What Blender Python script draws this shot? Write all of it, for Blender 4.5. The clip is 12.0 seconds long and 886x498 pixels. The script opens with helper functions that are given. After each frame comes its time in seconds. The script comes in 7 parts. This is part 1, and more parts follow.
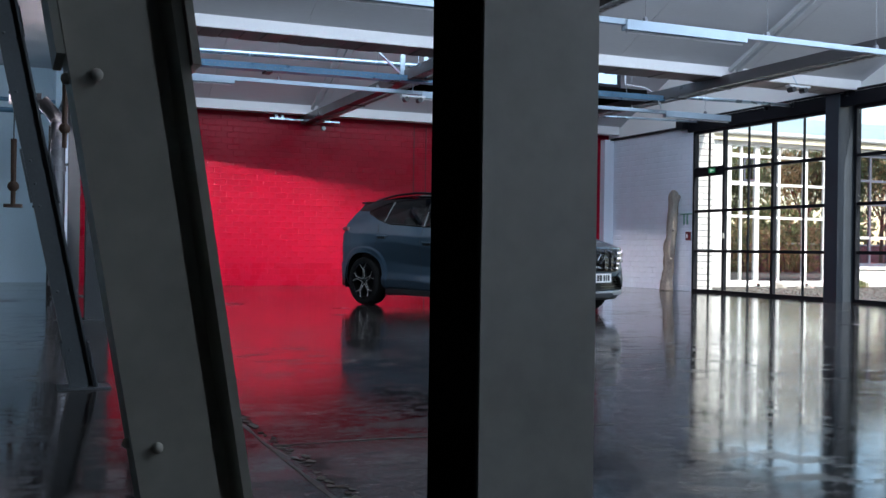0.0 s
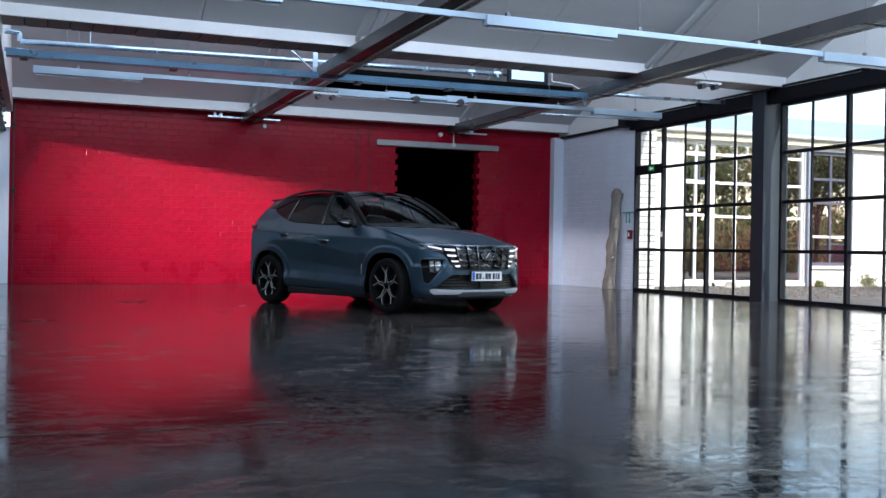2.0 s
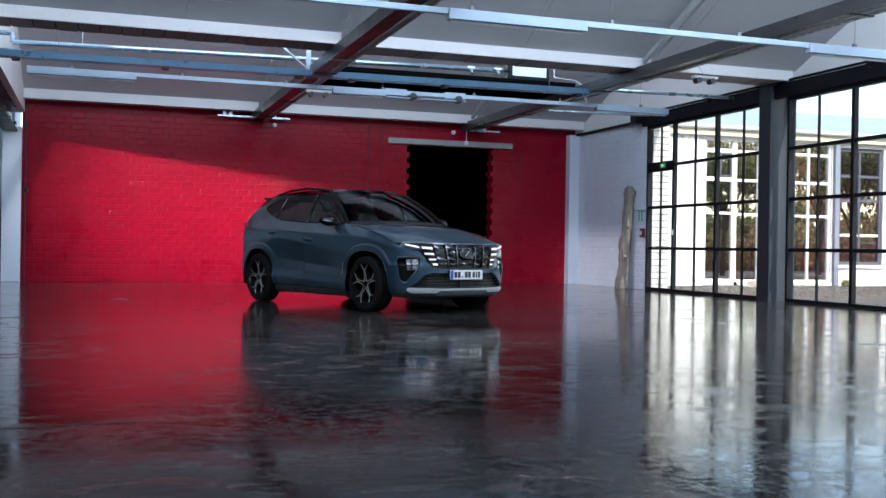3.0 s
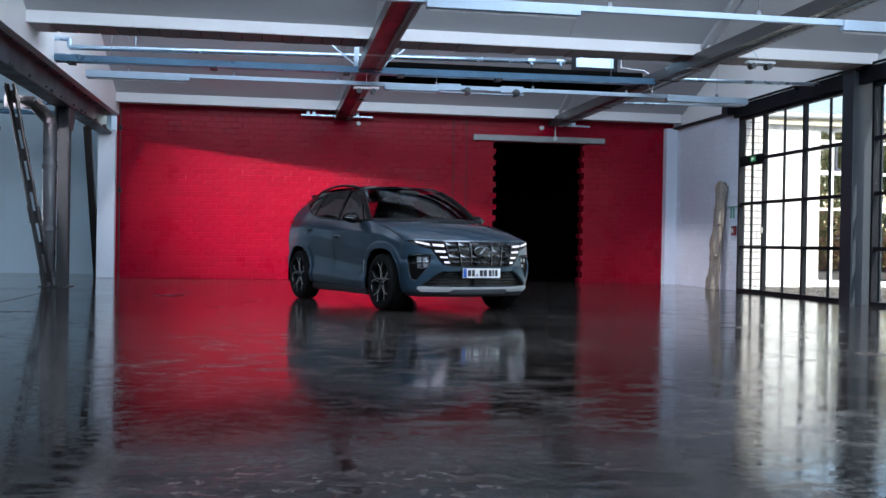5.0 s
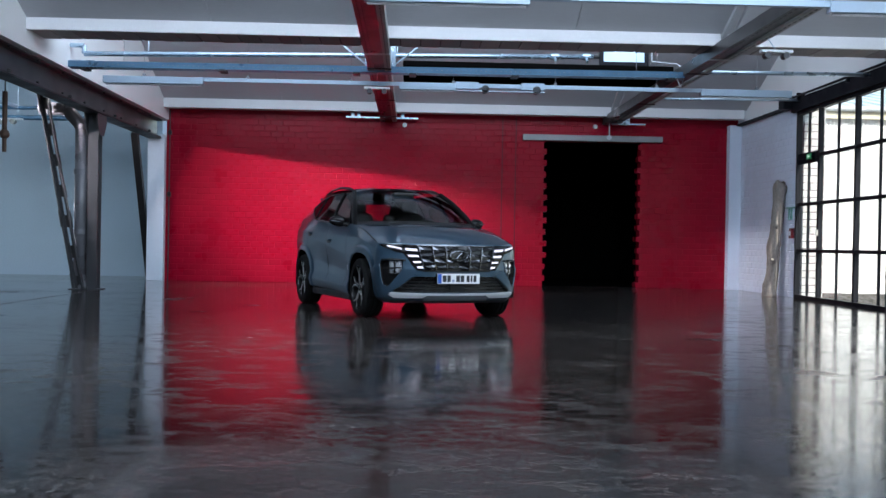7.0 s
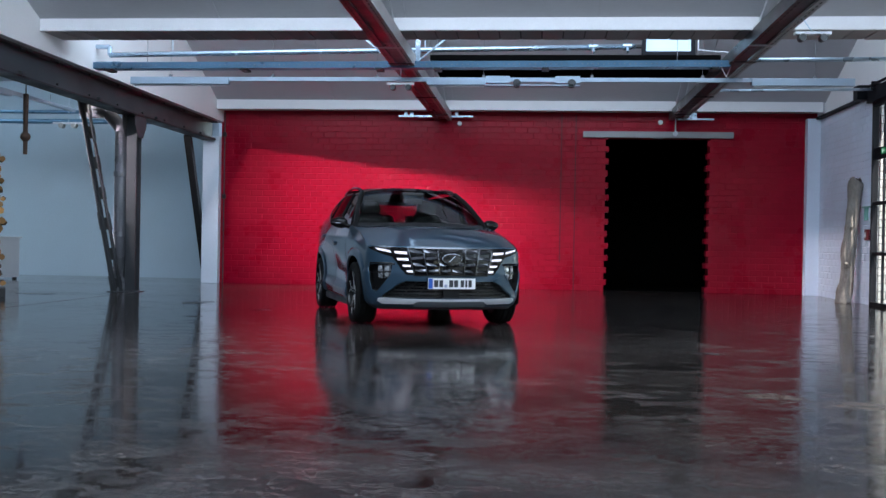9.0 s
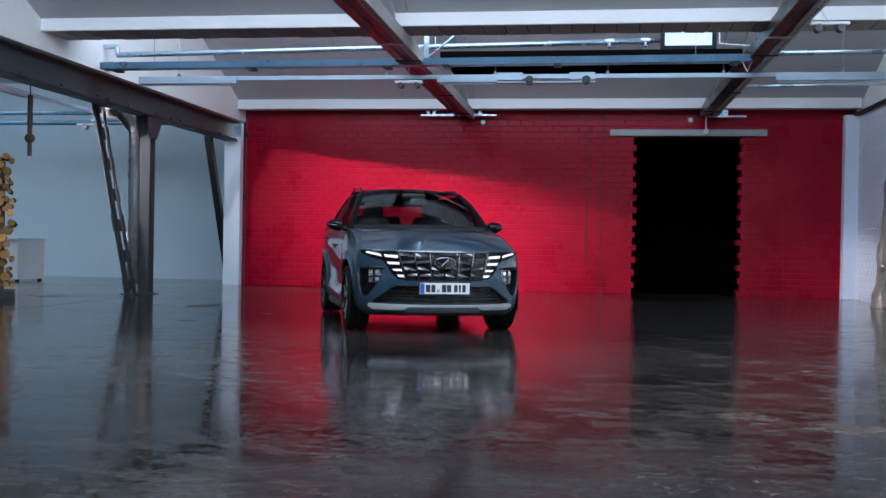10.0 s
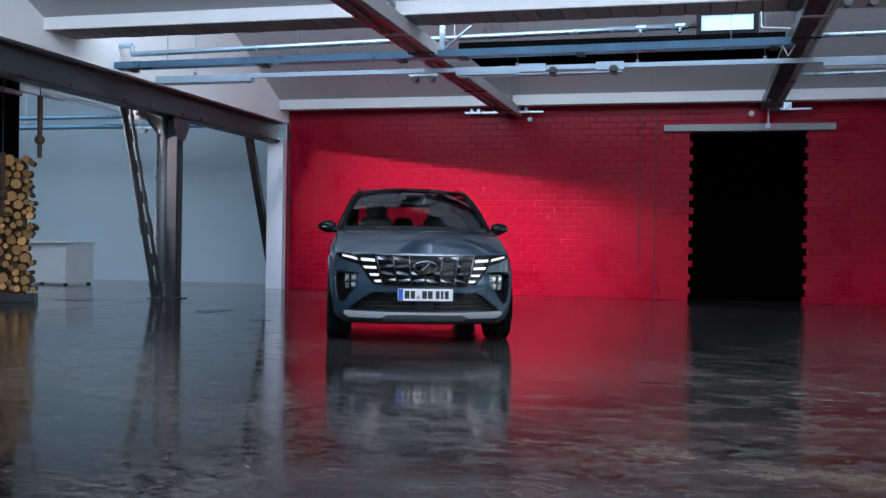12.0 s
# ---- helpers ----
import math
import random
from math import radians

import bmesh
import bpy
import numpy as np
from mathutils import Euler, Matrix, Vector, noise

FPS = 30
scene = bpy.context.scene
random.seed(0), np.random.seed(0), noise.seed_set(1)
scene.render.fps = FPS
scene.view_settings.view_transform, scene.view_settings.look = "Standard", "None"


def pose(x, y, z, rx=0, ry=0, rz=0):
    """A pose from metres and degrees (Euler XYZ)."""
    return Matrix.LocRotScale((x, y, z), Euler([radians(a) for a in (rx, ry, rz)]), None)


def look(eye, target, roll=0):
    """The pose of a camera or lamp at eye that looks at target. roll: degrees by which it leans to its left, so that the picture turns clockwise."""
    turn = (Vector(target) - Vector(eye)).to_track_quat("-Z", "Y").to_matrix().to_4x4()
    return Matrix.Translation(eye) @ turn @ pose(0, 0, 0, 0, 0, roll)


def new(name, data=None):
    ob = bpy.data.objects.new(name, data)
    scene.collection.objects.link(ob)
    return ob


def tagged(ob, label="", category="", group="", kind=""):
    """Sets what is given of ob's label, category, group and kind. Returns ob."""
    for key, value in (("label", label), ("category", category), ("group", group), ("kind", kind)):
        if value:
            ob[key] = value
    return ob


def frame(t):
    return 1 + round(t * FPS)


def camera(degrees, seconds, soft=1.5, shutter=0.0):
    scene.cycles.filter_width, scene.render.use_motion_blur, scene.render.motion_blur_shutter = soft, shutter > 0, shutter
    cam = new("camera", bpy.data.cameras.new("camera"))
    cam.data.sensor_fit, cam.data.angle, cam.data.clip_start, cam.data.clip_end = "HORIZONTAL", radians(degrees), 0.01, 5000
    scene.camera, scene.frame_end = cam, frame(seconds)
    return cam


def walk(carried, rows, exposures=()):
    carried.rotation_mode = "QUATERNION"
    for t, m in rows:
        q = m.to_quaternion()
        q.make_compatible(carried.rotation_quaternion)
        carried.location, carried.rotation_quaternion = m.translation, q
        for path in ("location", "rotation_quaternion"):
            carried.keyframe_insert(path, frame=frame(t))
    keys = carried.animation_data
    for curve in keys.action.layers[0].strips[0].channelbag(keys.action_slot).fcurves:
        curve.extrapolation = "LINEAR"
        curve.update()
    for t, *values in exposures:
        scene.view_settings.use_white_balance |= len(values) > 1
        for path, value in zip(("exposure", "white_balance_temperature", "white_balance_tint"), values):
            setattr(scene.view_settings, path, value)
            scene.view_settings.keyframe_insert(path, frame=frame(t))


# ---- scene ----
cam = camera(47.2, 12.0)
PATH = [
    (0, (-0.965, -0.052, 0.798), (-0.188, 1.791, 0.799), 0.8),
    (0.5, (-0.608, -0.193, 0.8), (0.164, 1.652, 0.801), 0.9),
    (1, (-0.225, -0.337, 0.793), (0.540, 1.511, 0.794), 0.9),
    (1.5, (0.115, -0.491, 0.8), (0.879, 1.358, 0.8), 0.9),
    (2, (0.52, -0.571, 0.802), (1.268, 1.284, 0.801), 0.9),
    (2.5, (0.972, -0.65, 0.799), (1.683, 1.22, 0.797), 0.9),
    (3, (1.408, -0.743, 0.801), (2.059, 1.149, 0.797), 0.9),
    (5, (3.292, -0.848, 0.81), (3.616, 1.126, 0.799), 1.0),
    (5.5, (3.786, -0.808, 0.821), (4.043, 1.175, 0.809), 1.0),
    (6, (4.271, -0.746, 0.837), (4.463, 1.245, 0.825), 1.0),
    (6.5, (4.705, -0.64, 0.85), (4.834, 1.355, 0.839), 1.0),
    (7, (5.105, -0.532, 0.861), (5.17, 1.467, 0.85), 1.0),
    (9, (6.504, 0.207, 0.889), (6.323, 2.199, 0.878), 1.0),
    (9.5, (6.789, 0.434, 0.903), (6.556, 2.42, 0.892), 1.0),
    (10, (7.081, 0.7, 0.932), (6.793, 2.679, 0.919), 1.0),
    (10.5, (7.359, 0.958, 0.937), (7.019, 2.929, 0.924), 1.0),
    (11, (7.603, 1.224, 0.926), (7.215, 3.187, 0.915), 0.9),
    (11.5, (7.854, 1.47, 0.948), (7.414, 3.421, 0.936), 0.9),
    (12, (8.099, 1.72, 0.938), (7.605, 3.658, 0.929), 0.9),
]
walk(cam, [(t, look(eye, target, roll)) for t, eye, target, roll in PATH])

# ---- light ----
world = bpy.data.worlds.new("sky")
scene.world = world
world.use_nodes = True
sky = world.node_tree.nodes.new("ShaderNodeTexSky")
sky.sky_type, sky.sun_disc = "NISHITA", False
sky.sun_elevation, sky.sun_rotation = radians(37.4), radians(169.1)
background = world.node_tree.nodes["Background"]
background.inputs["Strength"].default_value = 0.15
world.node_tree.links.new(sky.outputs[0], background.inputs[0])

sun = new("sun", bpy.data.lights.new("sun", "SUN"))
sun.data.energy, sun.data.angle, sun.data.color = 2.3, radians(0.5), (1.0, 0.95, 0.87)
sun.matrix_world = look((1.5, -7.8, 6.0), (0, 0, 0))

BEAMS = (-9.35, -2.0, 5.35, 12.75, 20.05)  # front faces of the valley beams, one per roof bay


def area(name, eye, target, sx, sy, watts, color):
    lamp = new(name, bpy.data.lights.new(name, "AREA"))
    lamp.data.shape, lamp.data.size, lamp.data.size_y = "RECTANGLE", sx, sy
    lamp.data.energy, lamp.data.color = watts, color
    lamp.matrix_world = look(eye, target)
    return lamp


SKY_BLUE = (0.67, 0.805, 1.0)
for y, watts, mid, wide in zip(BEAMS[:4], (132, 142, 188, 101), (7.2, 7.2, 6.0, 5.2), (9.0, 9.0, 11.4, 9.8)):
    area("skylight_main", (mid, y + 1.06, 5.0), (mid, y + 4.0, 3.6 if y < 12 else 4.2), wide, 2.3, watts, SKY_BLUE)
# stands in for the side bay's skylight, hung under its closed ceiling
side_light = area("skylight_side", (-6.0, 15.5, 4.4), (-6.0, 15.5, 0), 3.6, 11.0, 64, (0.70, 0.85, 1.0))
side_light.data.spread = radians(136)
# fill lamp added to brighten the side bay's back wall
area("skylight_side_far", (-6.2, 18.7, 4.3), (-6.2, 22.6, 1.4), 10.6, 1.2, 53, (0.66, 0.83, 1.0))
# unseen narrow lamp in the side bay, aimed at the red wall
band = area("side_window_band", (-6.5, 13.5, 3.77), (6.7, 20.53, 0.85), 1.4, 0.2, 71, (1.0, 0.90, 0.98))
band.data.spread = radians(35)
# daylight standing in the window openings
for y, watts in ((15.4, 4), (11.0, 5), (6.65, 18), (2.3, 20), (-2.05, 16)):
    area("window_daylight", (12.45, y, 1.9), (0.0, y, 0.9), 3.5, 2.9, watts, (0.85, 0.93, 1.0))
scene.view_settings.exposure = 1.6

# ---- materials ----
def socket(node, name, value):
    node.inputs[name].default_value = value


def mat(name, color, rough=0.5, metal=0.0, vary=0.15, scale=3.0, fine=60.0, bump=0.1, rvary=0.1, each=0.0, coat=0.0, stretch=(1, 1, 1), spec=0.5):
    """A surface with two scales of mottling in colour and roughness, and fine relief."""
    m = bpy.data.materials.new(name)
    m.use_nodes = True
    t, n = m.node_tree, m.node_tree.nodes
    b = n["Principled BSDF"]
    coord = n.new("ShaderNodeTexCoord")
    mapping = n.new("ShaderNodeMapping")
    mapping.inputs["Scale"].default_value = stretch
    t.links.new(coord.outputs["Object"], mapping.inputs["Vector"])
    big, small = n.new("ShaderNodeTexNoise"), n.new("ShaderNodeTexNoise")
    for node, s, d in ((big, scale, 6.0), (small, fine, 3.0)):
        socket(node, "Scale", s)
        socket(node, "Detail", d)
        t.links.new(mapping.outputs[0], node.inputs["Vector"])
    mix = n.new("ShaderNodeMix")
    mix.data_type = "FLOAT"
    mix.inputs[0].default_value = 0.35
    t.links.new(big.outputs[0], mix.inputs[2])
    t.links.new(small.outputs[0], mix.inputs[3])
    level = n.new("ShaderNodeMapRange")
    socket(level, "From Min", 0.3)
    socket(level, "From Max", 0.7)
    socket(level, "To Min", 1.0 - vary)
    socket(level, "To Max", 1.0 + vary)
    t.links.new(mix.outputs[0], level.inputs[0])
    value = level.outputs[0]
    if each:
        info = n.new("ShaderNodeObjectInfo")
        own = n.new("ShaderNodeMapRange")
        socket(own, "To Min", 1.0 - each)
        socket(own, "To Max", 1.0 + each)
        t.links.new(info.outputs["Random"], own.inputs[0])
        geo = n.new("ShaderNodeNewGeometry")
        own2 = n.new("ShaderNodeMapRange")
        socket(own2, "To Min", 1.0 - each)
        socket(own2, "To Max", 1.0 + each)
        t.links.new(geo.outputs["Random Per Island"], own2.inputs[0])
        mul0 = n.new("ShaderNodeMath")
        mul0.operation = "MULTIPLY"
        t.links.new(own.outputs[0], mul0.inputs[0])
        t.links.new(own2.outputs[0], mul0.inputs[1])
        mul = n.new("ShaderNodeMath")
        mul.operation = "MULTIPLY"
        t.links.new(value, mul.inputs[0])
        t.links.new(mul0.outputs[0], mul.inputs[1])
        value = mul.outputs[0]
    tint = n.new("ShaderNodeVectorMath")
    tint.operation = "SCALE"
    tint.inputs[0].default_value = color[:3]
    t.links.new(value, tint.inputs["Scale"])
    t.links.new(tint.outputs[0], b.inputs["Base Color"])
    r = n.new("ShaderNodeMapRange")
    socket(r, "From Min", 0.3)
    socket(r, "From Max", 0.7)
    socket(r, "To Min", max(0.02, rough - rvary))
    socket(r, "To Max", min(1.0, rough + rvary))
    t.links.new(big.outputs[0], r.inputs[0])
    t.links.new(r.outputs[0], b.inputs["Roughness"])
    socket(b, "Metallic", metal)
    socket(b, "Specular IOR Level", spec)
    if coat:
        socket(b, "Coat Weight", coat)
        socket(b, "Coat Roughness", 0.065)
    if bump:
        bp = n.new("ShaderNodeBump")
        socket(bp, "Strength", bump)
        socket(bp, "Distance", 0.01)
        t.links.new(mix.outputs[0], bp.inputs["Height"])
        t.links.new(bp.outputs[0], b.inputs["Normal"])
    return m


def glass(name, color, rough=0.0, base=0.045):
    """Thin glazing: mostly clear, with a mirror part that grows towards grazing."""
    m = bpy.data.materials.new(name)
    m.use_nodes = True
    t, n = m.node_tree, m.node_tree.nodes
    n.remove(n["Principled BSDF"])
    clear, gloss, mixer = n.new("ShaderNodeBsdfTransparent"), n.new("ShaderNodeBsdfGlossy"), n.new("ShaderNodeMixShader")
    clear.inputs[0].default_value = (*color, 1)
    gloss.inputs["Roughness"].default_value = rough
    facing, power, level = n.new("ShaderNodeLayerWeight"), n.new("ShaderNodeMath"), n.new("ShaderNodeMapRange")
    facing.inputs["Blend"].default_value = 0.5
    power.operation = "POWER"
    power.inputs[1].default_value = 4.5
    socket(level, "To Min", base)
    socket(level, "To Max", 0.9)
    t.links.new(facing.outputs["Facing"], power.inputs[0])
    t.links.new(power.outputs[0], level.inputs[0])
    t.links.new(level.outputs[0], mixer.inputs[0])
    t.links.new(clear.outputs[0], mixer.inputs[1])
    t.links.new(gloss.outputs[0], mixer.inputs[2])
    t.links.new(mixer.outputs[0], n["Material Output"].inputs[0])
    return m


def glow(name, color, strength):
    m = bpy.data.materials.new(name)
    m.use_nodes = True
    b = m.node_tree.nodes["Principled BSDF"]
    b.inputs["Base Color"].default_value = (*color, 1)
    b.inputs["Emission Color"].default_value = (*color, 1)
    b.inputs["Emission Strength"].default_value = strength
    return m


def floor_material():
    """Polished dark concrete: cloudy sheen, scuffed speckle in worn islands, faint waviness and stains."""
    m = bpy.data.materials.new("polished_concrete")
    m.use_nodes = True
    t, n = m.node_tree, m.node_tree.nodes
    b = n["Principled BSDF"]
    coord = n.new("ShaderNodeTexCoord")

    def texture(scale, detail, rough=0.55, stretch=(1, 1, 1)):
        mp = n.new("ShaderNodeMapping")
        mp.inputs["Scale"].default_value = stretch
        t.links.new(coord.outputs["Object"], mp.inputs[0])
        x = n.new("ShaderNodeTexNoise")
        socket(x, "Scale", scale)
        socket(x, "Detail", detail)
        socket(x, "Roughness", rough)
        t.links.new(mp.outputs[0], x.inputs["Vector"])
        return x.outputs[0]

    def ramp(src, a, b_, lo, hi):
        r = n.new("ShaderNodeMapRange")
        socket(r, "From Min", a)
        socket(r, "From Max", b_)
        socket(r, "To Min", lo)
        socket(r, "To Max", hi)
        t.links.new(src, r.inputs[0])
        return r.outputs[0]

    def calc(op, a, b_):
        x = n.new("ShaderNodeMath")
        x.operation = op
        for i, v in enumerate((a, b_)):
            if isinstance(v, (int, float)):
                x.inputs[i].default_value = v
            else:
                t.links.new(v, x.inputs[i])
        return x.outputs[0]

    cloud = texture(0.45, 5.0, 0.6)
    island = ramp(texture(0.6, 4.0, 0.6), 0.42, 0.58, 0.15, 1.0)
    speck = ramp(texture(15.0, 9.0, 0.78, (1.0, 0.8, 1.0)), 0.52, 0.59, 0.0, 1.0)
    fine = texture(30.0, 6.0, 0.7)
    scuff = calc("MULTIPLY", island, speck)
    streak = ramp(texture(7.0, 9.0, 0.74, (0.45, 1.3, 1.0)), 0.56, 0.62, 0.0, 1.0)
    worn = calc("MAXIMUM", scuff, calc("MULTIPLY", streak, 0.6))
    place = n.new("ShaderNodeSeparateXYZ")
    t.links.new(coord.outputs["Object"], place.inputs[0])
    # wear towards the right, also coloured lighter for the window light there
    wear_and_light = calc("MULTIPLY", ramp(place.outputs[0], 2.5, 8.5, 0.0, 1.0), ramp(place.outputs[1], 11.5, 5.0, 0.0, 1.0))
    wear_and_light = calc("MULTIPLY", wear_and_light, ramp(texture(1.1, 8.0, 0.7, (0.7, 1.2, 1.0)), 0.40, 0.62, 0.1, 1.0))
    flecks = ramp(texture(13.0, 10.0, 0.80, (0.8, 1.1, 1.0)), 0.525, 0.575, 0.0, 1.0)
    worn = calc("MAXIMUM", worn, calc("MULTIPLY", wear_and_light, flecks))
    # thin pale scratches that wander over the worn islands
    def vein(scale, width, stretch):
        return ramp(calc("ABSOLUTE", calc("SUBTRACT", texture(scale, 7.0, 0.68, stretch), 0.5), 0.0), 0.0, width, 1.0, 0.0)

    scratch = calc("MAXIMUM", vein(2.6, 0.012, (1.0, 0.9, 1.0)), vein(6.5, 0.016, (0.7, 1.2, 1.0)))
    patchy = ramp(texture(1.7, 5.0, 0.65), 0.42, 0.60, 0.05, 1.0)
    scratch = calc("MULTIPLY", scratch, calc("MULTIPLY", patchy, calc("MAXIMUM", island, wear_and_light)))
    worn = calc("MAXIMUM", calc("MULTIPLY", worn, 0.8), scratch)
    blur = texture(2.4, 6.0, 0.7)

    def smear(cx, cy, rx, ry):
        dx = calc("DIVIDE", calc("SUBTRACT", place.outputs[0], cx), rx)
        dy = calc("DIVIDE", calc("SUBTRACT", place.outputs[1], cy), ry)
        d = calc("SQRT", calc("ADD", calc("MULTIPLY", dx, dx), calc("MULTIPLY", dy, dy)), 0.0)
        return ramp(calc("ADD", d, ramp(blur, 0.3, 0.7, -0.5, 0.5)), 0.55, 1.15, 1.0, 0.0)

    # sealer that has flaked off in ragged islands with pale rims
    peel = texture(3.8, 11.0, 0.73, (0.8, 1.2, 1.0))
    zone = calc("MULTIPLY", ramp(place.outputs[1], 14.5, 8.5, 0.25, 1.0), calc("MAXIMUM", wear_and_light, ramp(texture(0.4, 3.0), 0.38, 0.54, 0.0, 1.0)))
    flake = calc("MULTIPLY", ramp(peel, 0.540, 0.562, 0.0, 1.0), zone)
    edge = calc("MULTIPLY", ramp(calc("ABSOLUTE", calc("SUBTRACT", peel, 0.548), 0.0), 0.0, 0.012, 1.0, 0.0), zone)
    worn = calc("MAXIMUM", calc("MULTIPLY", worn, 0.75), calc("MULTIPLY", edge, ramp(place.outputs[0], 2.0, 6.0, 0.55, 0.95)))
    # dried brown smears, and pale streaks painted for window light on the worn floor
    brown = calc("MAXIMUM", smear(7.95, 6.45, 0.17, 0.13), calc("MAXIMUM", smear(8.75, 6.15, 0.75, 0.22), smear(9.4, 5.1, 0.6, 0.3)))
    window_glints = calc("MULTIPLY", smear(10.4, 12.6, 1.5, 2.8), ramp(texture(5.0, 9.0, 0.75, (0.5, 1.5, 1.0)), 0.50, 0.58, 0.0, 0.85))
    worn = calc("MAXIMUM", worn, window_glints)
    base = n.new("ShaderNodeMix")
    base.data_type = "RGBA"
    base.inputs[6].default_value = (0.006, 0.0057, 0.0066, 1)
    base.inputs[7].default_value = (0.022, 0.0185, 0.0175, 1)
    t.links.new(ramp(cloud, 0.35, 0.65, 0.0, 1.0), base.inputs[0])
    pale = n.new("ShaderNodeMix")
    pale.data_type = "RGBA"
    pale.inputs[7].default_value = (0.29, 0.26, 0.24, 1)
    t.links.new(calc("MULTIPLY", worn, 0.7), pale.inputs[0])
    rust = n.new("ShaderNodeMix")
    rust.data_type = "RGBA"
    rust.inputs[7].default_value = (0.105, 0.068, 0.047, 1)
    t.links.new(calc("MAXIMUM", ramp(texture(0.55, 7.0, 0.65, (0.5, 1.3, 1.0)), 0.60, 0.72, 0.0, 0.5), calc("MAXIMUM", brown, calc("MULTIPLY", wear_and_light, 0.5))), rust.inputs[0])
    bare = n.new("ShaderNodeMix")
    bare.data_type = "RGBA"
    bare.inputs[7].default_value = (0.052, 0.042, 0.037, 1)
    t.links.new(calc("MULTIPLY", flake, 0.85), bare.inputs[0])
    t.links.new(base.outputs[2], bare.inputs[6])
    t.links.new(bare.outputs[2], rust.inputs[6])
    t.links.new(rust.outputs[2], pale.inputs[6])
    t.links.new(pale.outputs[2], b.inputs["Base Color"])
    polish = ramp(texture(0.5, 4.0, 0.6, (0.22, 1.0, 1.0)), 0.38, 0.62, 0.0, 0.04)
    rough = calc("ADD", ramp(cloud, 0.3, 0.7, 0.025, 0.055), calc("ADD", polish, calc("ADD", calc("MULTIPLY", brown, 0.2), calc("ADD", calc("MULTIPLY", flake, 0.14), calc("MULTIPLY", worn, 0.16)))))
    t.links.new(rough, b.inputs["Roughness"])
    height = calc("ADD", calc("SUBTRACT", calc("MULTIPLY", worn, 0.22), calc("MULTIPLY", flake, 0.15)), calc("MULTIPLY", fine, 0.10))
    height = calc("ADD", height, calc("MULTIPLY", texture(1.6, 2.0), 0.42))
    socket(b, "Specular IOR Level", 0.28)
    socket(b, "Specular Tint", (1.0, 0.95, 0.90, 1))
    bp = n.new("ShaderNodeBump")
    socket(bp, "Strength", 0.06)
    socket(bp, "Distance", 0.015)
    t.links.new(height, bp.inputs["Height"])
    t.links.new(bp.outputs[0], b.inputs["Normal"])
    return m


CONCRETE = floor_material()
RED = mat("red_brick_paint", (0.33, 0.0015, 0.019), 0.31, vary=0.12, scale=1.5, fine=45, bump=0.32, each=0.07, spec=0.16)
RED_JOINT = mat("red_joint_paint", (0.33, 0.0015, 0.019), 0.42, vary=0.12, scale=2.0, fine=60, bump=0.3, spec=0.18)
WHITE = mat("white_wall_paint", (0.71, 0.78, 0.88), 0.6, vary=0.06, scale=0.8, fine=40, bump=0.15)
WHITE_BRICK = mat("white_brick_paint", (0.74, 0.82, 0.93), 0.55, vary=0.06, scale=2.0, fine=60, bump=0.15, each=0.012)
CEILING = mat("ceiling_board", (0.515, 0.523, 0.545), 0.8, vary=0.08, scale=0.7, fine=30, bump=0.1, stretch=(0.3, 2, 2))
BEAM_WHITE = mat("white_beam_paint", (0.78, 0.78, 0.79), 0.55, vary=0.06, scale=1.2, fine=50, bump=0.1)
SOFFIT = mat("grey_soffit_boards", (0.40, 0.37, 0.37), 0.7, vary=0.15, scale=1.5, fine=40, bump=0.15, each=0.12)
SIDE_BLUE = mat("pale_blue_wall_paint", (0.49, 0.61, 0.70), 0.6, vary=0.08, scale=0.6, fine=30, bump=0.15)
STEEL_MID = mat("slate_steel_paint", (0.048, 0.053, 0.058), 0.4, vary=0.2, scale=2.0, fine=70, bump=0.12)
STEEL_POST = mat("blue_grey_steel_half_lit", (0.105, 0.12, 0.13), 0.4, vary=0.18, scale=2.0, fine=70, bump=0.12)
STEEL_GREY = mat("grey_steel_paint", (0.36, 0.357, 0.33), 0.42, vary=0.16, scale=2.5, fine=25, bump=0.12)
WINDOW_POST = mat("blue_grey_post_paint", (0.032, 0.042, 0.054), 0.42, vary=0.15, scale=2.0, fine=70, bump=0.1, spec=0.25)
STEEL_STRUT = mat("warm_grey_strut_lit", (0.42, 0.41, 0.36), 0.42, vary=0.2, scale=4.0, fine=25, bump=0.15)
STEEL_DARK = mat("dark_steel_paint", (0.038, 0.039, 0.041), 0.38, vary=0.2, scale=2.0, fine=70, bump=0.12)
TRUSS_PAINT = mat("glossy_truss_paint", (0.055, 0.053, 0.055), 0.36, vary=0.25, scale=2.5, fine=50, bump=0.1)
TRUSS_GREY = mat("dull_grey_truss", (0.42, 0.42, 0.42), 0.65, vary=0.2, scale=2.5, fine=50, bump=0.1)
CHORD_PAINT = mat("light_chord_paint", (0.5, 0.52, 0.54), 0.5, vary=0.1, scale=2.0, fine=60, bump=0.1)
TRAY_ZINC = mat("dull_zinc_tray", (0.09, 0.19, 0.29), 0.35, metal=0.4, vary=0.2, scale=4.0, fine=60, bump=0.08)
ZINC = mat("galvanised_zinc", (0.46, 0.58, 0.68), 0.3, metal=0.6, vary=0.2, scale=4.0, fine=60, bump=0.08)
WHITE_METAL = mat("white_lacquered_metal", (0.70, 0.74, 0.78), 0.4, vary=0.05, scale=3.0, fine=60, bump=0.03)
LIGHT_RUN = mat("blue_grey_trunking", (0.36, 0.46, 0.56), 0.4, vary=0.08, scale=3.0, fine=60, bump=0.03)
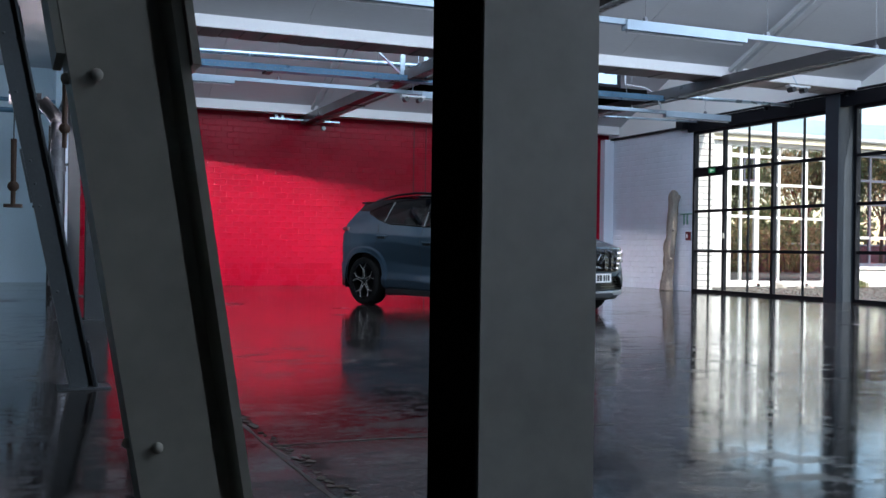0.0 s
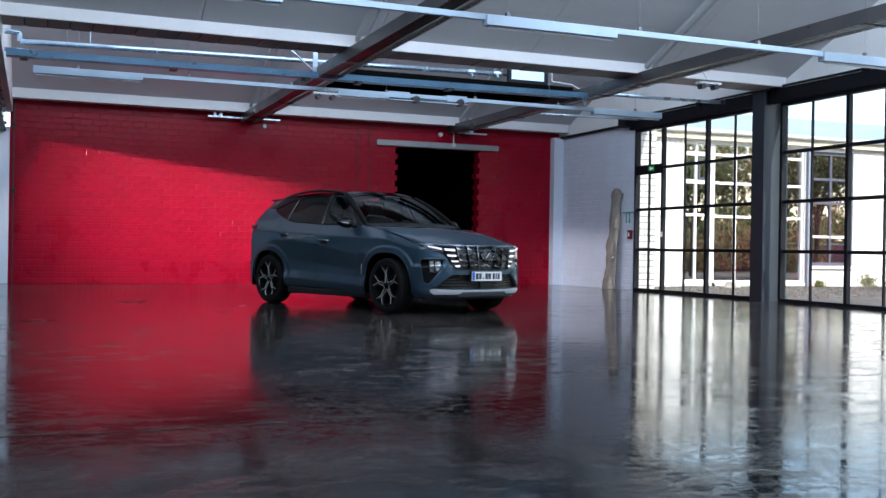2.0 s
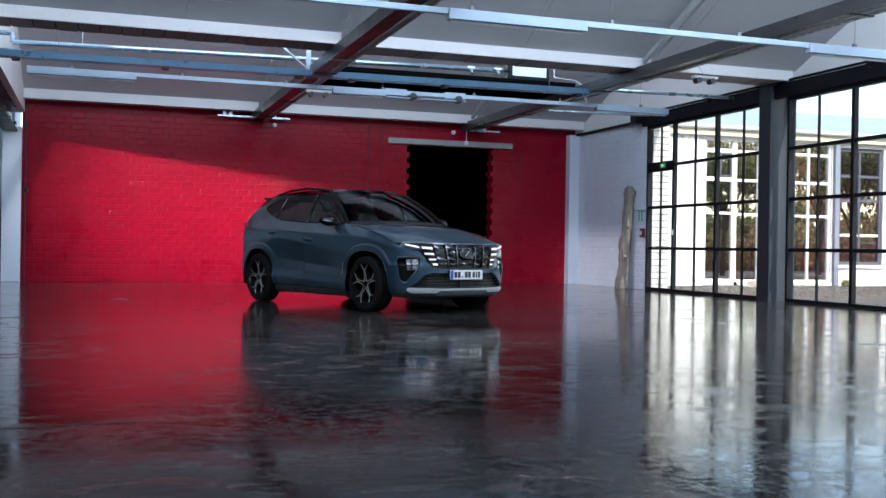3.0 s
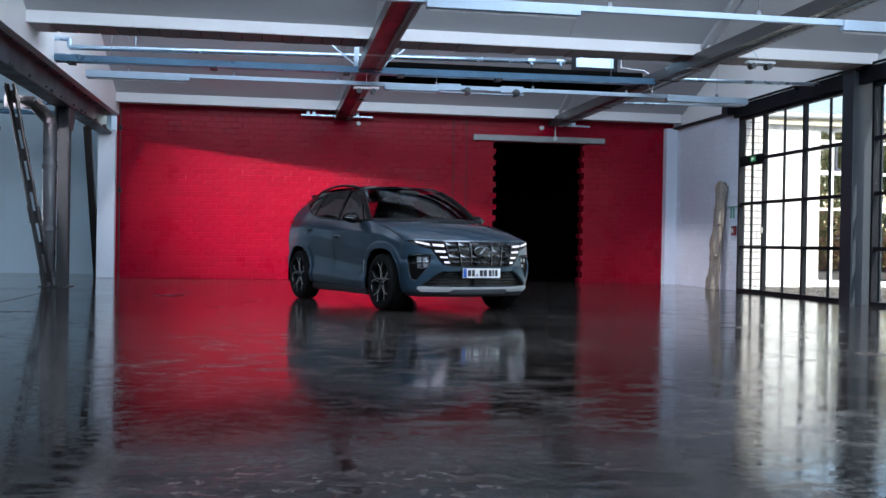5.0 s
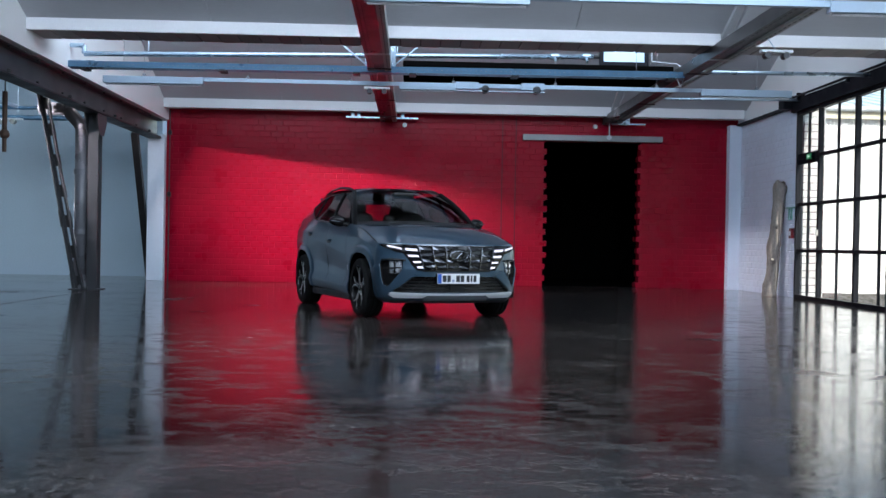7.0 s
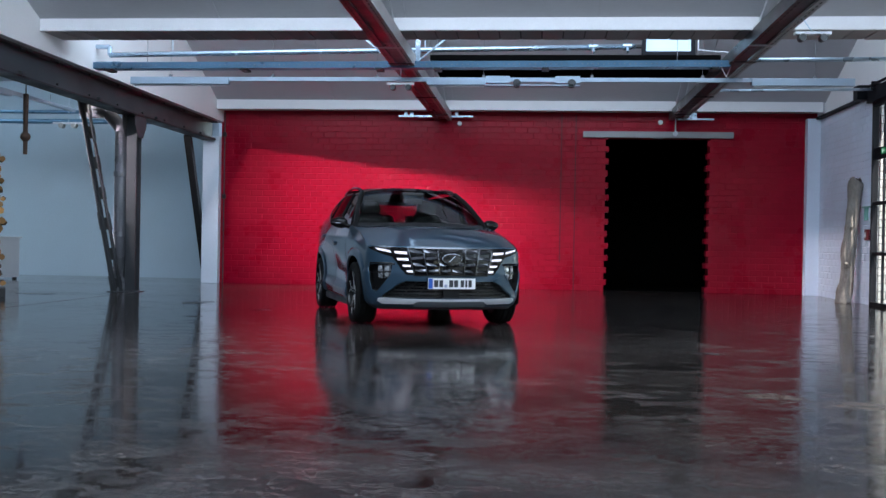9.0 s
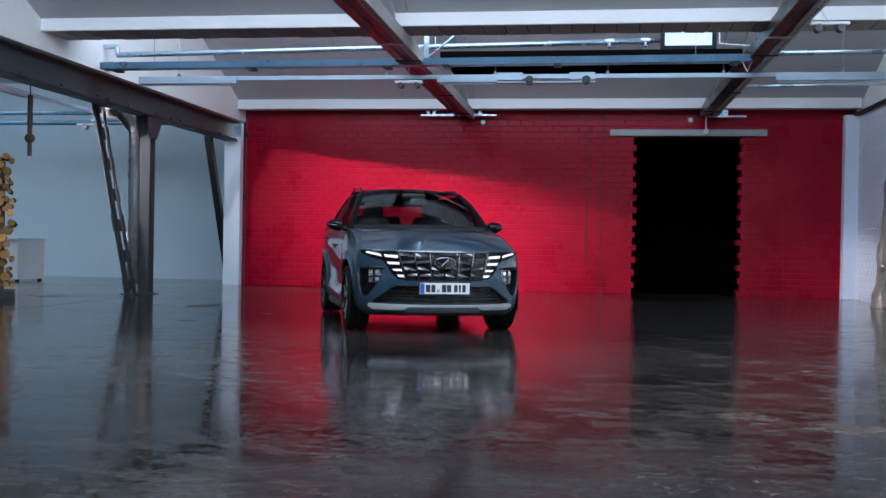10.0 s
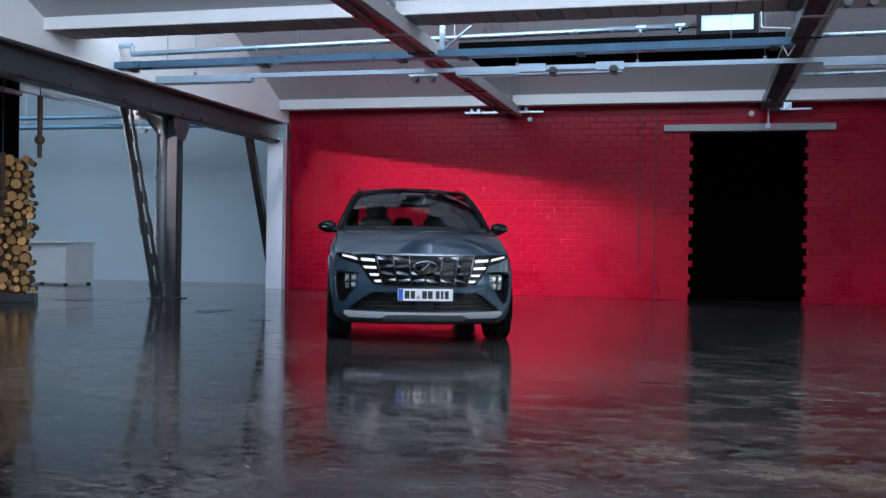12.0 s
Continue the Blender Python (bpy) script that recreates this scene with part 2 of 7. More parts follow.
FRAME_BLACK = mat("dark_window_frame", (0.010, 0.011, 0.0145), 0.5, vary=0.15, scale=3.0, fine=80, bump=0.05, spec=0.12)
# near-zero black, also used to paint deep shade in hollows
BLACK = mat("matt_black", (0.004, 0.004, 0.004), 0.95, vary=0.2, bump=0.1, spec=0.0)
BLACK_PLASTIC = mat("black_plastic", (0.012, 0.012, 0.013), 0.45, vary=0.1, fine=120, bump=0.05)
GREY_PLASTIC = mat("grey_plastic_pipe", (0.19, 0.195, 0.215), 0.3, vary=0.08, bump=0.03)
GLASS = glass("window_glass", (0.96, 0.98, 0.97))
CRACK = mat("dark_floor_stain", (0.02, 0.02, 0.022), 0.25, vary=0.3, scale=6, bump=0.2)
JOINT_FILL = mat("pale_joint_filler", (0.10, 0.084, 0.074), 0.55, vary=0.8, scale=9, fine=40, bump=0.4)
SHADE_WHITE = mat("white_lamp_tube", (0.8, 0.82, 0.85), 0.3, vary=0.03, bump=0.0)

# ---- helpers for building ----
def mesh_of(name, bm, material, smooth=False):
    me = bpy.data.meshes.new(name)
    bm.normal_update()
    bm.to_mesh(me)
    bm.free()
    me.materials.append(material)
    if smooth:
        for p in me.polygons:
            p.use_smooth = True
    return me


def part(name, bm, material, parent=None, label="", smooth=False):
    ob = new(name, mesh_of(name, bm, material, smooth))
    if parent is not None:
        ob.parent = parent
    if label:
        ob["label"] = label
    return ob


def thing(name, label, category, at=(0, 0, 0), rz=0.0, group="", kind=""):
    ob = new(name)
    ob.matrix_world = pose(*at, 0, 0, rz)
    ob.empty_display_size = 0.2
    return tagged(ob, label, category, group, kind)


def box(bm, x0, x1, y0, y1, z0, z1, bevel=0.0, turn=None):
    m = Matrix.Translation(((x0 + x1) / 2, (y0 + y1) / 2, (z0 + z1) / 2)) @ Matrix.Diagonal((abs(x1 - x0), abs(y1 - y0), abs(z1 - z0), 1))
    if turn is not None:
        m = turn @ m
    got = bmesh.ops.create_cube(bm, size=1.0, matrix=m)
    if bevel:
        edges = list({e for v in got["verts"] for e in v.link_edges})
        bmesh.ops.bevel(bm, geom=edges, offset=bevel, segments=2, affect="EDGES", profile=0.6)
    return bm


def boxes(*rows, bevel=0.0):
    bm = bmesh.new()
    for r in rows:
        box(bm, *r, bevel=bevel)
    return bm


def along(p, q):
    """A pose at p whose z axis runs to q."""
    p, q = Vector(p), Vector(q)
    return Matrix.Translation(p) @ (q - p).to_track_quat("Z", "Y").to_matrix().to_4x4(), (q - p).length


def rod(bm, p, q, r, seg=12, r2=None):
    m, length = along(p, q)
    bmesh.ops.create_cone(bm, cap_ends=True, segments=seg, radius1=r, radius2=r if r2 is None else r2, depth=length, matrix=m @ Matrix.Translation((0, 0, length / 2)))
    return bm


def bar(bm, p, q, w, h, spin=0.0):
    """A rectangular bar of width w and height h from p to q."""
    m, length = along(p, q)
    box(bm, -w / 2, w / 2, -h / 2, h / 2, 0, length, turn=m @ pose(0, 0, 0, 0, 0, spin))
    return bm


def profile(bm, p, q, outline, spin=0.0):
    """A closed outline in x, y drawn out from p to q."""
    m, length = along(p, q)
    m = m @ pose(0, 0, 0, 0, 0, spin)
    a = [bm.verts.new(m @ Vector((x, y, 0))) for x, y in outline]
    b = [bm.verts.new(m @ Vector((x, y, length))) for x, y in outline]
    bm.faces.new(a)
    bm.faces.new(b[::-1])
    for i in range(len(a)):
        j = (i + 1) % len(a)
        bm.faces.new((a[j], a[i], b[i], b[j]))
    return bm


def h_outline(w, h, web=0.012, flange=0.016):
    return [(-w / 2, -h / 2), (w / 2, -h / 2), (w / 2, -h / 2 + flange), (web / 2, -h / 2 + flange), (web / 2, h / 2 - flange), (w / 2, h / 2 - flange),
            (w / 2, h / 2), (-w / 2, h / 2), (-w / 2, h / 2 - flange), (-web / 2, h / 2 - flange), (-web / 2, -h / 2 + flange), (-w / 2, -h / 2 + flange)]


def structure(name, bm, material, label, category, smooth=False):
    return tagged(part(name, bm, material, smooth=smooth), label, category, kind="structure")


# ---- the hall ----
WALL_Y, WIN_X, BACK_Y, SIDE_X = 20.53, 11.93, -6.0, -12.0
SLOPE, BEAM_Z, BEAM_H, BEAM_D = 0.446, 3.535, 0.16, 0.66

floor_bm = boxes((SIDE_X - 0.3, WIN_X + 0.25, BACK_Y - 0.3, 22.9, -0.2, 0.0))
floor = structure("floor", floor_bm, CONCRETE, "dark polished concrete floor with scuffs and mirror sheen", "floor")
ground_bm = boxes((WIN_X + 0.25, 400, -300, 300, -0.35, -0.03), (-400, WIN_X + 0.25, 26.4, 300, -0.35, -0.03))
GRAVEL = mat("courtyard_gravel", (0.10, 0.092, 0.085), 0.9, vary=0.85, scale=3.0, fine=22.0, bump=0.8)
structure("ground", ground_bm, GRAVEL, "pale grey gravel ground of the courtyard", "ground")

# roof: valley beams along x, sloping boarded ceilings between them, steep glazing behind each beam
RIDGE = 5.85
SUN_BLOCK = mat("opaque_white_panel", (0.72, 0.76, 0.8), 0.6, vary=0.08, scale=2.0, fine=30, bump=0.05)
for i, y in enumerate(BEAMS):
    z0 = BEAM_Z if y < 20 else 3.51
    h = BEAM_H if y < 20 else 0.19
    beam_bm = boxes((0.1, WIN_X - 0.02, y, y + 0.06, z0, z0 + h), (0.1, WIN_X - 0.02, y + 0.06, y + BEAM_D, z0 + 0.03, z0 + h), bevel=0.006)
    structure(f"beam_{i + 1}", beam_bm, BEAM_WHITE, "white painted valley beam under the sloping ceiling", "beam")
    soffit_bm = bmesh.new()
    n = 44
    w = (WIN_X - 0.12) / n
    if y < 20:
        for k in range(n):
            box(soffit_bm, 0.1 + k * w + 0.009, 0.1 + (k + 1) * w - 0.009, y + 0.065, y + BEAM_D - 0.01, z0 + 0.008 + 0.003 * (k % 3), z0 + 0.024)
        # black sheet deepens the shadow in the gaps between boards
        structure(f"trim_soffit_gap_{i + 1}", boxes((0.11, WIN_X - 0.03, y + 0.066, y + BEAM_D - 0.012, z0 + 0.0255, z0 + 0.0285)), BLACK_PLASTIC, "black sheet for the shadow in the soffit board gaps", "soffit")
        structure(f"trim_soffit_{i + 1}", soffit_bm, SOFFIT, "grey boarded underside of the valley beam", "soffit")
    if i == 0:
        continue
    y1, z1 = y, z0 + h - 0.01
    run = RIDGE
    up = z1 + SLOPE * run
    ceil_bm = bmesh.new()
    rows = 7
    for k in range(rows):
        a, b = k / rows, (k + 1) / rows
        ya, yb, za, zb = y1 - run * a + 0.02, y1 - run * b + 0.02, z1 + (up - z1) * a, z1 + (up - z1) * b
        for c in range(5):
            xa, xb = 0.1 + 2.376 * c + 0.004, 0.1 + 2.376 * (c + 1) - 0.004
            v = [ceil_bm.verts.new(p) for p in ((xa, ya - 0.004, za), (xb, ya - 0.004, za), (xb, yb + 0.004, zb), (xa, yb + 0.004, zb),
                                                (xa, ya, za + 0.03), (xb, ya, za + 0.03), (xb, yb, zb + 0.03), (xa, yb, zb + 0.03))]
            for f in ((0, 1, 2, 3), (7, 6, 5, 4), (0, 4, 5, 1), (1, 5, 6, 2), (2, 6, 7, 3), (3, 7, 4, 0)):
                ceil_bm.faces.new([v[q] for q in f])
    box(ceil_bm, 0.0, WIN_X + 0.1, 0, 0.05, 0, 0.01, turn=Matrix.Translation((0, y1 - run, up)))
    # roof deck above the boards keeps the sky out
    v = [ceil_bm.verts.new(p) for p in ((-0.2, y1 + 0.12, z1 + 0.06 - SLOPE * 0.12), (WIN_X + 0.3, y1 + 0.12, z1 + 0.06 - SLOPE * 0.12), (WIN_X + 0.3, y1 - run, up + 0.06), (-0.2, y1 - run, up + 0.06))]
    ceil_bm.faces.new(v)
    structure(f"ceiling_{i}", ceil_bm, CEILING, "sloping ceiling of pale grey boards", "ceiling")
    # steep glazing between the beam in front and this ridge
    yb, yr = BEAMS[i - 1] + BEAM_D - 0.1, y1 - run
    glaze = thing(f"window_skylight_{i}", "steep roof glazing with slim grey bars", "skylight", kind="structure")
    zb = BEAM_Z + BEAM_H
    bars = bmesh.new()
    for c in range(11):
        x = 0.15 + c * (WIN_X - 0.3) / 10
        bar(bars, (x, yb, zb), (x, yr, up + 0.03), 0.05, 0.06)
    part("glazing_bars", bars, CHORD_PAINT, glaze)
    # unseen opaque panels, added to stop direct sun entering the hall
    for c in range(10):
        x = -0.05 + c * 1.23
        part("pane", bar(bmesh.new(), (x + 0.58, yb - 0.20, zb - 0.08), (x + 0.58, yr + 0.10, up + 0.75), 1.235, 0.012, 0.0), SUN_BLOCK, glaze, "opaque white roof panel that keeps the sun out")

# red end wall behind the car, with its jagged opening
OPEN_X0, OPEN_X1, OPEN_Z = 7.86, 9.89, 3.04
red_bm = boxes((0.06, OPEN_X0, WALL_Y, WALL_Y + 0.3, 0, 3.56), (OPEN_X1, WIN_X, WALL_Y, WALL_Y + 0.3, 0, 3.56), (OPEN_X0, OPEN_X1, WALL_Y, WALL_Y + 0.3, OPEN_Z, 3.56))
wall_red = structure("wall_north", red_bm, RED_JOINT, "red painted brick end wall with a jagged doorway", "wall")
# the dark beyond the doorway is put into the room's black colour
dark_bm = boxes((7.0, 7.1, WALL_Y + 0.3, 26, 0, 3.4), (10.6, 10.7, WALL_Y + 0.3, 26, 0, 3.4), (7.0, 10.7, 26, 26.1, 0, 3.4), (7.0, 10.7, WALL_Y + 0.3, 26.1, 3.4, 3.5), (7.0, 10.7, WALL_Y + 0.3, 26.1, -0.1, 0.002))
structure("wall_dark_room", dark_bm, BLACK, "room behind the doorway, its darkness painted in black", "wall")

# white right-hand wall: brick return, gable above the windows
# paler than the walls below, the skylight on the gables put into the colour
GABLE_LIT = mat("white_gable_lit", (0.86, 0.865, 0.86), 0.65, vary=0.05, scale=0.8, fine=40, bump=0.15)
right_bm = boxes((WIN_X + 0.02, WIN_X + 0.32, 17.30, WALL_Y + 0.3, 0, 3.42))
wall_east = structure("wall_east", right_bm, WHITE, "white painted side wall beside the windows", "wall")
structure("wall_east_gable", boxes((WIN_X + 0.02, WIN_X + 0.32, BACK_Y, WALL_Y + 0.3, 3.42, 7.0)), GABLE_LIT, "white painted gable wall above the windows", "wall")
corner_bm = boxes((11.70, WIN_X + 0.02, 20.33, WALL_Y, 0, 3.42), bevel=0.008)
structure("wall_corner_pier", corner_bm, WHITE, "white painted corner pier beside the red wall", "wall")
# gable between the two bays above the steel beam
gable_bm = boxes((-0.1, 0.1, BACK_Y, WALL_Y + 0.2, 3.30, 7.0))
structure("wall_gable", gable_bm, GABLE_LIT, "white painted gable wall above the steel beam", "wall")
pier_bm = boxes((-0.28, 0.06, 20.36, WALL_Y + 0.3, 0, 2.99), bevel=0.01)
structure("wall_pier", pier_bm, WHITE, "white painted wall pier carrying the steel beam", "wall")
left_bm = boxes((SIDE_X, -0.28, 22.6, 22.9, 0, 4.6), (SIDE_X - 0.3, SIDE_X, BACK_Y, 22.9, 0, 4.6))
structure("wall_west", left_bm, SIDE_BLUE, "pale blue painted walls of the side bay", "wall")
pass_bm = boxes((-0.28, -0.1, WALL_Y + 0.3, 22.6, 0, 4.6))
structure("wall_side_return", pass_bm, SIDE_BLUE, "white return wall of the side bay", "wall")
back_bm = boxes((SIDE_X - 0.3, WIN_X + 0.3, BACK_Y - 0.3, BACK_Y, 0, 7.0))
structure("wall_south", back_bm, WHITE, "white painted rear wall of the hall", "wall")
side_ceil = boxes((SIDE_X, -0.1, BACK_Y, 22.9, 4.45, 4.6))
structure("ceiling_side_bay", side_ceil, CEILING, "pale flat ceiling of the side bay", "ceiling")

# ---- steelwork ----
POSTS = (1.5, 6.1, 11.3, 16.5)
POST_X = {1.5: (-0.182, 0.21), 6.1: (-0.248, 0.172), 11.3: (-0.17, 0.235), 16.5: (-0.15, 0.17)}
main_beam = thing("steel_beam", "long dark grey riveted steel beam on posts", "steel beam", at=(0, 0, 0), kind="structure")
bm = profile(bmesh.new(), (-0.14, BACK_Y, 3.115), (-0.14, 20.5, 3.115), h_outline(0.24, 0.37, 0.014, 0.022), 0.0)
part("girder", bm, STEEL_MID, main_beam)
bm = bmesh.new()
for k in range(26):
    y = BACK_Y + 0.5 + k
    for dz in (2.965, 3.265):
        rod(bm, (-0.03, y, dz), (0.002, y, dz), 0.017, 8)
bolts = part("bolts", bm, STEEL_DARK, main_beam)
for k in range(9):  # clamps along the lower flange
    y = 1.0 + k * 2.3
    part("flange_clamp", boxes((-0.02, 0.03, y - 0.05, y + 0.05, 2.925, 2.975), bevel=0.008), STEEL_DARK, main_beam)
# lower flange coloured black for the shade under the girder
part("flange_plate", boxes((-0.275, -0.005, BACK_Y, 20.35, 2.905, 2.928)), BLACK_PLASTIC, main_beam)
bolts["kind"] = "stuff"

STRUTS = {1.5: ((-0.656, 1.405, 0.0), (-1.246, 0.98, 3.25), 0.1425), 6.1: ((-0.605, 5.92, 0.0), (-1.285, 5.70, 3.25), 0.127),
          11.3: ((-0.45, 11.2, 0.0), (-1.05, 11.1, 3.25), 0.14), 16.5: ((-0.34, 16.35, 0.0), (-0.96, 16.3, 3.25), 0.15)}
for y in POSTS:
    # nearer posts are coloured lighter for the light that falls on them
    paint = STEEL_GREY if y < 2 else STEEL_POST if y < 7 else STEEL_MID
    t = thing("steel_post", "grey painted steel post with bolted foot plate", "steel post", at=(POST_X[y][0], y, 0), group="steel posts")
    sx = POST_X[y][1]
    # one post has been knocked out of true at knee height
    knee = ((0.012, 0.018), (0.45, 0.0), (0.80, -0.028), (1.30, -0.022), (1.80, -0.010), (2.30, 0.0), (2.93, 0.0)) if y == 6.1 else ((0.012, 0.0), (2.93, 0.0))
    bm = bmesh.new()
    rings = [[bm.verts.new((px + dx, py, z)) for px, py in h_outline(sx, 0.2, 0.012, 0.018)] for z, dx in knee]
    for a, b in zip(rings, rings[1:]):
        for i in range(12):
            bm.faces.new((a[i], a[(i + 1) % 12], b[(i + 1) % 12], b[i]))
    bm.faces.new(rings[0][::-1])
    bm.faces.new(rings[-1])
    bmesh.ops.recalc_face_normals(bm, faces=bm.faces)
    part("shaft", bm, paint, t)
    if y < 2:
        # black plate added for the deep shade in the post's hollow side
        part("side_plate", boxes((-sx / 2 - 0.006, -sx / 2 - 0.002, -0.099, 0.099, 0.014, 2.92)), BLACK, t, "black plate for the shade in the post's open side")
    bm = boxes((-0.16, 0.16, -0.15, 0.15, 0, 0.012), bevel=0.003)
    foot = part("foot_plate", bm, paint, t)
    for bx in (-0.07, 0.07):
        for by in (-0.125, 0.125):
            part("bolt", rod(bmesh.new(), (bx, by, 0.012), (bx, by, 0.03), 0.013, 6), paint, foot)
    bm = bmesh.new()
    for side in (-1, 1):  # gusset plates under the girder
        a = [(-0.10, 2.55), (0.10, 2.55), (0.24, 2.75), (0.24, 2.925), (-0.24, 2.925), (-0.24, 2.75)]
        for off in (0.10 * side,):
            f = [bm.verts.new((off, px, pz)) for px, pz in a]
            g = [bm.verts.new((off + 0.012 * side, px, pz)) for px, pz in a]
            bm.faces.new(f)
            bm.faces.new(g[::-1])
            for i in range(6):
                bm.faces.new((f[i], f[(i + 1) % 6], g[(i + 1) % 6], g[i]))
    bmesh.ops.recalc_face_normals(bm, faces=bm.faces)
    part("gusset", bm, paint, t)
    if y == 6.1:
        for dx in (-0.04, 0.045):
            head = bmesh.new()
            bmesh.ops.create_icosphere(head, subdivisions=2, radius=0.011, matrix=Matrix.Translation((dx + 0.017, -0.1, 0.062)))
            part("foot_bolt", head, paint, t, smooth=True)
    lo, hi, w = STRUTS[y]
    # struts too: the near ones carry their brightness in the colour
    paint = STEEL_STRUT if y < 2 else STEEL_POST if y < 7 else STEEL_MID
    s = thing("steel_strut", "leaning grey steel strut with rivets along both flanges", "steel strut", at=lo, group="steel struts")
    d = Vector(hi) - Vector(lo)
    dep, wall = 0.11 if y < 7 else 0.09, 0.012


    def drawn(c, z0, z1):
        """An outline drawn out along the strut between two heights."""
        bm = bmesh.new()
        f = [bm.verts.new((px + d.x * z0 / d.z, py + d.y * z0 / d.z, z0)) for px, py in c]
        g = [bm.verts.new((px + d.x * z1 / d.z, py + d.y * z1 / d.z, z1)) for px, py in c]
        bm.faces.new(f)
        bm.faces.new(g[::-1])
        for i in range(len(c)):
            j = (i + 1) % len(c)
            bm.faces.new((f[i], g[i], g[j], f[j]))
        bmesh.ops.recalc_face_normals(bm, faces=bm.faces)
        return bm

    def angle(e):
        return [(e * w / 2, -dep / 2), (e * w / 2, dep / 2), (e * (w / 2 - 0.055), dep / 2), (e * (w / 2 - 0.055), dep / 2 - wall), (e * (w / 2 - wall), dep / 2 - wall), (e * (w / 2 - wall), -dep / 2)]

    if y < 7:
        c = [(-w / 2, -dep / 2), (0.20 * w, -dep / 2), (0.20 * w, dep / 2 - wall), (w / 2 - wall, dep / 2 - wall), (w / 2 - wall, -dep / 2), (w / 2, -dep / 2), (w / 2, dep / 2), (-w / 2, dep / 2)]
        part("channel", drawn(c, 0.01, d.z), paint, s)  # a wide front face, a deep slot and a thin outer flange
    else:  # two angles with batten plates between them
        for e in (-1, 1):
            part("angle", drawn(angle(e), 0.01, d.z), paint, s)
        for z in (0.12, 0.62, 1.12, 1.62, 2.12, 2.62, 3.05):
            part("batten", drawn([(-w / 2 - 0.004, dep / 2 + 0.003), (w / 2 + 0.004, dep / 2 + 0.003), (w / 2 + 0.004, dep / 2 + 0.013), (-w / 2 - 0.004, dep / 2 + 0.013)], z - 0.1, z + 0.1), STEEL_DARK, s)
    for z in (0.22, 0.54, 1.0, 1.12, 1.24, 1.6, 1.9, 2.2, 2.5, 2.8, 3.1):
        for e in (-1, 1):
            for px, py in ((e * (w / 2 - 0.03), dep / 2 - wall if e > 0 or y > 7 else -dep / 2), (e * (w / 2 + 0.001), -0.01)):
                head = bmesh.new()
                bmesh.ops.create_icosphere(head, subdivisions=2, radius=0.008, matrix=Matrix.Translation((px + d.x * z / d.z, py + d.y * z / d.z, z)))
                part("rivet", head, paint, s, smooth=True)
    for z0, z1 in ((0.012, 0.26), (1.02, 1.30), (2.9, 3.2)):  # splice plates on the outer faces
        for e in (-1, 1):
            q = [(e * (w / 2 + 0.002), -dep / 2 - 0.01), (e * (w / 2 + 0.012), -dep / 2 - 0.01), (e * (w / 2 + 0.012), dep / 2 + 0.01), (e * (w / 2 + 0.002), dep / 2 + 0.01)]
            bm = drawn(q, z0, z1)
            part("splice_plate", bm, paint, s)
    bm = boxes((-0.14, 0.14, -0.1, 0.1, 0, 0.012), bevel=0.003)
    part("foot_plate", bm, paint, s)

# brace behind the white pier
s = thing("steel_brace", "dark leaning steel brace beside the white pier", "steel brace", at=(-0.35, 20.95, 0.0))
part("bar", bar(bmesh.new(), (0, 0, 0), (-0.02, -1.25, 2.95), 0.13, 0.12), BLACK_PLASTIC, s)

# rain pipe beside the far posts
for y in (16.5,):
    t = thing("rain_pipe", "grey downpipe with sockets and an elbow at the top", "downpipe", at=(-0.385 if y > 10 else -0.44, y + 0.05, 0))
    pr = 0.108 if y > 10 else 0.07
    bm = rod(bmesh.new(), (0, 0, 0.16), (0, 0, 2.75), pr, 20)
    rod(bm, (0, 0, 0.16), (0.1, -0.1, 0.0), pr * 0.9, 16)
    part("pipe", bm, GREY_PLASTIC, t, smooth=True)
    bm = rod(bmesh.new(), (0, 0, 2.7), (-0.25, 0.0, 2.98), pr, 20)
    rod(bm, (-0.25, 0, 2.98), (-0.7, 0, 3.0), pr, 20)
    part("elbow", bm, GREY_PLASTIC, t)
    for z in (0.2, 0.95, 1.95, 2.7):
        part("socket", rod(bmesh.new(), (0, 0, z - 0.04), (0, 0, z + 0.04), pr * 1.13, 20), GREY_PLASTIC, t)
    part("bracket", boxes((0.0, 0.26, -0.015, 0.015, 2.0, 2.04)), STEEL_MID, t)

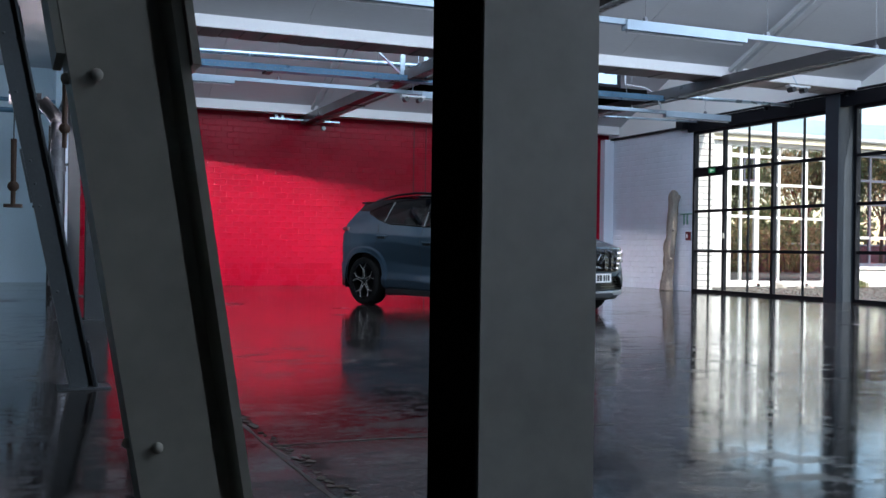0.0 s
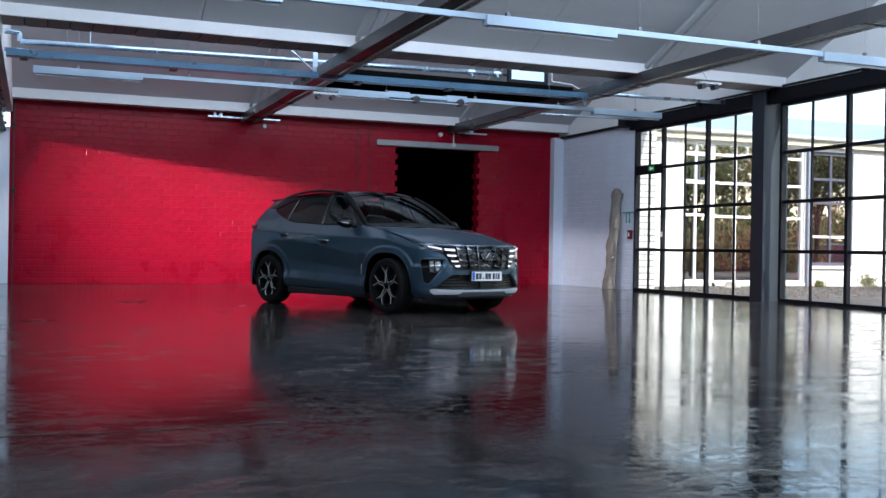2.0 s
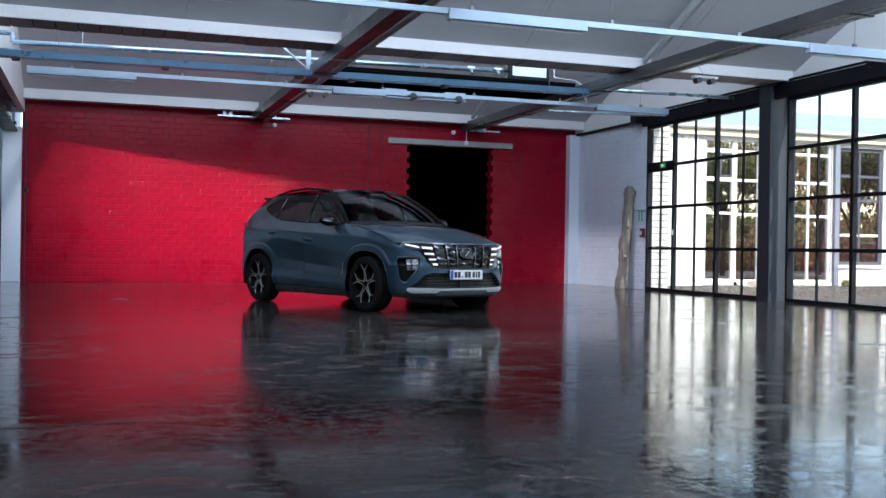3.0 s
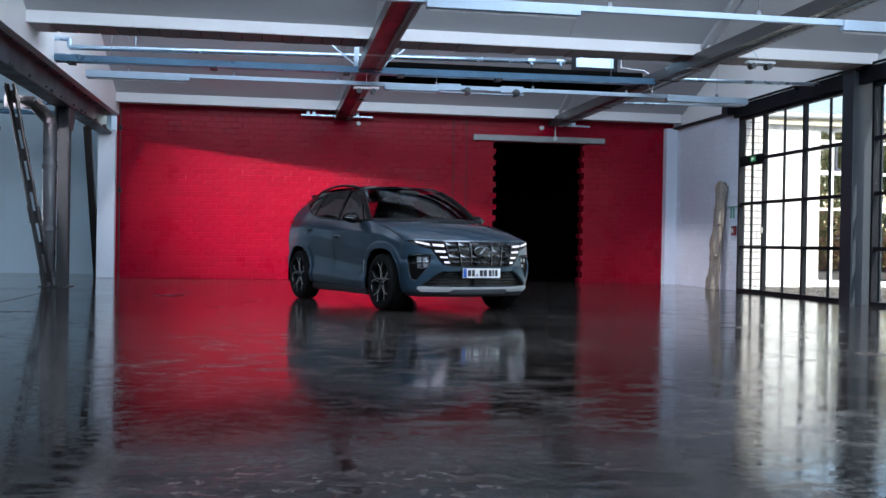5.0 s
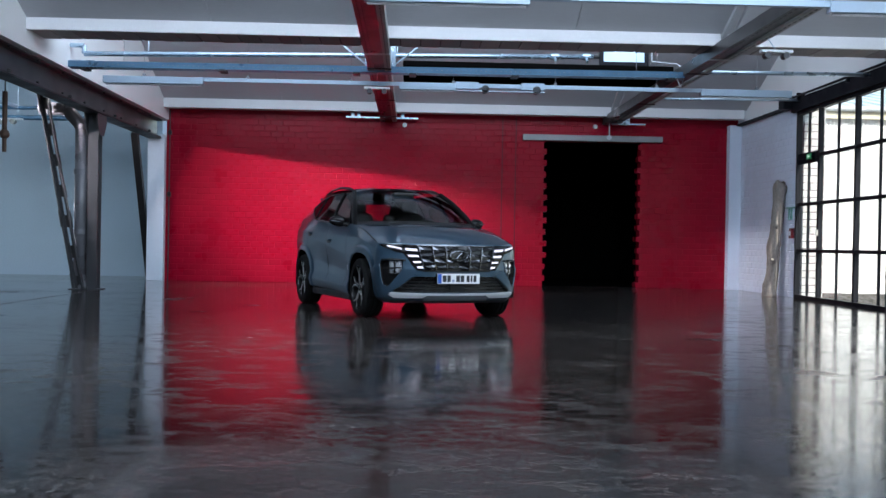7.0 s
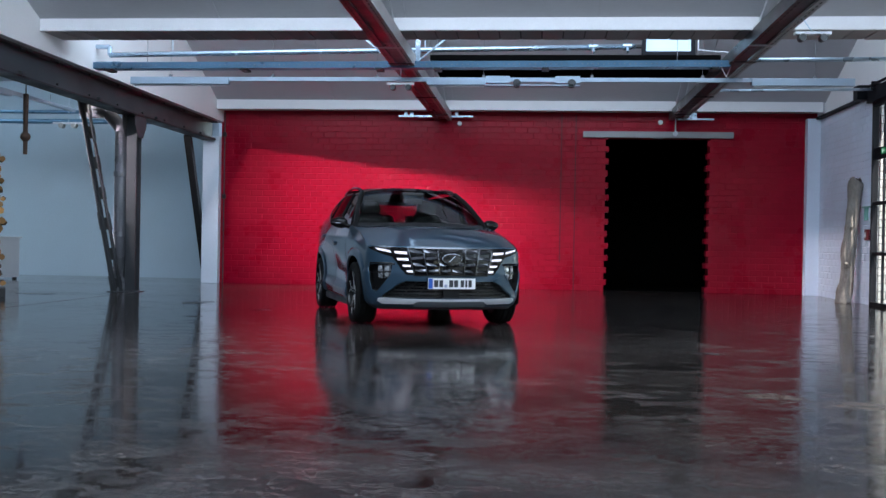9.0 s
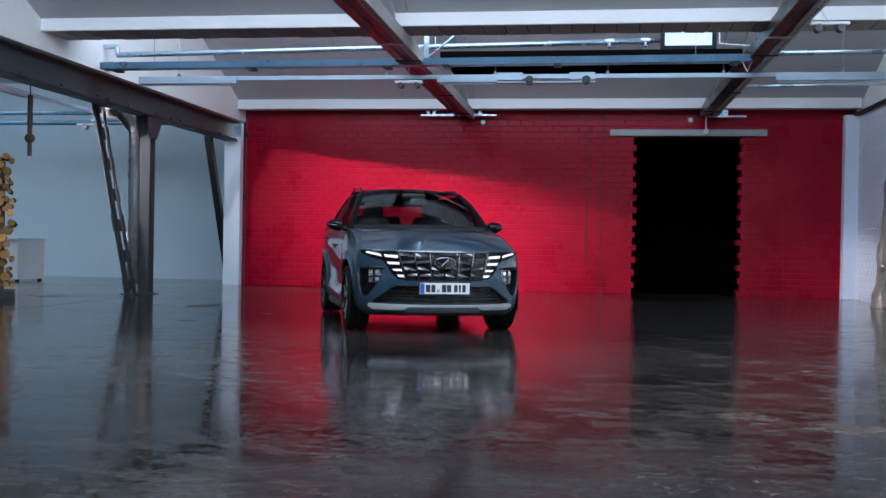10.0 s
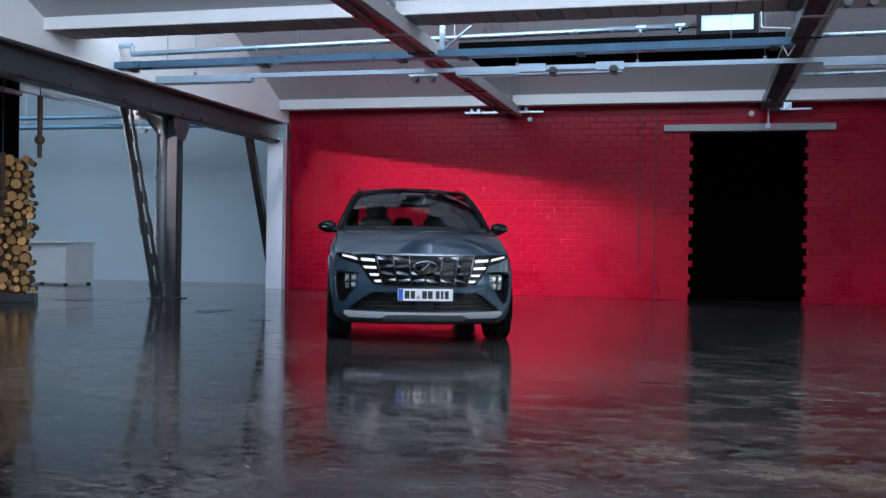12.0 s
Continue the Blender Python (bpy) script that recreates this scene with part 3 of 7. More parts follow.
# roof trusses: double channel bottom chords, light top chords along the slopes
for x, w, z in ((4.62, 0.33, 3.36), (9.23, 0.31, 3.39)):
    t = thing("roof_truss", "double-channel roof truss, left channel dark, right channel grey, with light upper bars", "roof truss", at=(x, 0, 0), group="roof trusses", kind="structure")
    h = 0.16
    for side in (-1, 1):
        o = [(-0.09 * side, -h / 2), (0.0, -h / 2), (0.0, h / 2), (-0.09 * side, h / 2), (-0.09 * side, h / 2 - 0.012), (-0.012 * side, h / 2 - 0.012), (-0.012 * side, -h / 2 + 0.012), (-0.09 * side, -h / 2 + 0.012)]
        if side > 0:
            o = o[::-1]
        bm = bmesh.new()
        a = [bm.verts.new((side * w / 2 + px, BACK_Y, z + h / 2 + pz)) for px, pz in o]
        b = [bm.verts.new((side * w / 2 + px, WALL_Y - 0.02, z + h / 2 + pz)) for px, pz in o]
        bm.faces.new(a)
        bm.faces.new(b[::-1])
        for i in range(8):
            bm.faces.new((a[i], b[i], b[(i + 1) % 8], a[(i + 1) % 8]))
        bmesh.ops.recalc_face_normals(bm, faces=bm.faces)
        # left channel dark and glossy, right channel paler and duller
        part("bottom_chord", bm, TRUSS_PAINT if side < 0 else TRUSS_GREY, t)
    bm = boxes((-w / 2 + 0.09, w / 2 - 0.09, BACK_Y, WALL_Y - 0.03, z + 0.03, z + 0.05))
    part("slot_plate", bm, TRUSS_PAINT, t)
    bm = bmesh.new()
    for k in range(90):  # pairs of slots along the flanges
        y = 7.0 + k * 0.15
        for dx in (-w / 2 + 0.045, w / 2 - 0.045):
            box(bm, dx - 0.008, dx + 0.008, y, y + 0.07, z - 0.003, z + 0.002)
    tagged(part("slots", bm, BLACK_PLASTIC, t), kind="stuff")
    for y in (8.2, 12.95, 14.1, 17.3, 19.6):
        part("batten", boxes((-w / 2 - 0.01, w / 2 + 0.01, y - 0.03, y + 0.03, z - 0.012, z)), CHORD_PAINT if y == 12.95 else BLACK_PLASTIC, t)
    for y in BEAMS[1:]:
        for dx in (-0.07, 0.07):
            part("top_chord", bar(bmesh.new(), (dx, y - 0.08, 3.62), (dx, y - RIDGE + 0.1, 3.62 + SLOPE * (RIDGE - 0.18)), 0.05, 0.06), CHORD_PAINT, t)
    for y in BEAMS[2:4] if x < 5 else ():
        for side in (-1, 1):
            part("cross_brace", bar(bmesh.new(), (side * 0.19, y + 1.72, z + 0.1), (side * 0.56, y + 1.72, z + 0.40), 0.05, 0.02), ZINC, t)
            part("hanger_plate", boxes((side * 0.19 - 0.035, side * 0.19 + 0.035, y + 1.66, y + 1.68, z + 0.05, z + 0.8)), ZINC, t)

# ---- pipes, trays and light runs ----
def tube_path(points, r, seg=8):
    bm = bmesh.new()
    for p, q in zip(points, points[1:]):
        rod(bm, p, q, r, seg)
    return bm


def hanger(bm, x, y, z0, z1, r=0.005):
    rod(bm, (x, y, z0), (x, y, z1), r, 6)


def slope_z(y):
    for b in BEAMS:
        if y <= b:
            return 3.74 + SLOPE * (b - y)
    return 3.6


PIPE_STEEL = mat("bright_pipe_steel", (0.46, 0.60, 0.71), 0.2, metal=0.75, vary=0.15, scale=5.0, fine=60, bump=0.05)
t = thing("heating_pipe", "bright galvanised pipe hung under the roof", "pipe", at=(0, 0, 0), kind="structure")
A, B = Vector((0.3, 14.45, 3.54)), Vector((7.9, 15.15, 3.80))
part("pipe", rod(bmesh.new(), A, B, 0.038, 16), PIPE_STEEL, t, smooth=True)
bm = rod(bmesh.new(), A, A + Vector((0, 0, 0.12)), 0.034, 12)
rod(bm, A + Vector((0, 0, 0.12)), A + Vector((-0.2, 0, 0.12)), 0.034, 12)
rod(bm, A + Vector((0.15, 0, -0.12)), A + Vector((-0.2, 0, -0.12)), 0.028, 12)
part("elbow", bm, PIPE_STEEL, t)
for u in (0.92, 0.985):
    c = A.lerp(B, u)
    part("valve", rod(bmesh.new(), c - Vector((0.06, 0, 0)), c + Vector((0.06, 0, 0)), 0.05, 12), PIPE_STEEL, t)
    part("valve_stem", rod(bmesh.new(), c, c + Vector((0, -0.1, -0.1)), 0.02, 8), PIPE_STEEL, t)
part("socket", rod(bmesh.new(), B, B + Vector((0.14, 0.01, 0)), 0.03, 10), BLACK_PLASTIC, t)
for u in (0.12, 0.6):
    c = A.lerp(B, u)
    part("hanger", rod(bmesh.new(), c, (c.x, c.y, slope_z(c.y)), 0.004, 6), PIPE_STEEL, t)
t = thing("heating_pipe", "second bright galvanised pipe continuing past the truss", "pipe", kind="structure")
part("pipe", rod(bmesh.new(), (9.2, 14.3, 3.45), (11.95, 14.3, 3.47), 0.03, 12), ZINC, t, smooth=True)
t = thing("heating_pipe", "thin bright pipe fixed to the side wall", "pipe", kind="structure")
part("pipe", rod(bmesh.new(), (9.45, 17.1, 3.46), (12.0, 17.1, 3.49), 0.022, 12), ZINC, t, smooth=True)

t = thing("cable_tray", "perforated galvanised cable tray under the trusses", "cable tray", kind="structure")
tray = bmesh.new()
profile(tray, (0.13, 14.37, 3.36), (9.1, 14.37, 3.40), [(-0.1, -0.045), (0.1, -0.045), (0.1, 0.045), (0.094, 0.045), (0.094, -0.039), (-0.094, -0.039), (-0.094, 0.045), (-0.1, 0.045)], 0)
part("tray", tray, TRAY_ZINC, t)
bm = bmesh.new()
for k in range(120):
    x = 0.4 + k * 0.072
    box(bm, x, x + 0.024, 14.266, 14.2695, 3.355 + 0.0045 * x, 3.362 + 0.0045 * x)
perf = part("slots", bm, GREY_PLASTIC, t)
perf["kind"] = "stuff"
for x in (0.35, 2.34, 4.28, 5.1, 6.6, 8.9):
    part("clamp", boxes((x - 0.05, x + 0.05, 14.25, 14.49, 3.285 + 0.0045 * x, 3.312 + 0.0045 * x)), BLACK_PLASTIC, t)
for x in (0.9, 8.4):
    part("hanger", rod(bmesh.new(), (x, 14.37, 3.36), (x, 14.37, 3.9), 0.004, 6), GREY_PLASTIC, t)

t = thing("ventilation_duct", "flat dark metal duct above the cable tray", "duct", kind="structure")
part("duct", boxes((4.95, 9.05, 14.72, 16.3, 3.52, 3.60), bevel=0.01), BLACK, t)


def light_run(y, z, x0, x1, lamps, gears):
    t = thing("light_trunking", "slim white light trunking with tube luminaires", "light run", at=(x0, y, z), group="light runs")
    part("rail", boxes((0, x1 - x0, -0.03, 0.03, 0.0, 0.06), bevel=0.004), LIGHT_RUN, t)
    for a, b in lamps:
        f = part("luminaire", boxes((a - x0, b - x0, -0.055, 0.055, -0.05, 0.055), bevel=0.006), LIGHT_RUN, t)
        part("tube", rod(bmesh.new(), (a - x0 + 0.03, 0, -0.062), (b - x0 - 0.03, 0, -0.062), 0.013, 10), SHADE_WHITE, f)
    for a, b in gears:
        f = part("projector_frame", boxes((a - x0, b - x0, -0.10, 0.02, -0.07, -0.05), (a - x0, a - x0 + 0.35, -0.05, 0.05, -0.02, 0.08), (b - x0 - 0.35, b - x0, -0.05, 0.05, -0.02, 0.08)), LIGHT_RUN, t)
        for c in (a + 0.45, b - 0.12):
            part("lamp_head", rod(bmesh.new(), (c - x0, -0.1, -0.03), (c - x0, 0.02, -0.03), 0.06, 16), STEEL_MID, f)
    k = x0 + 0.6
    while k < x1:
        bm = bmesh.new()
        hanger(bm, k - x0, 0, 0.05, slope_z(y) - z - 0.02, 0.0025)
        box(bm, k - x0 - 0.02, k - x0 + 0.02, -0.02, 0.02, 0.06, 0.1)
        part("hanger", bm, GREY_PLASTIC, t)
        k += 1.55
    return t


light_run(14.85, 3.23, 0.47, 10.9, ((0.47, 1.96), (4.9, 5.75), (9.5, 10.9)), ((5.75, 7.1),))
light_run(8.65, 3.08, 1.2, 11.4, ((4.65, 6.15), (1.2, 2.6), (8.9, 10.4)), ())

# small fittings under the roof
for x, y, z in ((4.58, 14.37, 3.07), (9.45, 11.5, 3.18)):
    t = thing("ceiling_spotlight", "small white twin spotlight bracket under the roof", "spotlight", at=(x, y, z), group="ceiling spotlights")
    part("bracket", boxes((-0.19, 0.19, -0.05, 0.05, 0.03, 0.065), bevel=0.005), WHITE_METAL, t)
    for dx in (-0.11, 0.11):
        part("lamp_head", rod(bmesh.new(), (dx, -0.05, 0.0), (dx, 0.06, 0.0), 0.040, 14), STEEL_MID, t)
    part("rod", rod(bmesh.new(), (0, 0, 0.06), (0.0 if x < 5 else -0.12, 0, (3.37 if x < 5 else 3.41) - z), 0.006, 6), ZINC, t)
for x in (4.49,):
    t = thing("track_rail", "slotted metal rail with clamps below the truss end", "rail", at=(x, 20.3, 3.40))
    part("rail", boxes((-0.74, 0.74, -0.03, 0.03, 0, 0.03)), ZINC, t)
    for dx in (-0.6, -0.48, 0.16, 0.42):
        part("clamp", boxes((dx - 0.03, dx + 0.03, -0.025, 0.025, 0.03, 0.11)), ZINC, t)
    part("bracket", boxes((0.1, 0.2, -0.03, 0.03, 0.03, 0.13)), ZINC, t)
t = thing("track_rail", "short slotted metal rail with clamps below the truss end", "rail", at=(9.55, 20.2, 3.36))
part("rail", boxes((-0.35, 0.35, -0.03, 0.03, 0, 0.03)), ZINC, t)
part("clamp", boxes((-0.12, 0.02, -0.03, 0.03, 0.03, 0.14)), ZINC, t)

# sliding door rail above the opening, smoke detectors
t = thing("door_rail", "grey steel sliding-door rail above the opening", "door rail", at=(8.87, WALL_Y, 3.04))
part("rail", boxes((-1.46, 1.46, -0.09, -0.002, 0.0, 0.12), bevel=0.006), mat("pale_grey_rail", (0.33, 0.35, 0.36), 0.4, vary=0.15, bump=0.1), t)
part("bracket", boxes((-0.1, 0.1, -0.1, 0.0, -0.02, 0.0)), STEEL_DARK, t)
part("cord", rod(bmesh.new(), (0.33, -0.11, 0.08), (0.33, -0.11, 0.42), 0.012, 8), WHITE_METAL, t)
part("cord_knob", rod(bmesh.new(), (0.33, -0.13, 0.08), (0.33, -0.085, 0.08), 0.05, 14), WHITE_METAL, t)
for x, z in ((8.92, 3.35), (4.95, 3.30)):
    t = thing("smoke_detector", "small round white smoke detector on the red wall", "smoke detector", at=(x, WALL_Y - 0.01, z), group="smoke detectors")
    part("disc", rod(bmesh.new(), (0, 0.01, 0), (0, -0.05, 0), 0.05, 20, 0.042), WHITE_METAL, t, smooth=False)

t = thing("roof_window", "small bright roof window in a dark frame", "roof window", at=(8.33, 15.12, 3.72), kind="structure")
part("frame", boxes((-0.34, 0.42, -0.03, 0.03, -0.06, 0.0), (-0.34, 0.42, -0.03, 0.03, 0.2, 0.25), (-0.34, -0.28, -0.03, 0.03, 0.0, 0.2), (0.36, 0.42, -0.03, 0.03, 0.0, 0.2)), FRAME_BLACK, t)
part("pane", boxes((-0.28, 0.36, 0.0, 0.01, 0.0, 0.2)), glow("sky_behind_pane", (0.55, 0.8, 1.0), 0.09), t)
t = thing("loose_cable", "thin white cable looping down beside the truss", "cable", at=(0, 0, 0))
part("cable", tube_path([(8.77, 15.0, 4.1), (8.78, 15.0, 3.72), (9.0, 15.0, 3.70), (9.18, 15.0, 3.69), (9.2, 14.6, 3.50), (9.05, 14.3, 3.22), (8.98, 14.3, 3.36)], 0.007), WHITE_METAL, t)

# ---- window wall ----
ROWS_Z = (0.03, 0.84, 1.655, 2.47, 3.30)


def window_bay(i, y0, y1, heavy, thin):
    t = thing(f"window_{i}", "steel-framed factory window with dark glazing bars", "window", at=(WIN_X + 0.05, 0, 0), kind="structure")
    bm = boxes((-0.05, 0.05, y0, y1, 0.0, 0.06), (-0.05, 0.05, y0, y1, 3.24, 3.42), (-0.05, 0.05, y0, y0 + 0.05, 0.06, 3.28), (-0.05, 0.05, y1 - 0.05, y1, 0.06, 3.28))
    part("window_frame", bm, FRAME_BLACK, t)
    for z in ROWS_Z[1:4]:
        part("transom", boxes((-0.03, 0.03, y0 + 0.05, y1 - 0.05, z - 0.028, z + 0.028)), FRAME_BLACK, t)
    for y in heavy:
        part("mullion", boxes((-0.04, 0.04, y - 0.032, y + 0.032, 0.0, 3.35), bevel=0.004), FRAME_BLACK, t)
    for y in thin:
        part("glazing_bar", boxes((-0.02, 0.02, y - 0.012, y + 0.012, 0.06, 3.28)), FRAME_BLACK, t)
    cuts = sorted([y0 + 0.05, y1 - 0.05] + list(heavy) + list(thin))
    for a, b in zip(cuts, cuts[1:]):
        for c, d in zip(ROWS_Z, ROWS_Z[1:]):
            p = part("pane", boxes((-0.003, 0.003, a, b, c, d)), GLASS, t)
            p.visible_shadow = False
    return t


w1 = window_bay(1, 13.45, 17.28, (14.90, 16.31), (14.12, 15.60, 16.80))
part("hinge", boxes((-0.075, -0.05, 16.25, 16.29, 1.1, 1.2)), STEEL_GREY, w1)
window_bay(2, 9.1, 12.9, (11.42, 9.96), (12.20, 10.7, 9.5))
window_bay(3, 4.75, 8.55, (7.07, 5.6), (7.85, 6.35, 5.2))
window_bay(4, 0.4, 4.2, (2.72, 1.25), (3.5, 2.0, 0.8))
window_bay(5, -3.95, -0.15, (-1.63, -3.1), (-0.85, -2.35, -3.5))
for y in (13.175, 8.825, 4.475, 0.125):
    t = thing("window_post", "thick dark grey steel post between the windows", "steel post", at=(WIN_X + 0.02, y, 0), group="window posts", kind="structure")
    part("shaft", profile(bmesh.new(), (0, 0, 0), (0, 0, 3.5), h_outline(0.3, 0.5, 0.016, 0.022), 90), WINDOW_POST, t)
fill_bm = boxes((WIN_X + 0.02, WIN_X + 0.32, BACK_Y, -3.95, 0, 3.42))
structure("wall_east_end", fill_bm, WHITE, "white painted end of the window wall", "wall")
# black header rail with brackets above the windows
t = thing("header_rail", "dark steel runner rail above the windows", "rail", kind="structure")
part("rail", boxes((WIN_X - 0.06, WIN_X + 0.035, BACK_Y, 17.4, 3.30, 3.53)), FRAME_BLACK, t)
part("pipe", rod(bmesh.new(), (WIN_X - 0.09, BACK_Y, 3.55), (WIN_X - 0.09, 17.6, 3.55), 0.022, 10), FRAME_BLACK, t)
for k in range(9):
    y = 17.0 - k * 2.0
    part("bracket", boxes((WIN_X - 0.11, WIN_X + 0.02, y - 0.03, y + 0.03, 3.47, 3.6)), FRAME_BLACK, t)
part("runner", boxes((WIN_X - 0.22, WIN_X - 0.02, 17.35, 17.6, 3.36, 3.6), bevel=0.02), FRAME_BLACK, t)
part("ledge", boxes((WIN_X - 0.08, WIN_X + 0.018, 17.6, 20.33, 3.40, 3.44)), FRAME_BLACK, t)
# exit sign, alarm and bracket beside the door
t = thing("exit_sign", "small green lit exit sign on the door frame", "exit sign", at=(WIN_X + 0.02, 16.62, 2.46))
part("case", boxes((-0.05, 0.0, -0.14, 0.14, -0.06, 0.06), bevel=0.006), FRAME_BLACK, t)
part("panel", boxes((-0.056, -0.05, -0.1, 0.1, -0.045, 0.045)), glow("exit_green", (0.02, 0.25, 0.09), 0.12), t)
part("arrow", boxes((-0.059, -0.056, -0.06, 0.03, -0.012, 0.012), (-0.059, -0.056, 0.0, 0.045, -0.028, 0.028)), glow("exit_white", (0.7, 0.8, 0.7), 0.1), t)
t = thing("door_lintel", "dark steel panel over the glazed door", "lintel", kind="structure")
part("panel", boxes((WIN_X + 0.03, WIN_X + 0.06, 16.36, 17.23, 2.36, 2.55)), FRAME_BLACK, t)
t = thing("fire_alarm", "small red fire alarm box on the white wall", "alarm box", at=(WIN_X + 0.02, 17.40, 1.15))
part("box", boxes((-0.06, 0.0, -0.06, 0.06, -0.09, 0.09), bevel=0.008), mat("alarm_red", (0.11, 0.004, 0.010), 0.35, vary=0.05, bump=0), t)
part("button_panel", boxes((-0.066, -0.06, -0.03, 0.03, -0.04, 0.04)), WHITE_METAL, t)
t = thing("wall_bracket", "thin green metal bracket on the white wall", "bracket", at=(WIN_X + 0.02, 17.5, 1.61))
TEAL = mat("pale_green_metal", (0.16, 0.36, 0.30), 0.5, vary=0.05, bump=0)
part("arm", boxes((-0.03, 0.0, -0.19, 0.19, -0.012, 0.012)), TEAL, t)
part("drop", boxes((-0.03, 0.0, 0.05, 0.075, -0.22, -0.012)), TEAL, t)
part("drop", boxes((-0.03, 0.0, -0.06, -0.035, -0.22, -0.012)), TEAL, t)

# ---- courtyard ----
FACADE_Y = 20.2
FACADE_WHITE = mat("white_plaster_facade", (0.8, 0.79, 0.77), 0.8, vary=0.06, scale=1.5, fine=30, bump=0.2)
house = thing("courtyard_building", "white low building with tall white-framed windows and corrugated cladding", "building", at=(0, FACADE_Y, -0.03))
# (x from, x to, upright bars, level bars, sill height, head height, bar width, grey)
GROUPS = ((15.22, 16.10, (15.61,), (1.76, 2.58, 3.27), 0.09, 3.58, 0.075, False), (16.10, 17.64, (16.80,), (1.74, 2.57, 3.27), 0.09, 3.58, 0.06, False),
          (17.64, 18.93, (18.27,), (1.74, 2.57, 3.27), 0.09, 3.58, 0.06, False), (19.15, 20.54, (19.84,), (1.29, 2.17, 2.79), 0.53, 3.50, 0.09, True))
FRAME_GREY = mat("grey_window_frame", (0.085, 0.09, 0.125), 0.4, vary=0.06, bump=0.0)
WIN_WHITE = mat("white_window_frame", (0.8, 0.8, 0.8), 0.4, vary=0.04, bump=0.0)
DARK_ROOM = mat("dim_room_behind_glass", (0.42, 0.30, 0.32), 0.8, vary=0.8, scale=0.8, fine=4.0, bump=0.0)
PANE = glass("house_glass", (0.5, 0.46, 0.47), base=0.6)
bm = bmesh.new()
last = 12.6
for a, b, ups, levels, lo, hi, fw, grey in GROUPS:
    if a > last:
        box(bm, last, a, 0, 0.3, 0, 3.72)
    box(bm, a, b, 0, 0.3, hi, 3.72)
    box(bm, a, b, 0, 0.3, 0, lo)
    last = b
box(bm, last, 30.0, 0, 0.3, 0, 3.72)
part("wall", bm, FACADE_WHITE, house)
bm = bmesh.new()
for k in range(33):
    x = 12.9 + k * 0.07
    rod(bm, (x, 0.0, 0.1), (x, 0.0, 3.66), 0.026, 8)
part("corrugated_cladding", bm, WIN_WHITE, house, "white corrugated metal cladding")
part("corner_pipe", boxes((18.96, 19.10, -0.10, -0.004, 0.0, 3.55), bevel=0.02), mat("blue_grey_downpipe", (0.20, 0.23, 0.30), 0.4, vary=0.1, bump=0.05), house)
part("fascia", boxes((12.6, 30.0, -0.16, -0.10, 3.60, 3.76)), mat("cream_fascia", (0.62, 0.56, 0.42), 0.7, vary=0.1, bump=0.1), house)
part("soffit", boxes((12.6, 30.0, -0.10, 0.0, 3.66, 3.72)), FRAME_GREY, house)
part("gutter", rod(bmesh.new(), (12.6, -0.22, 3.80), (30.0, -0.22, 3.80), 0.06, 12), CHORD_PAINT, house)
bm = bmesh.new()
for k in range(44):
    x = 12.6 + k * 0.4
    v = [bm.verts.new(p) for p in ((x, -0.22, 3.80), (x + 0.396, -0.22, 3.80), (x + 0.396, 6.5, 5.35), (x, 6.5, 5.35))]
    bm.faces.new(v)
    box(bm, x + 0.385, x + 0.41, -0.02, 0.02, 0, 6.9, turn=Matrix.Translation((0, -0.22, 3.83)) @ pose(0, 0, 0, -77, 0, 0))
part("roof", bm, mat("pale_metal_roof", (0.66, 0.74, 0.76), 0.5, vary=0.1, bump=0.1), house, "pale blue-green standing seam metal roof")
for a, b, ups, levels, lo, hi, fw, grey in GROUPS:
    paint = FRAME_GREY if grey else WIN_WHITE
    rows = [(a, a + fw, 0.05, 0.15, lo, hi), (b - fw, b, 0.05, 0.15, lo, hi), (a + fw, b - fw, 0.052, 0.148, lo, lo + fw), (a + fw, b - fw, 0.052, 0.148, hi - fw, hi)]
    w = part("window", boxes(*rows), paint, house)
    for x in ups:
        part("mullion", boxes((x - 0.03, x + 0.03, 0.06, 0.14, lo + fw, hi - fw)), paint, w)
    cuts = [lo + fw] + list(levels) + [hi - fw]
    edges = [a + fw] + list(ups) + [b - fw]
    for z in levels:
        half = 0.05 if z > 2.5 and a < 16 else 0.032
        part("transom", boxes((a + fw, b - fw, 0.065, 0.135, z - half, z + half)), WIN_WHITE if z < 2 else paint, w)
    for c, d in zip(edges, edges[1:]):
        for e, f in zip(cuts, cuts[1:]):
            part("pane", boxes((c, d, 0.095, 0.1, e, f)), PANE, w)
    part("sill", boxes((a - 0.05, b + 0.05, -0.08 if grey else -0.03, 0.045, lo - 0.07, lo + 0.004)), WIN_WHITE, w)
# inner frame of the opening light in the first window
part("casement", boxes((15.66, 15.70, 0.03, 0.048, 2.64, 3.22), (15.96, 16.00, 0.03, 0.048, 2.64, 3.22), (15.70, 15.96, 0.03, 0.048, 2.64, 2.68), (15.70, 15.96, 0.03, 0.048, 3.18, 3.22)), FRAME_GREY, house)
part("inner_wall", boxes((12.6, 30.0, 1.9, 2.0, 0, 3.7), (12.6, 30.0, 0.3, 2.0, 0.0, 0.02)), DARK_ROOM, house)
part("plinth_boards", boxes(*[(19.18 + k * 0.11, 19.285 + k * 0.11, -0.012, 0.0, 0.03, 0.44) for k in range(12)]), WIN_WHITE, house)
# unseen wall, added for the dark red reflection in the lower panes
yard_wall = thing("garden_wall", "dark red brick garden wall across the courtyard", "wall", at=(19.0, 2.0, -0.03))
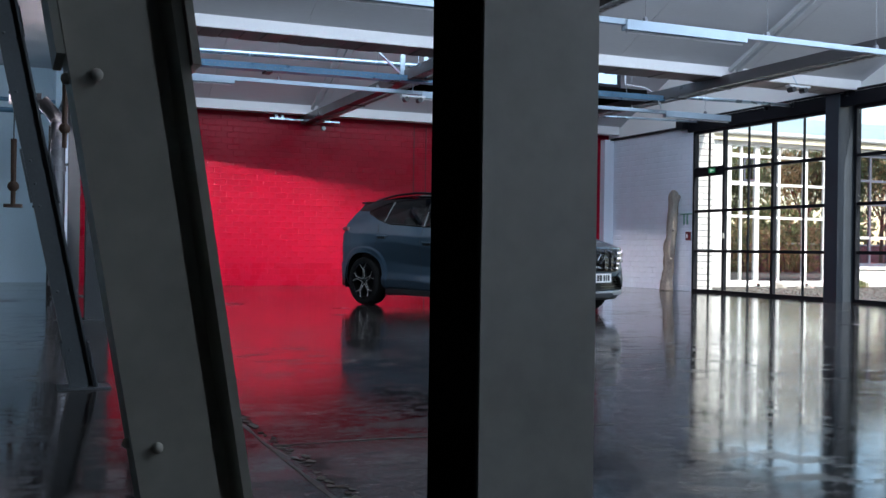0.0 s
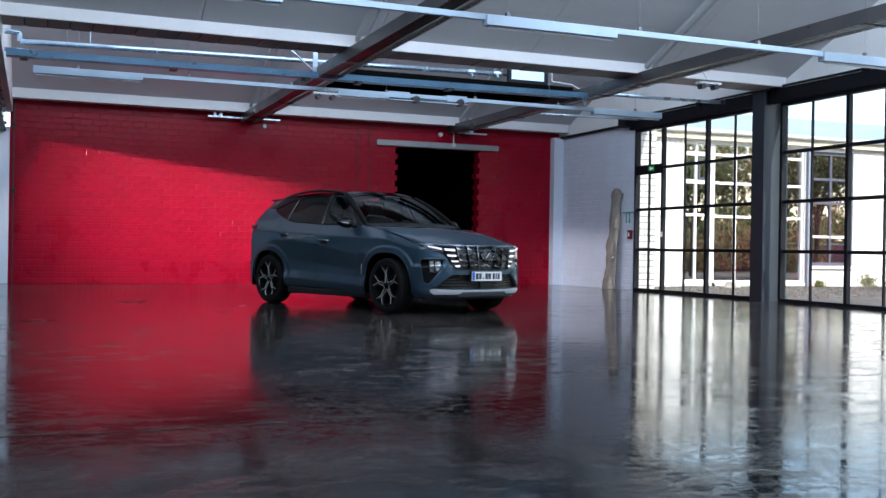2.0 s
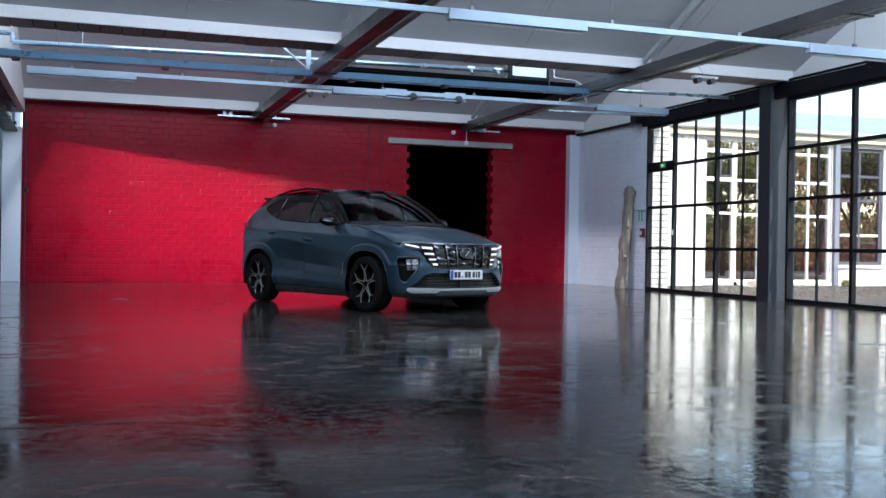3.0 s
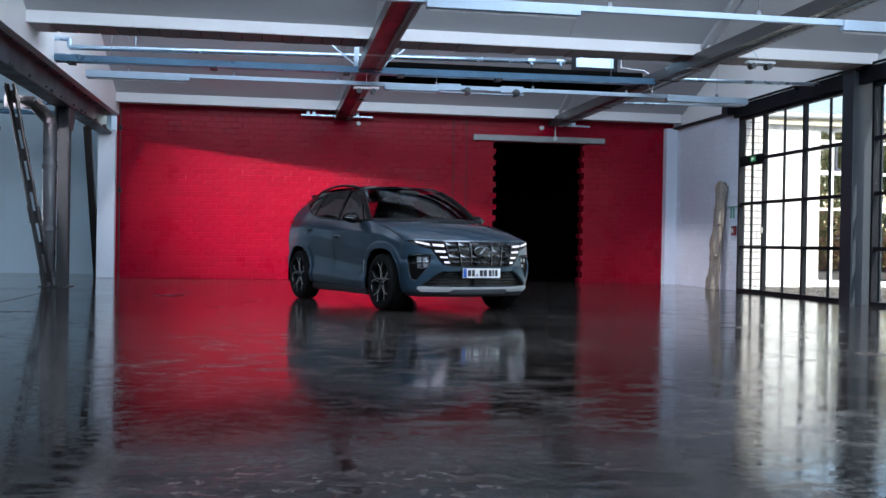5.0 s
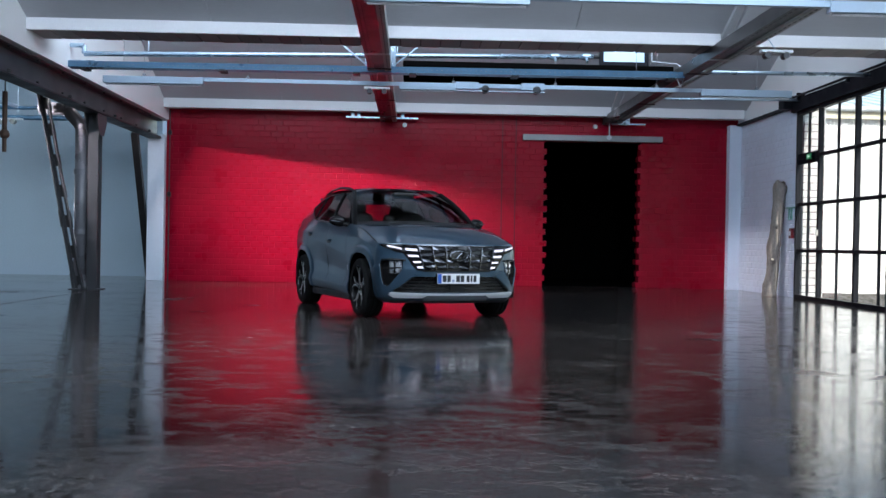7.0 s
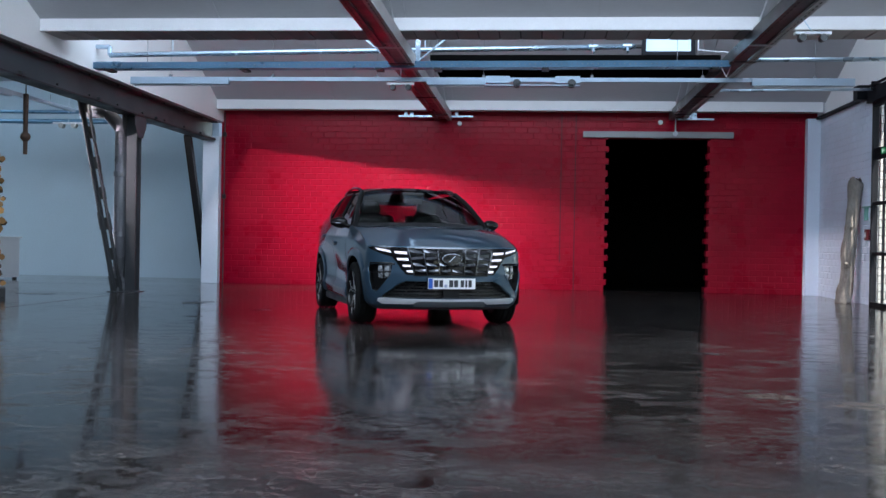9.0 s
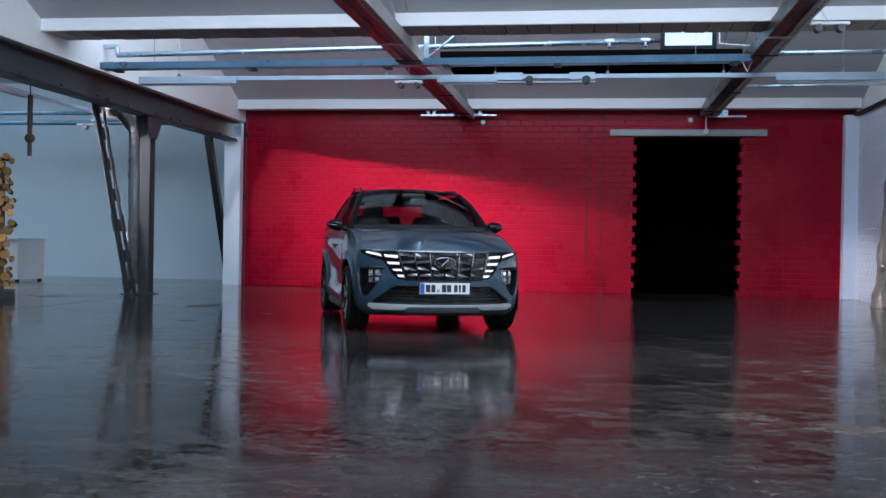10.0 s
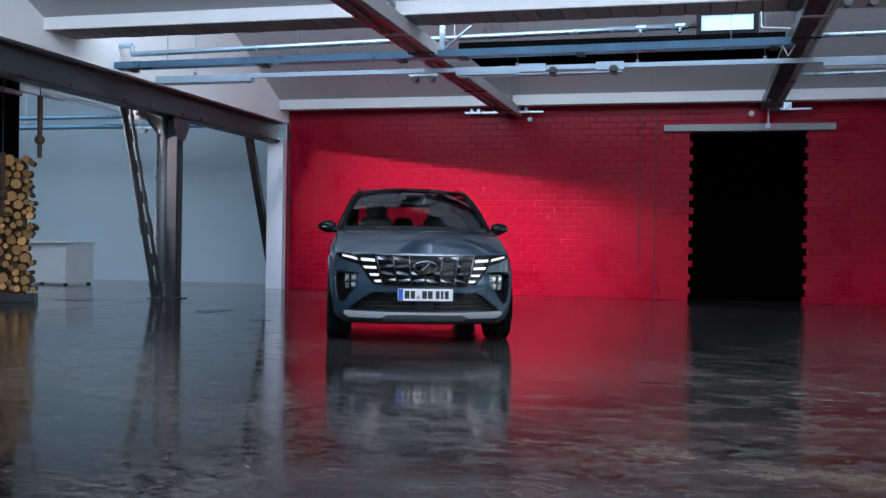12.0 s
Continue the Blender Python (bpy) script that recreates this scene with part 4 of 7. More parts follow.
part("wall", boxes((0, 30.0, -0.3, 0, 0, 1.3)), mat("dark_red_brickwork", (0.28, 0.13, 0.14), 0.8, vary=0.3, scale=6, fine=30, bump=0.3), yard_wall)
part("coping", boxes((-0.05, 30.05, -0.35, 0.05, 1.3, 1.38), bevel=0.01), CHORD_PAINT, yard_wall)
pillar = thing("brick_pillar", "white painted brick reveal outside the glazed door", "pillar", at=(12.06, 17.262, -0.03))
PILLAR_BRICK = mat("pale_brick", (0.55, 0.54, 0.53), 0.8, vary=0.1, scale=4, fine=40, bump=0.2, each=0.1)
for k in range(26):
    z = k * 0.13
    cuts = (0.0, 0.13, 0.39) if k % 2 else (0.0, 0.26, 0.39)
    for a, b in zip(cuts, cuts[1:]):
        part("brick", boxes((a + 0.008, b - 0.008, 0.0, 0.30, z + 0.008, z + 0.122)), PILLAR_BRICK, pillar)
part("mortar", boxes((0.002, 0.388, 0.006, 0.295, 0.0, 3.38)), mat("grey_mortar", (0.10, 0.11, 0.13), 0.9, vary=0.2, bump=0.2), pillar)
for x, y, sx, sz, seed in ((16.15, 19.5, 0.22, 0.16, 1), (16.75, 19.4, 0.14, 0.08, 2), (17.2, 19.6, 0.12, 0.07, 3)):
    stone = bmesh.new()
    bmesh.ops.create_icosphere(stone, subdivisions=3, radius=1.0)
    for v in stone.verts:
        k = 1 + 0.35 * noise.noise(v.co * 1.4 + Vector((seed * 5.0, 0, 0)))
        v.co = Vector((v.co.x * sx * k, v.co.y * sx * 0.8 * k, max(-0.05, v.co.z * sz * k)))
    t = thing("stone", "pale weathered stone lying on the gravel", "stone", at=(x, y, -0.03), group="stones")
    part("block", stone, mat("pale_stone", (0.36, 0.33, 0.30), 0.85, vary=0.2, scale=6, bump=0.4), t)

# ---- car: x forward from the front axle, y to its left, z up ----
CAR_PAINT = mat("blue_grey_car_paint", (0.033, 0.072, 0.112), 0.36, metal=0.5, vary=0.02, scale=2, fine=400, bump=0.0, rvary=0.02, coat=1.0)
GLOSS_BLACK = mat("gloss_black_paint", (0.005, 0.005, 0.006), 0.10, vary=0.05, bump=0.0, rvary=0.02, spec=0.26)
SMOKED_CHROME = mat("smoked_chrome", (0.16, 0.165, 0.18), 0.16, metal=1.0, vary=0.05, bump=0.0, rvary=0.03)
SPOKE_SILVER = mat("machined_spoke_edge", (0.80, 0.79, 0.77), 0.3, metal=0.4, vary=0.05, bump=0.0, rvary=0.03)
DARK_CHROME = mat("dark_chrome", (0.13, 0.133, 0.142), 0.13, metal=1.0, vary=0.05, bump=0.0, rvary=0.03)
SATIN_SILVER = mat("satin_silver_trim", (0.70, 0.72, 0.74), 0.30, metal=0.5, vary=0.05, bump=0.0, rvary=0.03)
SATIN_BLACK = mat("satin_black_trim", (0.005, 0.005, 0.0055), 0.5, vary=0.1, bump=0.02, spec=0.2)
RUBBER = mat("tyre_rubber", (0.010, 0.0102, 0.0105), 0.8, vary=0.2, scale=8, fine=90, bump=0.1, spec=0.15)
CABIN = mat("dark_cabin_trim", (0.018, 0.018, 0.02), 0.6, vary=0.15, scale=8, fine=120, bump=0.1)
SCREEN = glass("windscreen_glass", (0.46, 0.53, 0.51), base=0.026)
PRIVACY = glass("privacy_glass", (0.04, 0.04, 0.045), base=0.02)
SIDE_GLASS = glass("side_glass", (0.10, 0.115, 0.115), base=0.028)
REAR_GLASS = glass("rear_glass", (0.40, 0.42, 0.42), base=0.02)
LAMP_LENS = mat("clear_lamp_cluster", (0.40, 0.42, 0.44), 0.12, metal=0.8, vary=0.6, scale=30, fine=90, bump=0.4)
PROJECTOR = mat("clear_projector_lens", (0.7, 0.74, 0.78), 0.08, metal=0.6, vary=0.1, bump=0.0)
LED = glow("white_led", (0.66, 0.62, 0.72), 0.34)
TAIL_RED = mat("tail_lamp_red", (0.25, 0.004, 0.006), 0.1, vary=0.1, bump=0.0, coat=1.0)


def curve(*keys, soft=0.06):
    """A softened line through (place, value) keys."""
    ks, vs = zip(*sorted(keys))
    g = np.linspace(ks[0], ks[-1], 401)
    v = np.interp(g, ks, vs)
    n = max(1, int(soft / (g[1] - g[0])))
    k = np.hanning(2 * n + 3)
    v = np.convolve(np.pad(v, n + 1, mode="reflect", reflect_type="odd"), k / k.sum(), mode="valid")
    return lambda x: float(np.interp(x, g, v))


HUB_Z, REAR_X = 0.338, -2.66
AXLES = (0.0, REAR_X)
ARCH_A, ARCH_B, ARCH_N, ARCH_BAND = 0.432, 0.408, 2.5, 1.17
CORNER_F, CORNER_R = 0.46, -3.12
COWL_X, COWL_Z, TIP_Z = -0.55, 1.080, 0.856


def shoulder(u, s):
    """Height of the bonnet from cowl (u = 0) to nose (u = 1), s across."""
    back = COWL_Z + 0.012 * (1 - s * s)
    front = TIP_Z - 0.006 * (1 - s * s)
    return back + (front - back) * u + math.sin(math.pi * u) * (0.030 + 0.024 * (1 - s * s))


BELT_REAR = curve((-3.3, 1.165), (-2.6, 1.16), (-2.2, 1.135), (-1.4, 1.088), (-0.55, 1.080), soft=0.12)


def belt_z(x):
    return BELT_REAR(x) if x < COWL_X else shoulder(min(1.0, (x - COWL_X) / (CORNER_F - COWL_X)), 1.0)


# sections of the side at seven stations: height and half width at sill, rocker, door facets, crease, shoulder and belt
STATIONS = {
    -3.20: ((0.25, 0.74), (0.30, 0.80), (0.38, 0.83), (0.46, 0.83), (0.62, 0.838), (0.84, 0.85), (1.00, 0.84), (None, 0.775)),
    -2.66: ((0.24, 0.80), (0.28, 0.86), (0.36, 0.885), (0.46, 0.888), (0.62, 0.89), (0.88, 0.905), (1.01, 0.885), (None, 0.805)),
    -2.05: ((0.22, 0.80), (0.26, 0.875), (0.37, 0.90), (0.47, 0.862), (0.62, 0.866), (0.90, 0.912), (0.985, 0.892), (None, 0.825)),
    -1.40: ((0.21, 0.80), (0.25, 0.875), (0.35, 0.90), (0.45, 0.850), (0.57, 0.846), (0.83, 0.902), (0.95, 0.890), (None, 0.828)),
    -0.70: ((0.20, 0.80), (0.24, 0.875), (0.33, 0.895), (0.42, 0.856), (0.52, 0.856), (0.72, 0.886), (0.93, 0.882), (None, 0.812)),
    0.00: ((0.20, 0.79), (0.24, 0.85), (0.32, 0.872), (0.40, 0.878), (0.52, 0.882), (0.72, 0.890), (0.91, 0.878), (None, 0.815)),
    0.46: ((0.20, 0.73), (0.24, 0.79), (0.30, 0.815), (0.38, 0.83), (0.50, 0.845), (0.66, 0.855), (0.79, 0.848), (None, 0.825)),
}
KEY_Z = [curve(*[(x, rows[k][0]) for x, rows in STATIONS.items()], soft=0.16) for k in range(7)]
KEY_Y = [curve(*[(x, rows[k][1]) for x, rows in STATIONS.items()], soft=0.16) for k in range(8)]
section_cache = {}


def section(x):
    key = round(x, 5)
    if key not in section_cache:
        zs = [f(x) for f in KEY_Z] + [belt_z(x)]
        ys = [f(x) for f in KEY_Y]
        g = np.linspace(zs[0], zs[-1], 161)
        v = np.interp(g, zs, ys)
        k = np.hanning(11)
        section_cache[key] = (g, np.convolve(np.pad(v, 5, mode="reflect", reflect_type="odd"), k / k.sum(), mode="valid"))
    return section_cache[key]


def arch_rho(x, z):
    """1 on the edge of the nearer wheel opening, growing outwards."""
    return min(((abs(x - a) / ARCH_A) ** ARCH_N + (abs(z - HUB_Z) / ARCH_B) ** ARCH_N) ** (1 / ARCH_N) for a in AXLES)


def side_y(x, z):
    g, v = section(x)
    y = float(np.interp(z, g, v))
    k = min(1.0, max(0.0, (ARCH_BAND + 0.03 - arch_rho(x, z)) / 0.05))
    return y + 0.021 * k * k * (3 - 2 * k)  # raised band round the wheels


def grid_mesh(points):
    bm = bmesh.new()
    rows = [[bm.verts.new(p) for p in row] for row in points]
    for a, b in zip(rows, rows[1:]):
        for i in range(len(a) - 1):
            try:
                bm.faces.new((a[i], a[i + 1], b[i + 1], b[i]))
            except ValueError:
                pass
    return bm


NOSE = curve((0.19, 0.735), (0.25, 0.81), (0.30, 0.838), (0.40, 0.832), (0.55, 0.842), (0.70, 0.838), (0.80, 0.826), (0.87, 0.805), soft=0.03)
TAIL = curve((0.22, -3.34), (0.35, -3.43), (0.55, -3.45), (0.8, -3.43), (1.0, -3.42), (1.08, -3.40), (1.2, -3.33), (1.35, -3.21), (1.5, -3.08), soft=0.05)
ROOF_Y = curve((-3.15, 0.525), (-2.6, 0.59), (-1.9, 0.615), (-1.1, 0.60))
ROOF_Z = curve((-3.15, 1.475), (-2.8, 1.528), (-2.3, 1.572), (-1.85, 1.588), (-1.45, 1.575), (-1.05, 1.53))
CORNER_Y = curve(*[(z, side_y(CORNER_F, z)) for z in np.linspace(0.19, TIP_Z, 60)], soft=0.005)


def rounded(y, yc, x0, x1, n=2.1):
    t = min(1.0, abs(y) / yc)
    return x0 + (x1 - x0) * max(0.0, 1 - t**n) ** (1 / n)


def nose_x(y, z):
    return rounded(y, CORNER_Y(z), CORNER_F, NOSE(z))


def cabin_y(x, z):
    """Half width of the glasshouse at a height."""
    lo, hi = belt_z(x), ROOF_Z(x) - 0.05
    k = min(1.0, max(0.0, (z - lo) / (hi - lo)))
    wide = KEY_Y[7](x)
    return wide + (ROOF_Y(x) - wide) * (0.8 * k + 0.2 * k * k)


def mirrored(bm):
    got = bmesh.ops.duplicate(bm, geom=bm.verts[:] + bm.edges[:] + bm.faces[:])
    new_v = [g for g in got["geom"] if isinstance(g, bmesh.types.BMVert)]
    for v in new_v:
        v.co.y = -v.co.y
    bmesh.ops.reverse_faces(bm, faces=[g for g in got["geom"] if isinstance(g, bmesh.types.BMFace)])
    return bm


def tube(points, r, seg=8):
    """One round tube swept through the points."""
    ps = [Vector(p) for p in points]
    ps = [p for i, p in enumerate(ps) if i == 0 or (p - ps[i - 1]).length > 1e-5]
    closed = (ps[0] - ps[-1]).length < 1e-5
    if closed:
        ps = ps[:-1]
    bm, rings, side = bmesh.new(), [], None
    for i, p in enumerate(ps):
        a = ps[i - 1] if i or closed else p
        b = ps[(i + 1) % len(ps)] if i < len(ps) - 1 or closed else p
        d = (b - a).normalized()
        side = d.orthogonal() if side is None else side - d * side.dot(d)
        side.normalize()
        up = d.cross(side)
        rings.append([bm.verts.new(p + (side * math.cos(2 * math.pi * k / seg) + up * math.sin(2 * math.pi * k / seg)) * r) for k in range(seg)])
    for a, b in zip(rings, rings[1:] + (rings[:1] if closed else [])):
        for k in range(seg):
            bm.faces.new((a[k], a[(k + 1) % seg], b[(k + 1) % seg], b[k]))
    if not closed:
        bm.faces.new(rings[0][::-1])
        bm.faces.new(rings[-1])
    bmesh.ops.recalc_face_normals(bm, faces=bm.faces)
    return bm


def inside(x, z, poly):
    hit = False
    for (x0, z0), (x1, z1) in zip(poly, poly[1:] + poly[:1]):
        if (z0 > z) != (z1 > z) and x < (x1 - x0) * (z - z0) / (z1 - z0) + x0:
            hit = not hit
    return hit


CAR = thing("car", "blue-grey sport utility car with black roof and dark chrome grille", "car", at=(5.355, 11.513, 0), rz=-70.03)

# body sides
xs = np.linspace(CORNER_R, CORNER_F, 260)
vs = np.linspace(0, 1, 76)
rows = []
for v in vs:
    row = []
    for x in xs:
        lo, hi = KEY_Z[0](x), belt_z(x)
        z = lo + v * (hi - lo)
        row.append((x, side_y(x, z), z))
    rows.append(row)
bm = grid_mesh(rows)
gone = [f for f in bm.faces if arch_rho(f.calc_center_median().x, f.calc_center_median().z) < 1]
gone_set = set(gone)
rim_v = {v for f in gone for v in f.verts if any(g not in gone_set for g in v.link_faces)}
bmesh.ops.delete(bm, geom=gone, context="FACES_ONLY")
for v in rim_v:
    a = min(AXLES, key=lambda q: abs(q - v.co.x))
    k = 1 / arch_rho(v.co.x, v.co.z)
    v.co.x, v.co.z = a + (v.co.x - a) * k, HUB_Z + (v.co.z - HUB_Z) * k
bmesh.ops.delete(bm, geom=[v for v in bm.verts if not v.link_faces], context="VERTS")
bmesh.ops.recalc_face_normals(bm, faces=bm.faces)
mirrored(bm)
body = part("body", bm, CAR_PAINT, CAR, smooth=True)

# front end skin, cut open for the lamp recesses and the lower intake
HOUSING = [(0.600, 0.672), (0.700, 0.674), (0.822, 0.668), (0.832, 0.600), (0.822, 0.480), (0.800, 0.395), (0.765, 0.372), (0.740, 0.385), (0.660, 0.500), (0.622, 0.552), (0.612, 0.610)]
INTAKE = [(-0.470, 0.492), (0.470, 0.492), (0.520, 0.470), (0.700, 0.335), (0.690, 0.318), (-0.690, 0.318), (-0.700, 0.335), (-0.520, 0.470)]


def flip(c):
    return [(-y, z) for y, z in c]


bm = bmesh.new()
rows = []
for v in np.linspace(0, 1, 72):
    row = []
    for s in np.sin(np.linspace(-math.pi / 2, math.pi / 2, 151)):
        top = TIP_Z - 0.006 * (1 - s * s)
        z = 0.195 + v * (top - 0.195)
        y = s * CORNER_Y(min(z, TIP_Z))
        row.append((nose_x(y, z), y, z))
    rows.append(row)
bm = grid_mesh(rows)
gone = [f for f in bm.faces if any(inside(f.calc_center_median().y, f.calc_center_median().z, q) for q in (HOUSING, flip(HOUSING), INTAKE))]
bmesh.ops.delete(bm, geom=gone, context="FACES")
bmesh.ops.recalc_face_normals(bm, faces=bm.faces)
bumper = part("front_bumper", bm, CAR_PAINT, CAR, smooth=True)

# bonnet, with two ridges running down to the grille
rows = []
for u in np.linspace(0, 1, 60):
    row = []
    for s in np.linspace(-1, 1, 91):
        x_edge = COWL_X + (CORNER_F - COWL_X) * u
        y = KEY_Y[7](x_edge) * s
        x_cowl = COWL_X + 0.23 * (1 - s * s)
        x_nose = rounded(y, CORNER_Y(TIP_Z) * 1.0005, CORNER_F, NOSE(0.85))
        x = x_cowl + (x_nose - x_cowl) * u
        ridge = 0.66 - 0.14 * u
        z = shoulder(u, s) + math.sin(math.pi * min(1, u * 1.04)) * 0.005 * math.exp(-(((abs(s) - ridge) / 0.12) ** 2))
        row.append((x, y, z))
    rows.append(row)
bm = grid_mesh(rows)
bmesh.ops.recalc_face_normals(bm, faces=bm.faces)
hood = part("bonnet", bm, CAR_PAINT, CAR, smooth=True)
for side in (-1, 1):
    seam = [(x, side * (KEY_Y[7](x) + 0.004), belt_z(x) - 0.004) for x in np.linspace(-0.5, 0.30, 16)]
    part("bonnet_seam", tube(seam, 0.003, 6), BLACK_PLASTIC, hood)

# tail
zs = np.linspace(0.25, 1.48, 60)
rows = []
for z in zs:
    yc = side_y(CORNER_R, z) if z < belt_z(CORNER_R) else cabin_y(CORNER_R, z)
    x0 = CORNER_R if z < 1.3 else CORNER_R + (z - 1.3) * 0.1
    rows.append([(rounded(s * yc, yc, x0, TAIL(z), 2.6), s * yc, z) for s in np.sin(np.linspace(-math.pi / 2, math.pi / 2, 49))])
bm = grid_mesh(rows)
pane = bmesh.new()
glass_faces = [f for f in bm.faces if 1.16 < f.calc_center_median().z < 1.42 and abs(f.calc_center_median().y) < 0.56]
for f in glass_faces:
    pane.faces.new([pane.verts.new(v.co) for v in f.verts])
bmesh.ops.delete(bm, geom=glass_faces, context="FACES")
bmesh.ops.recalc_face_normals(bm, faces=bm.faces)
tailgate = part("tailgate", bm, CAR_PAINT, CAR, smooth=True)
bmesh.ops.remove_doubles(pane, verts=pane.verts, dist=0.001)
part("rear_window", pane, REAR_GLASS, tailgate)
bm = boxes((-3.19, -2.92, -0.52, 0.52, 1.462, 1.486), bevel=0.01)
part("spoiler", bm, GLOSS_BLACK, tailgate)
for s in (-1, 1):
    lamp = tube([(-3.10, s * (side_y(-3.1, 1.08) + 0.002), 1.08), (-3.24, s * 0.79, 1.085), (-3.36, s * 0.62, 1.085)], 0.032, 10)
    part("tail_lamp", lamp, TAIL_RED, CAR)
    part("rear_bumper_corner", boxes((-3.30, -3.02, min(s * 0.50, s * 0.80), max(s * 0.50, s * 0.80), 0.24, 0.42), bevel=0.05), BLACK_PLASTIC, CAR)

# roof and screens
HEAD_X = -1.14
bm = grid_mesh([[(x - 0.07 * s * s * (1 if x > -1.4 else 0), s * ROOF_Y(x), ROOF_Z(x) - 0.05 * abs(s) ** 2.5) for s in np.linspace(-1, 1, 31)] for x in np.linspace(HEAD_X + 0.02, -3.15, 40)])
bmesh.ops.recalc_face_normals(bm, faces=bm.faces)
roof = part("roof", bm, GLOSS_BLACK, CAR, "gloss black roof panel", smooth=True)
for s in (-1, 1):
    pts = [(x, s * (ROOF_Y(x) - 0.03), ROOF_Z(x) - 0.055 + 0.045 * math.sin(math.pi * min(1, max(0, (x + 2.85) / 1.6))) ** 0.5) for x in np.linspace(-2.85, -1.25, 24)]
    part("roof_rail", tube(pts, 0.017, 10), GLOSS_BLACK, roof)


def screen_point(u, s):
    """u from cowl to header, s across."""
    lo = Vector((-0.55 + 0.23 * (1 - s * s), s * 0.755, 1.082 + 0.012 * (1 - s * s)))
    hi = Vector((HEAD_X - 0.06 + 0.07 * (1 - s * s), s * 0.575, 1.487 + 0.05 * (1 - abs(s) ** 2.5)))
    p = lo.lerp(hi, u)
    p.z += 0.035 * math.sin(math.pi * u)
    return p


bm = grid_mesh([[screen_point(u, s) for s in np.linspace(-1, 1, 25)] for u in np.linspace(0.0, 1, 16)])
bmesh.ops.recalc_face_normals(bm, faces=bm.faces)
screen = part("windscreen", bm, SCREEN, CAR, "clear sloping windscreen", smooth=True)
screen.visible_shadow = False
part("screen_band", grid_mesh([[screen_point(u, s) + Vector((0.004, 0, 0.006)) for s in np.linspace(-1, 1, 25)] for u in np.linspace(0.93, 1.03, 4)]), GLOSS_BLACK, screen)
part("cowl", grid_mesh([[screen_point(u, s) + Vector((0.02, 0, 0.004)) for s in np.linspace(-1, 1, 25)] for u in np.linspace(-0.05, 0.045, 4)]), BLACK_PLASTIC, screen)
part("sensor_pod", boxes((-1.12, -0.98, -0.14, 0.14, 1.42, 1.50), bevel=0.03), BLACK_PLASTIC, screen)
for base, tip in (((-0.36, -0.42, 1.10), (-0.38, 0.16, 1.112)), ((-0.345, 0.10, 1.102), (-0.46, 0.62, 1.105))):
    base, tip = Vector(base), Vector(tip)
    part("wiper", tube([base, base.lerp(tip, 0.5) + Vector((0.005, 0, 0.012)), tip], 0.008, 6), BLACK_PLASTIC, screen)
for s in (-1, 1):
    pts = [screen_point(u, s * 1.015) + Vector((0.0, s * 0.012, 0.0)) for u in np.linspace(-0.05, 1.03, 14)]
    part("pillar", tube(pts, 0.030, 10), SATIN_BLACK, CAR)

# glasshouse sides
DLO = [(-0.66, 1.085), (-0.90, 1.285), (-1.12, 1.425), (-1.30, 1.470), (-1.60, 1.490), (-2.10, 1.478), (-2.45, 1.430), (-2.76, 1.335), (-2.74, 1.305), (-2.45, 1.205), (-2.20, 1.150), (-1.40, 1.100)]


def roofline(x):
    front = np.interp(x, (-1.20, -0.56), (1.495, 1.075))
    return min(front, ROOF_Z(x) - 0.045)


shell, front_glass, rear_glass, quarter = bmesh.new(), bmesh.new(), bmesh.new(), bmesh.new()
gx, gw = np.linspace(CORNER_R, -0.56, 150), np.linspace(0, 1, 30)
for i in range(len(gx) - 1):
    for j in range(len(gw) - 1):
        quad = []
        for x, w in ((gx[i], gw[j]), (gx[i + 1], gw[j]), (gx[i + 1], gw[j + 1]), (gx[i], gw[j + 1])):
            lo, hi = belt_z(x), max(roofline(x), belt_z(x) + 0.002)
            z = lo + w * (hi - lo)
            quad.append((x, cabin_y(x, z), z))
        cx, cz = sum(q[0] for q in quad) / 4, sum(q[2] for q in quad) / 4
        into = shell
        if inside(cx, cz, DLO) and not -1.50 < cx < -1.41:
            into = front_glass if cx > -1.45 else rear_glass
        elif cx < -2.2 and cz < np.interp(cx, (-3.12, -2.76, -2.45, -2.2), (1.345, 1.335, 1.205, 1.15)):
            into = quarter
        into.faces.new([into.verts.new(q) for q in quad])
for b in (shell, front_glass, rear_glass, quarter):
    bmesh.ops.remove_doubles(b, verts=b.verts, dist=0.0005)
    bmesh.ops.recalc_face_normals(b, faces=b.faces)
part("side_frame", mirrored(shell), GLOSS_BLACK, CAR, smooth=True)
for s in (1, -1):
    for src, m, name in ((front_glass, SIDE_GLASS, "front_side_window"), (rear_glass, PRIVACY, "rear_side_window"), (quarter, CAR_PAINT, "rear_quarter")):
        b = src.copy()
        if s < 0:
            for v in b.verts:
                v.co.y = -v.co.y
            bmesh.ops.recalc_face_normals(b, faces=b.faces)
        g = part(name, b, m, CAR, smooth=True)
        g.visible_shadow = m is CAR_PAINT
    ring = [tuple(Vector(a).lerp(Vector(b), k / 6)) for a, b in zip(DLO, DLO[1:] + DLO[:1]) for k in range(6)] + DLO[:1]
    part("window_trim", tube([(x, s * (cabin_y(x, z) + 0.002), z) for x, z in ring], 0.010, 6), GLOSS_BLACK, CAR)
    part("pillar_bar", tube([(-1.455 + 0.05 * (1.3 - z), s * (cabin_y(-1.455, z) + 0.003), z) for z in (1.09, 1.3, 1.49)], 0.02, 6), GLOSS_BLACK, CAR)
    part("pillar_bar", tube([(-2.28 + 0.35 * (1.30 - z) * -0.4, s * (cabin_y(-2.28, z) + 0.003), z) for z in (1.16, 1.3, 1.46)], 0.012, 6), GLOSS_BLACK, CAR)
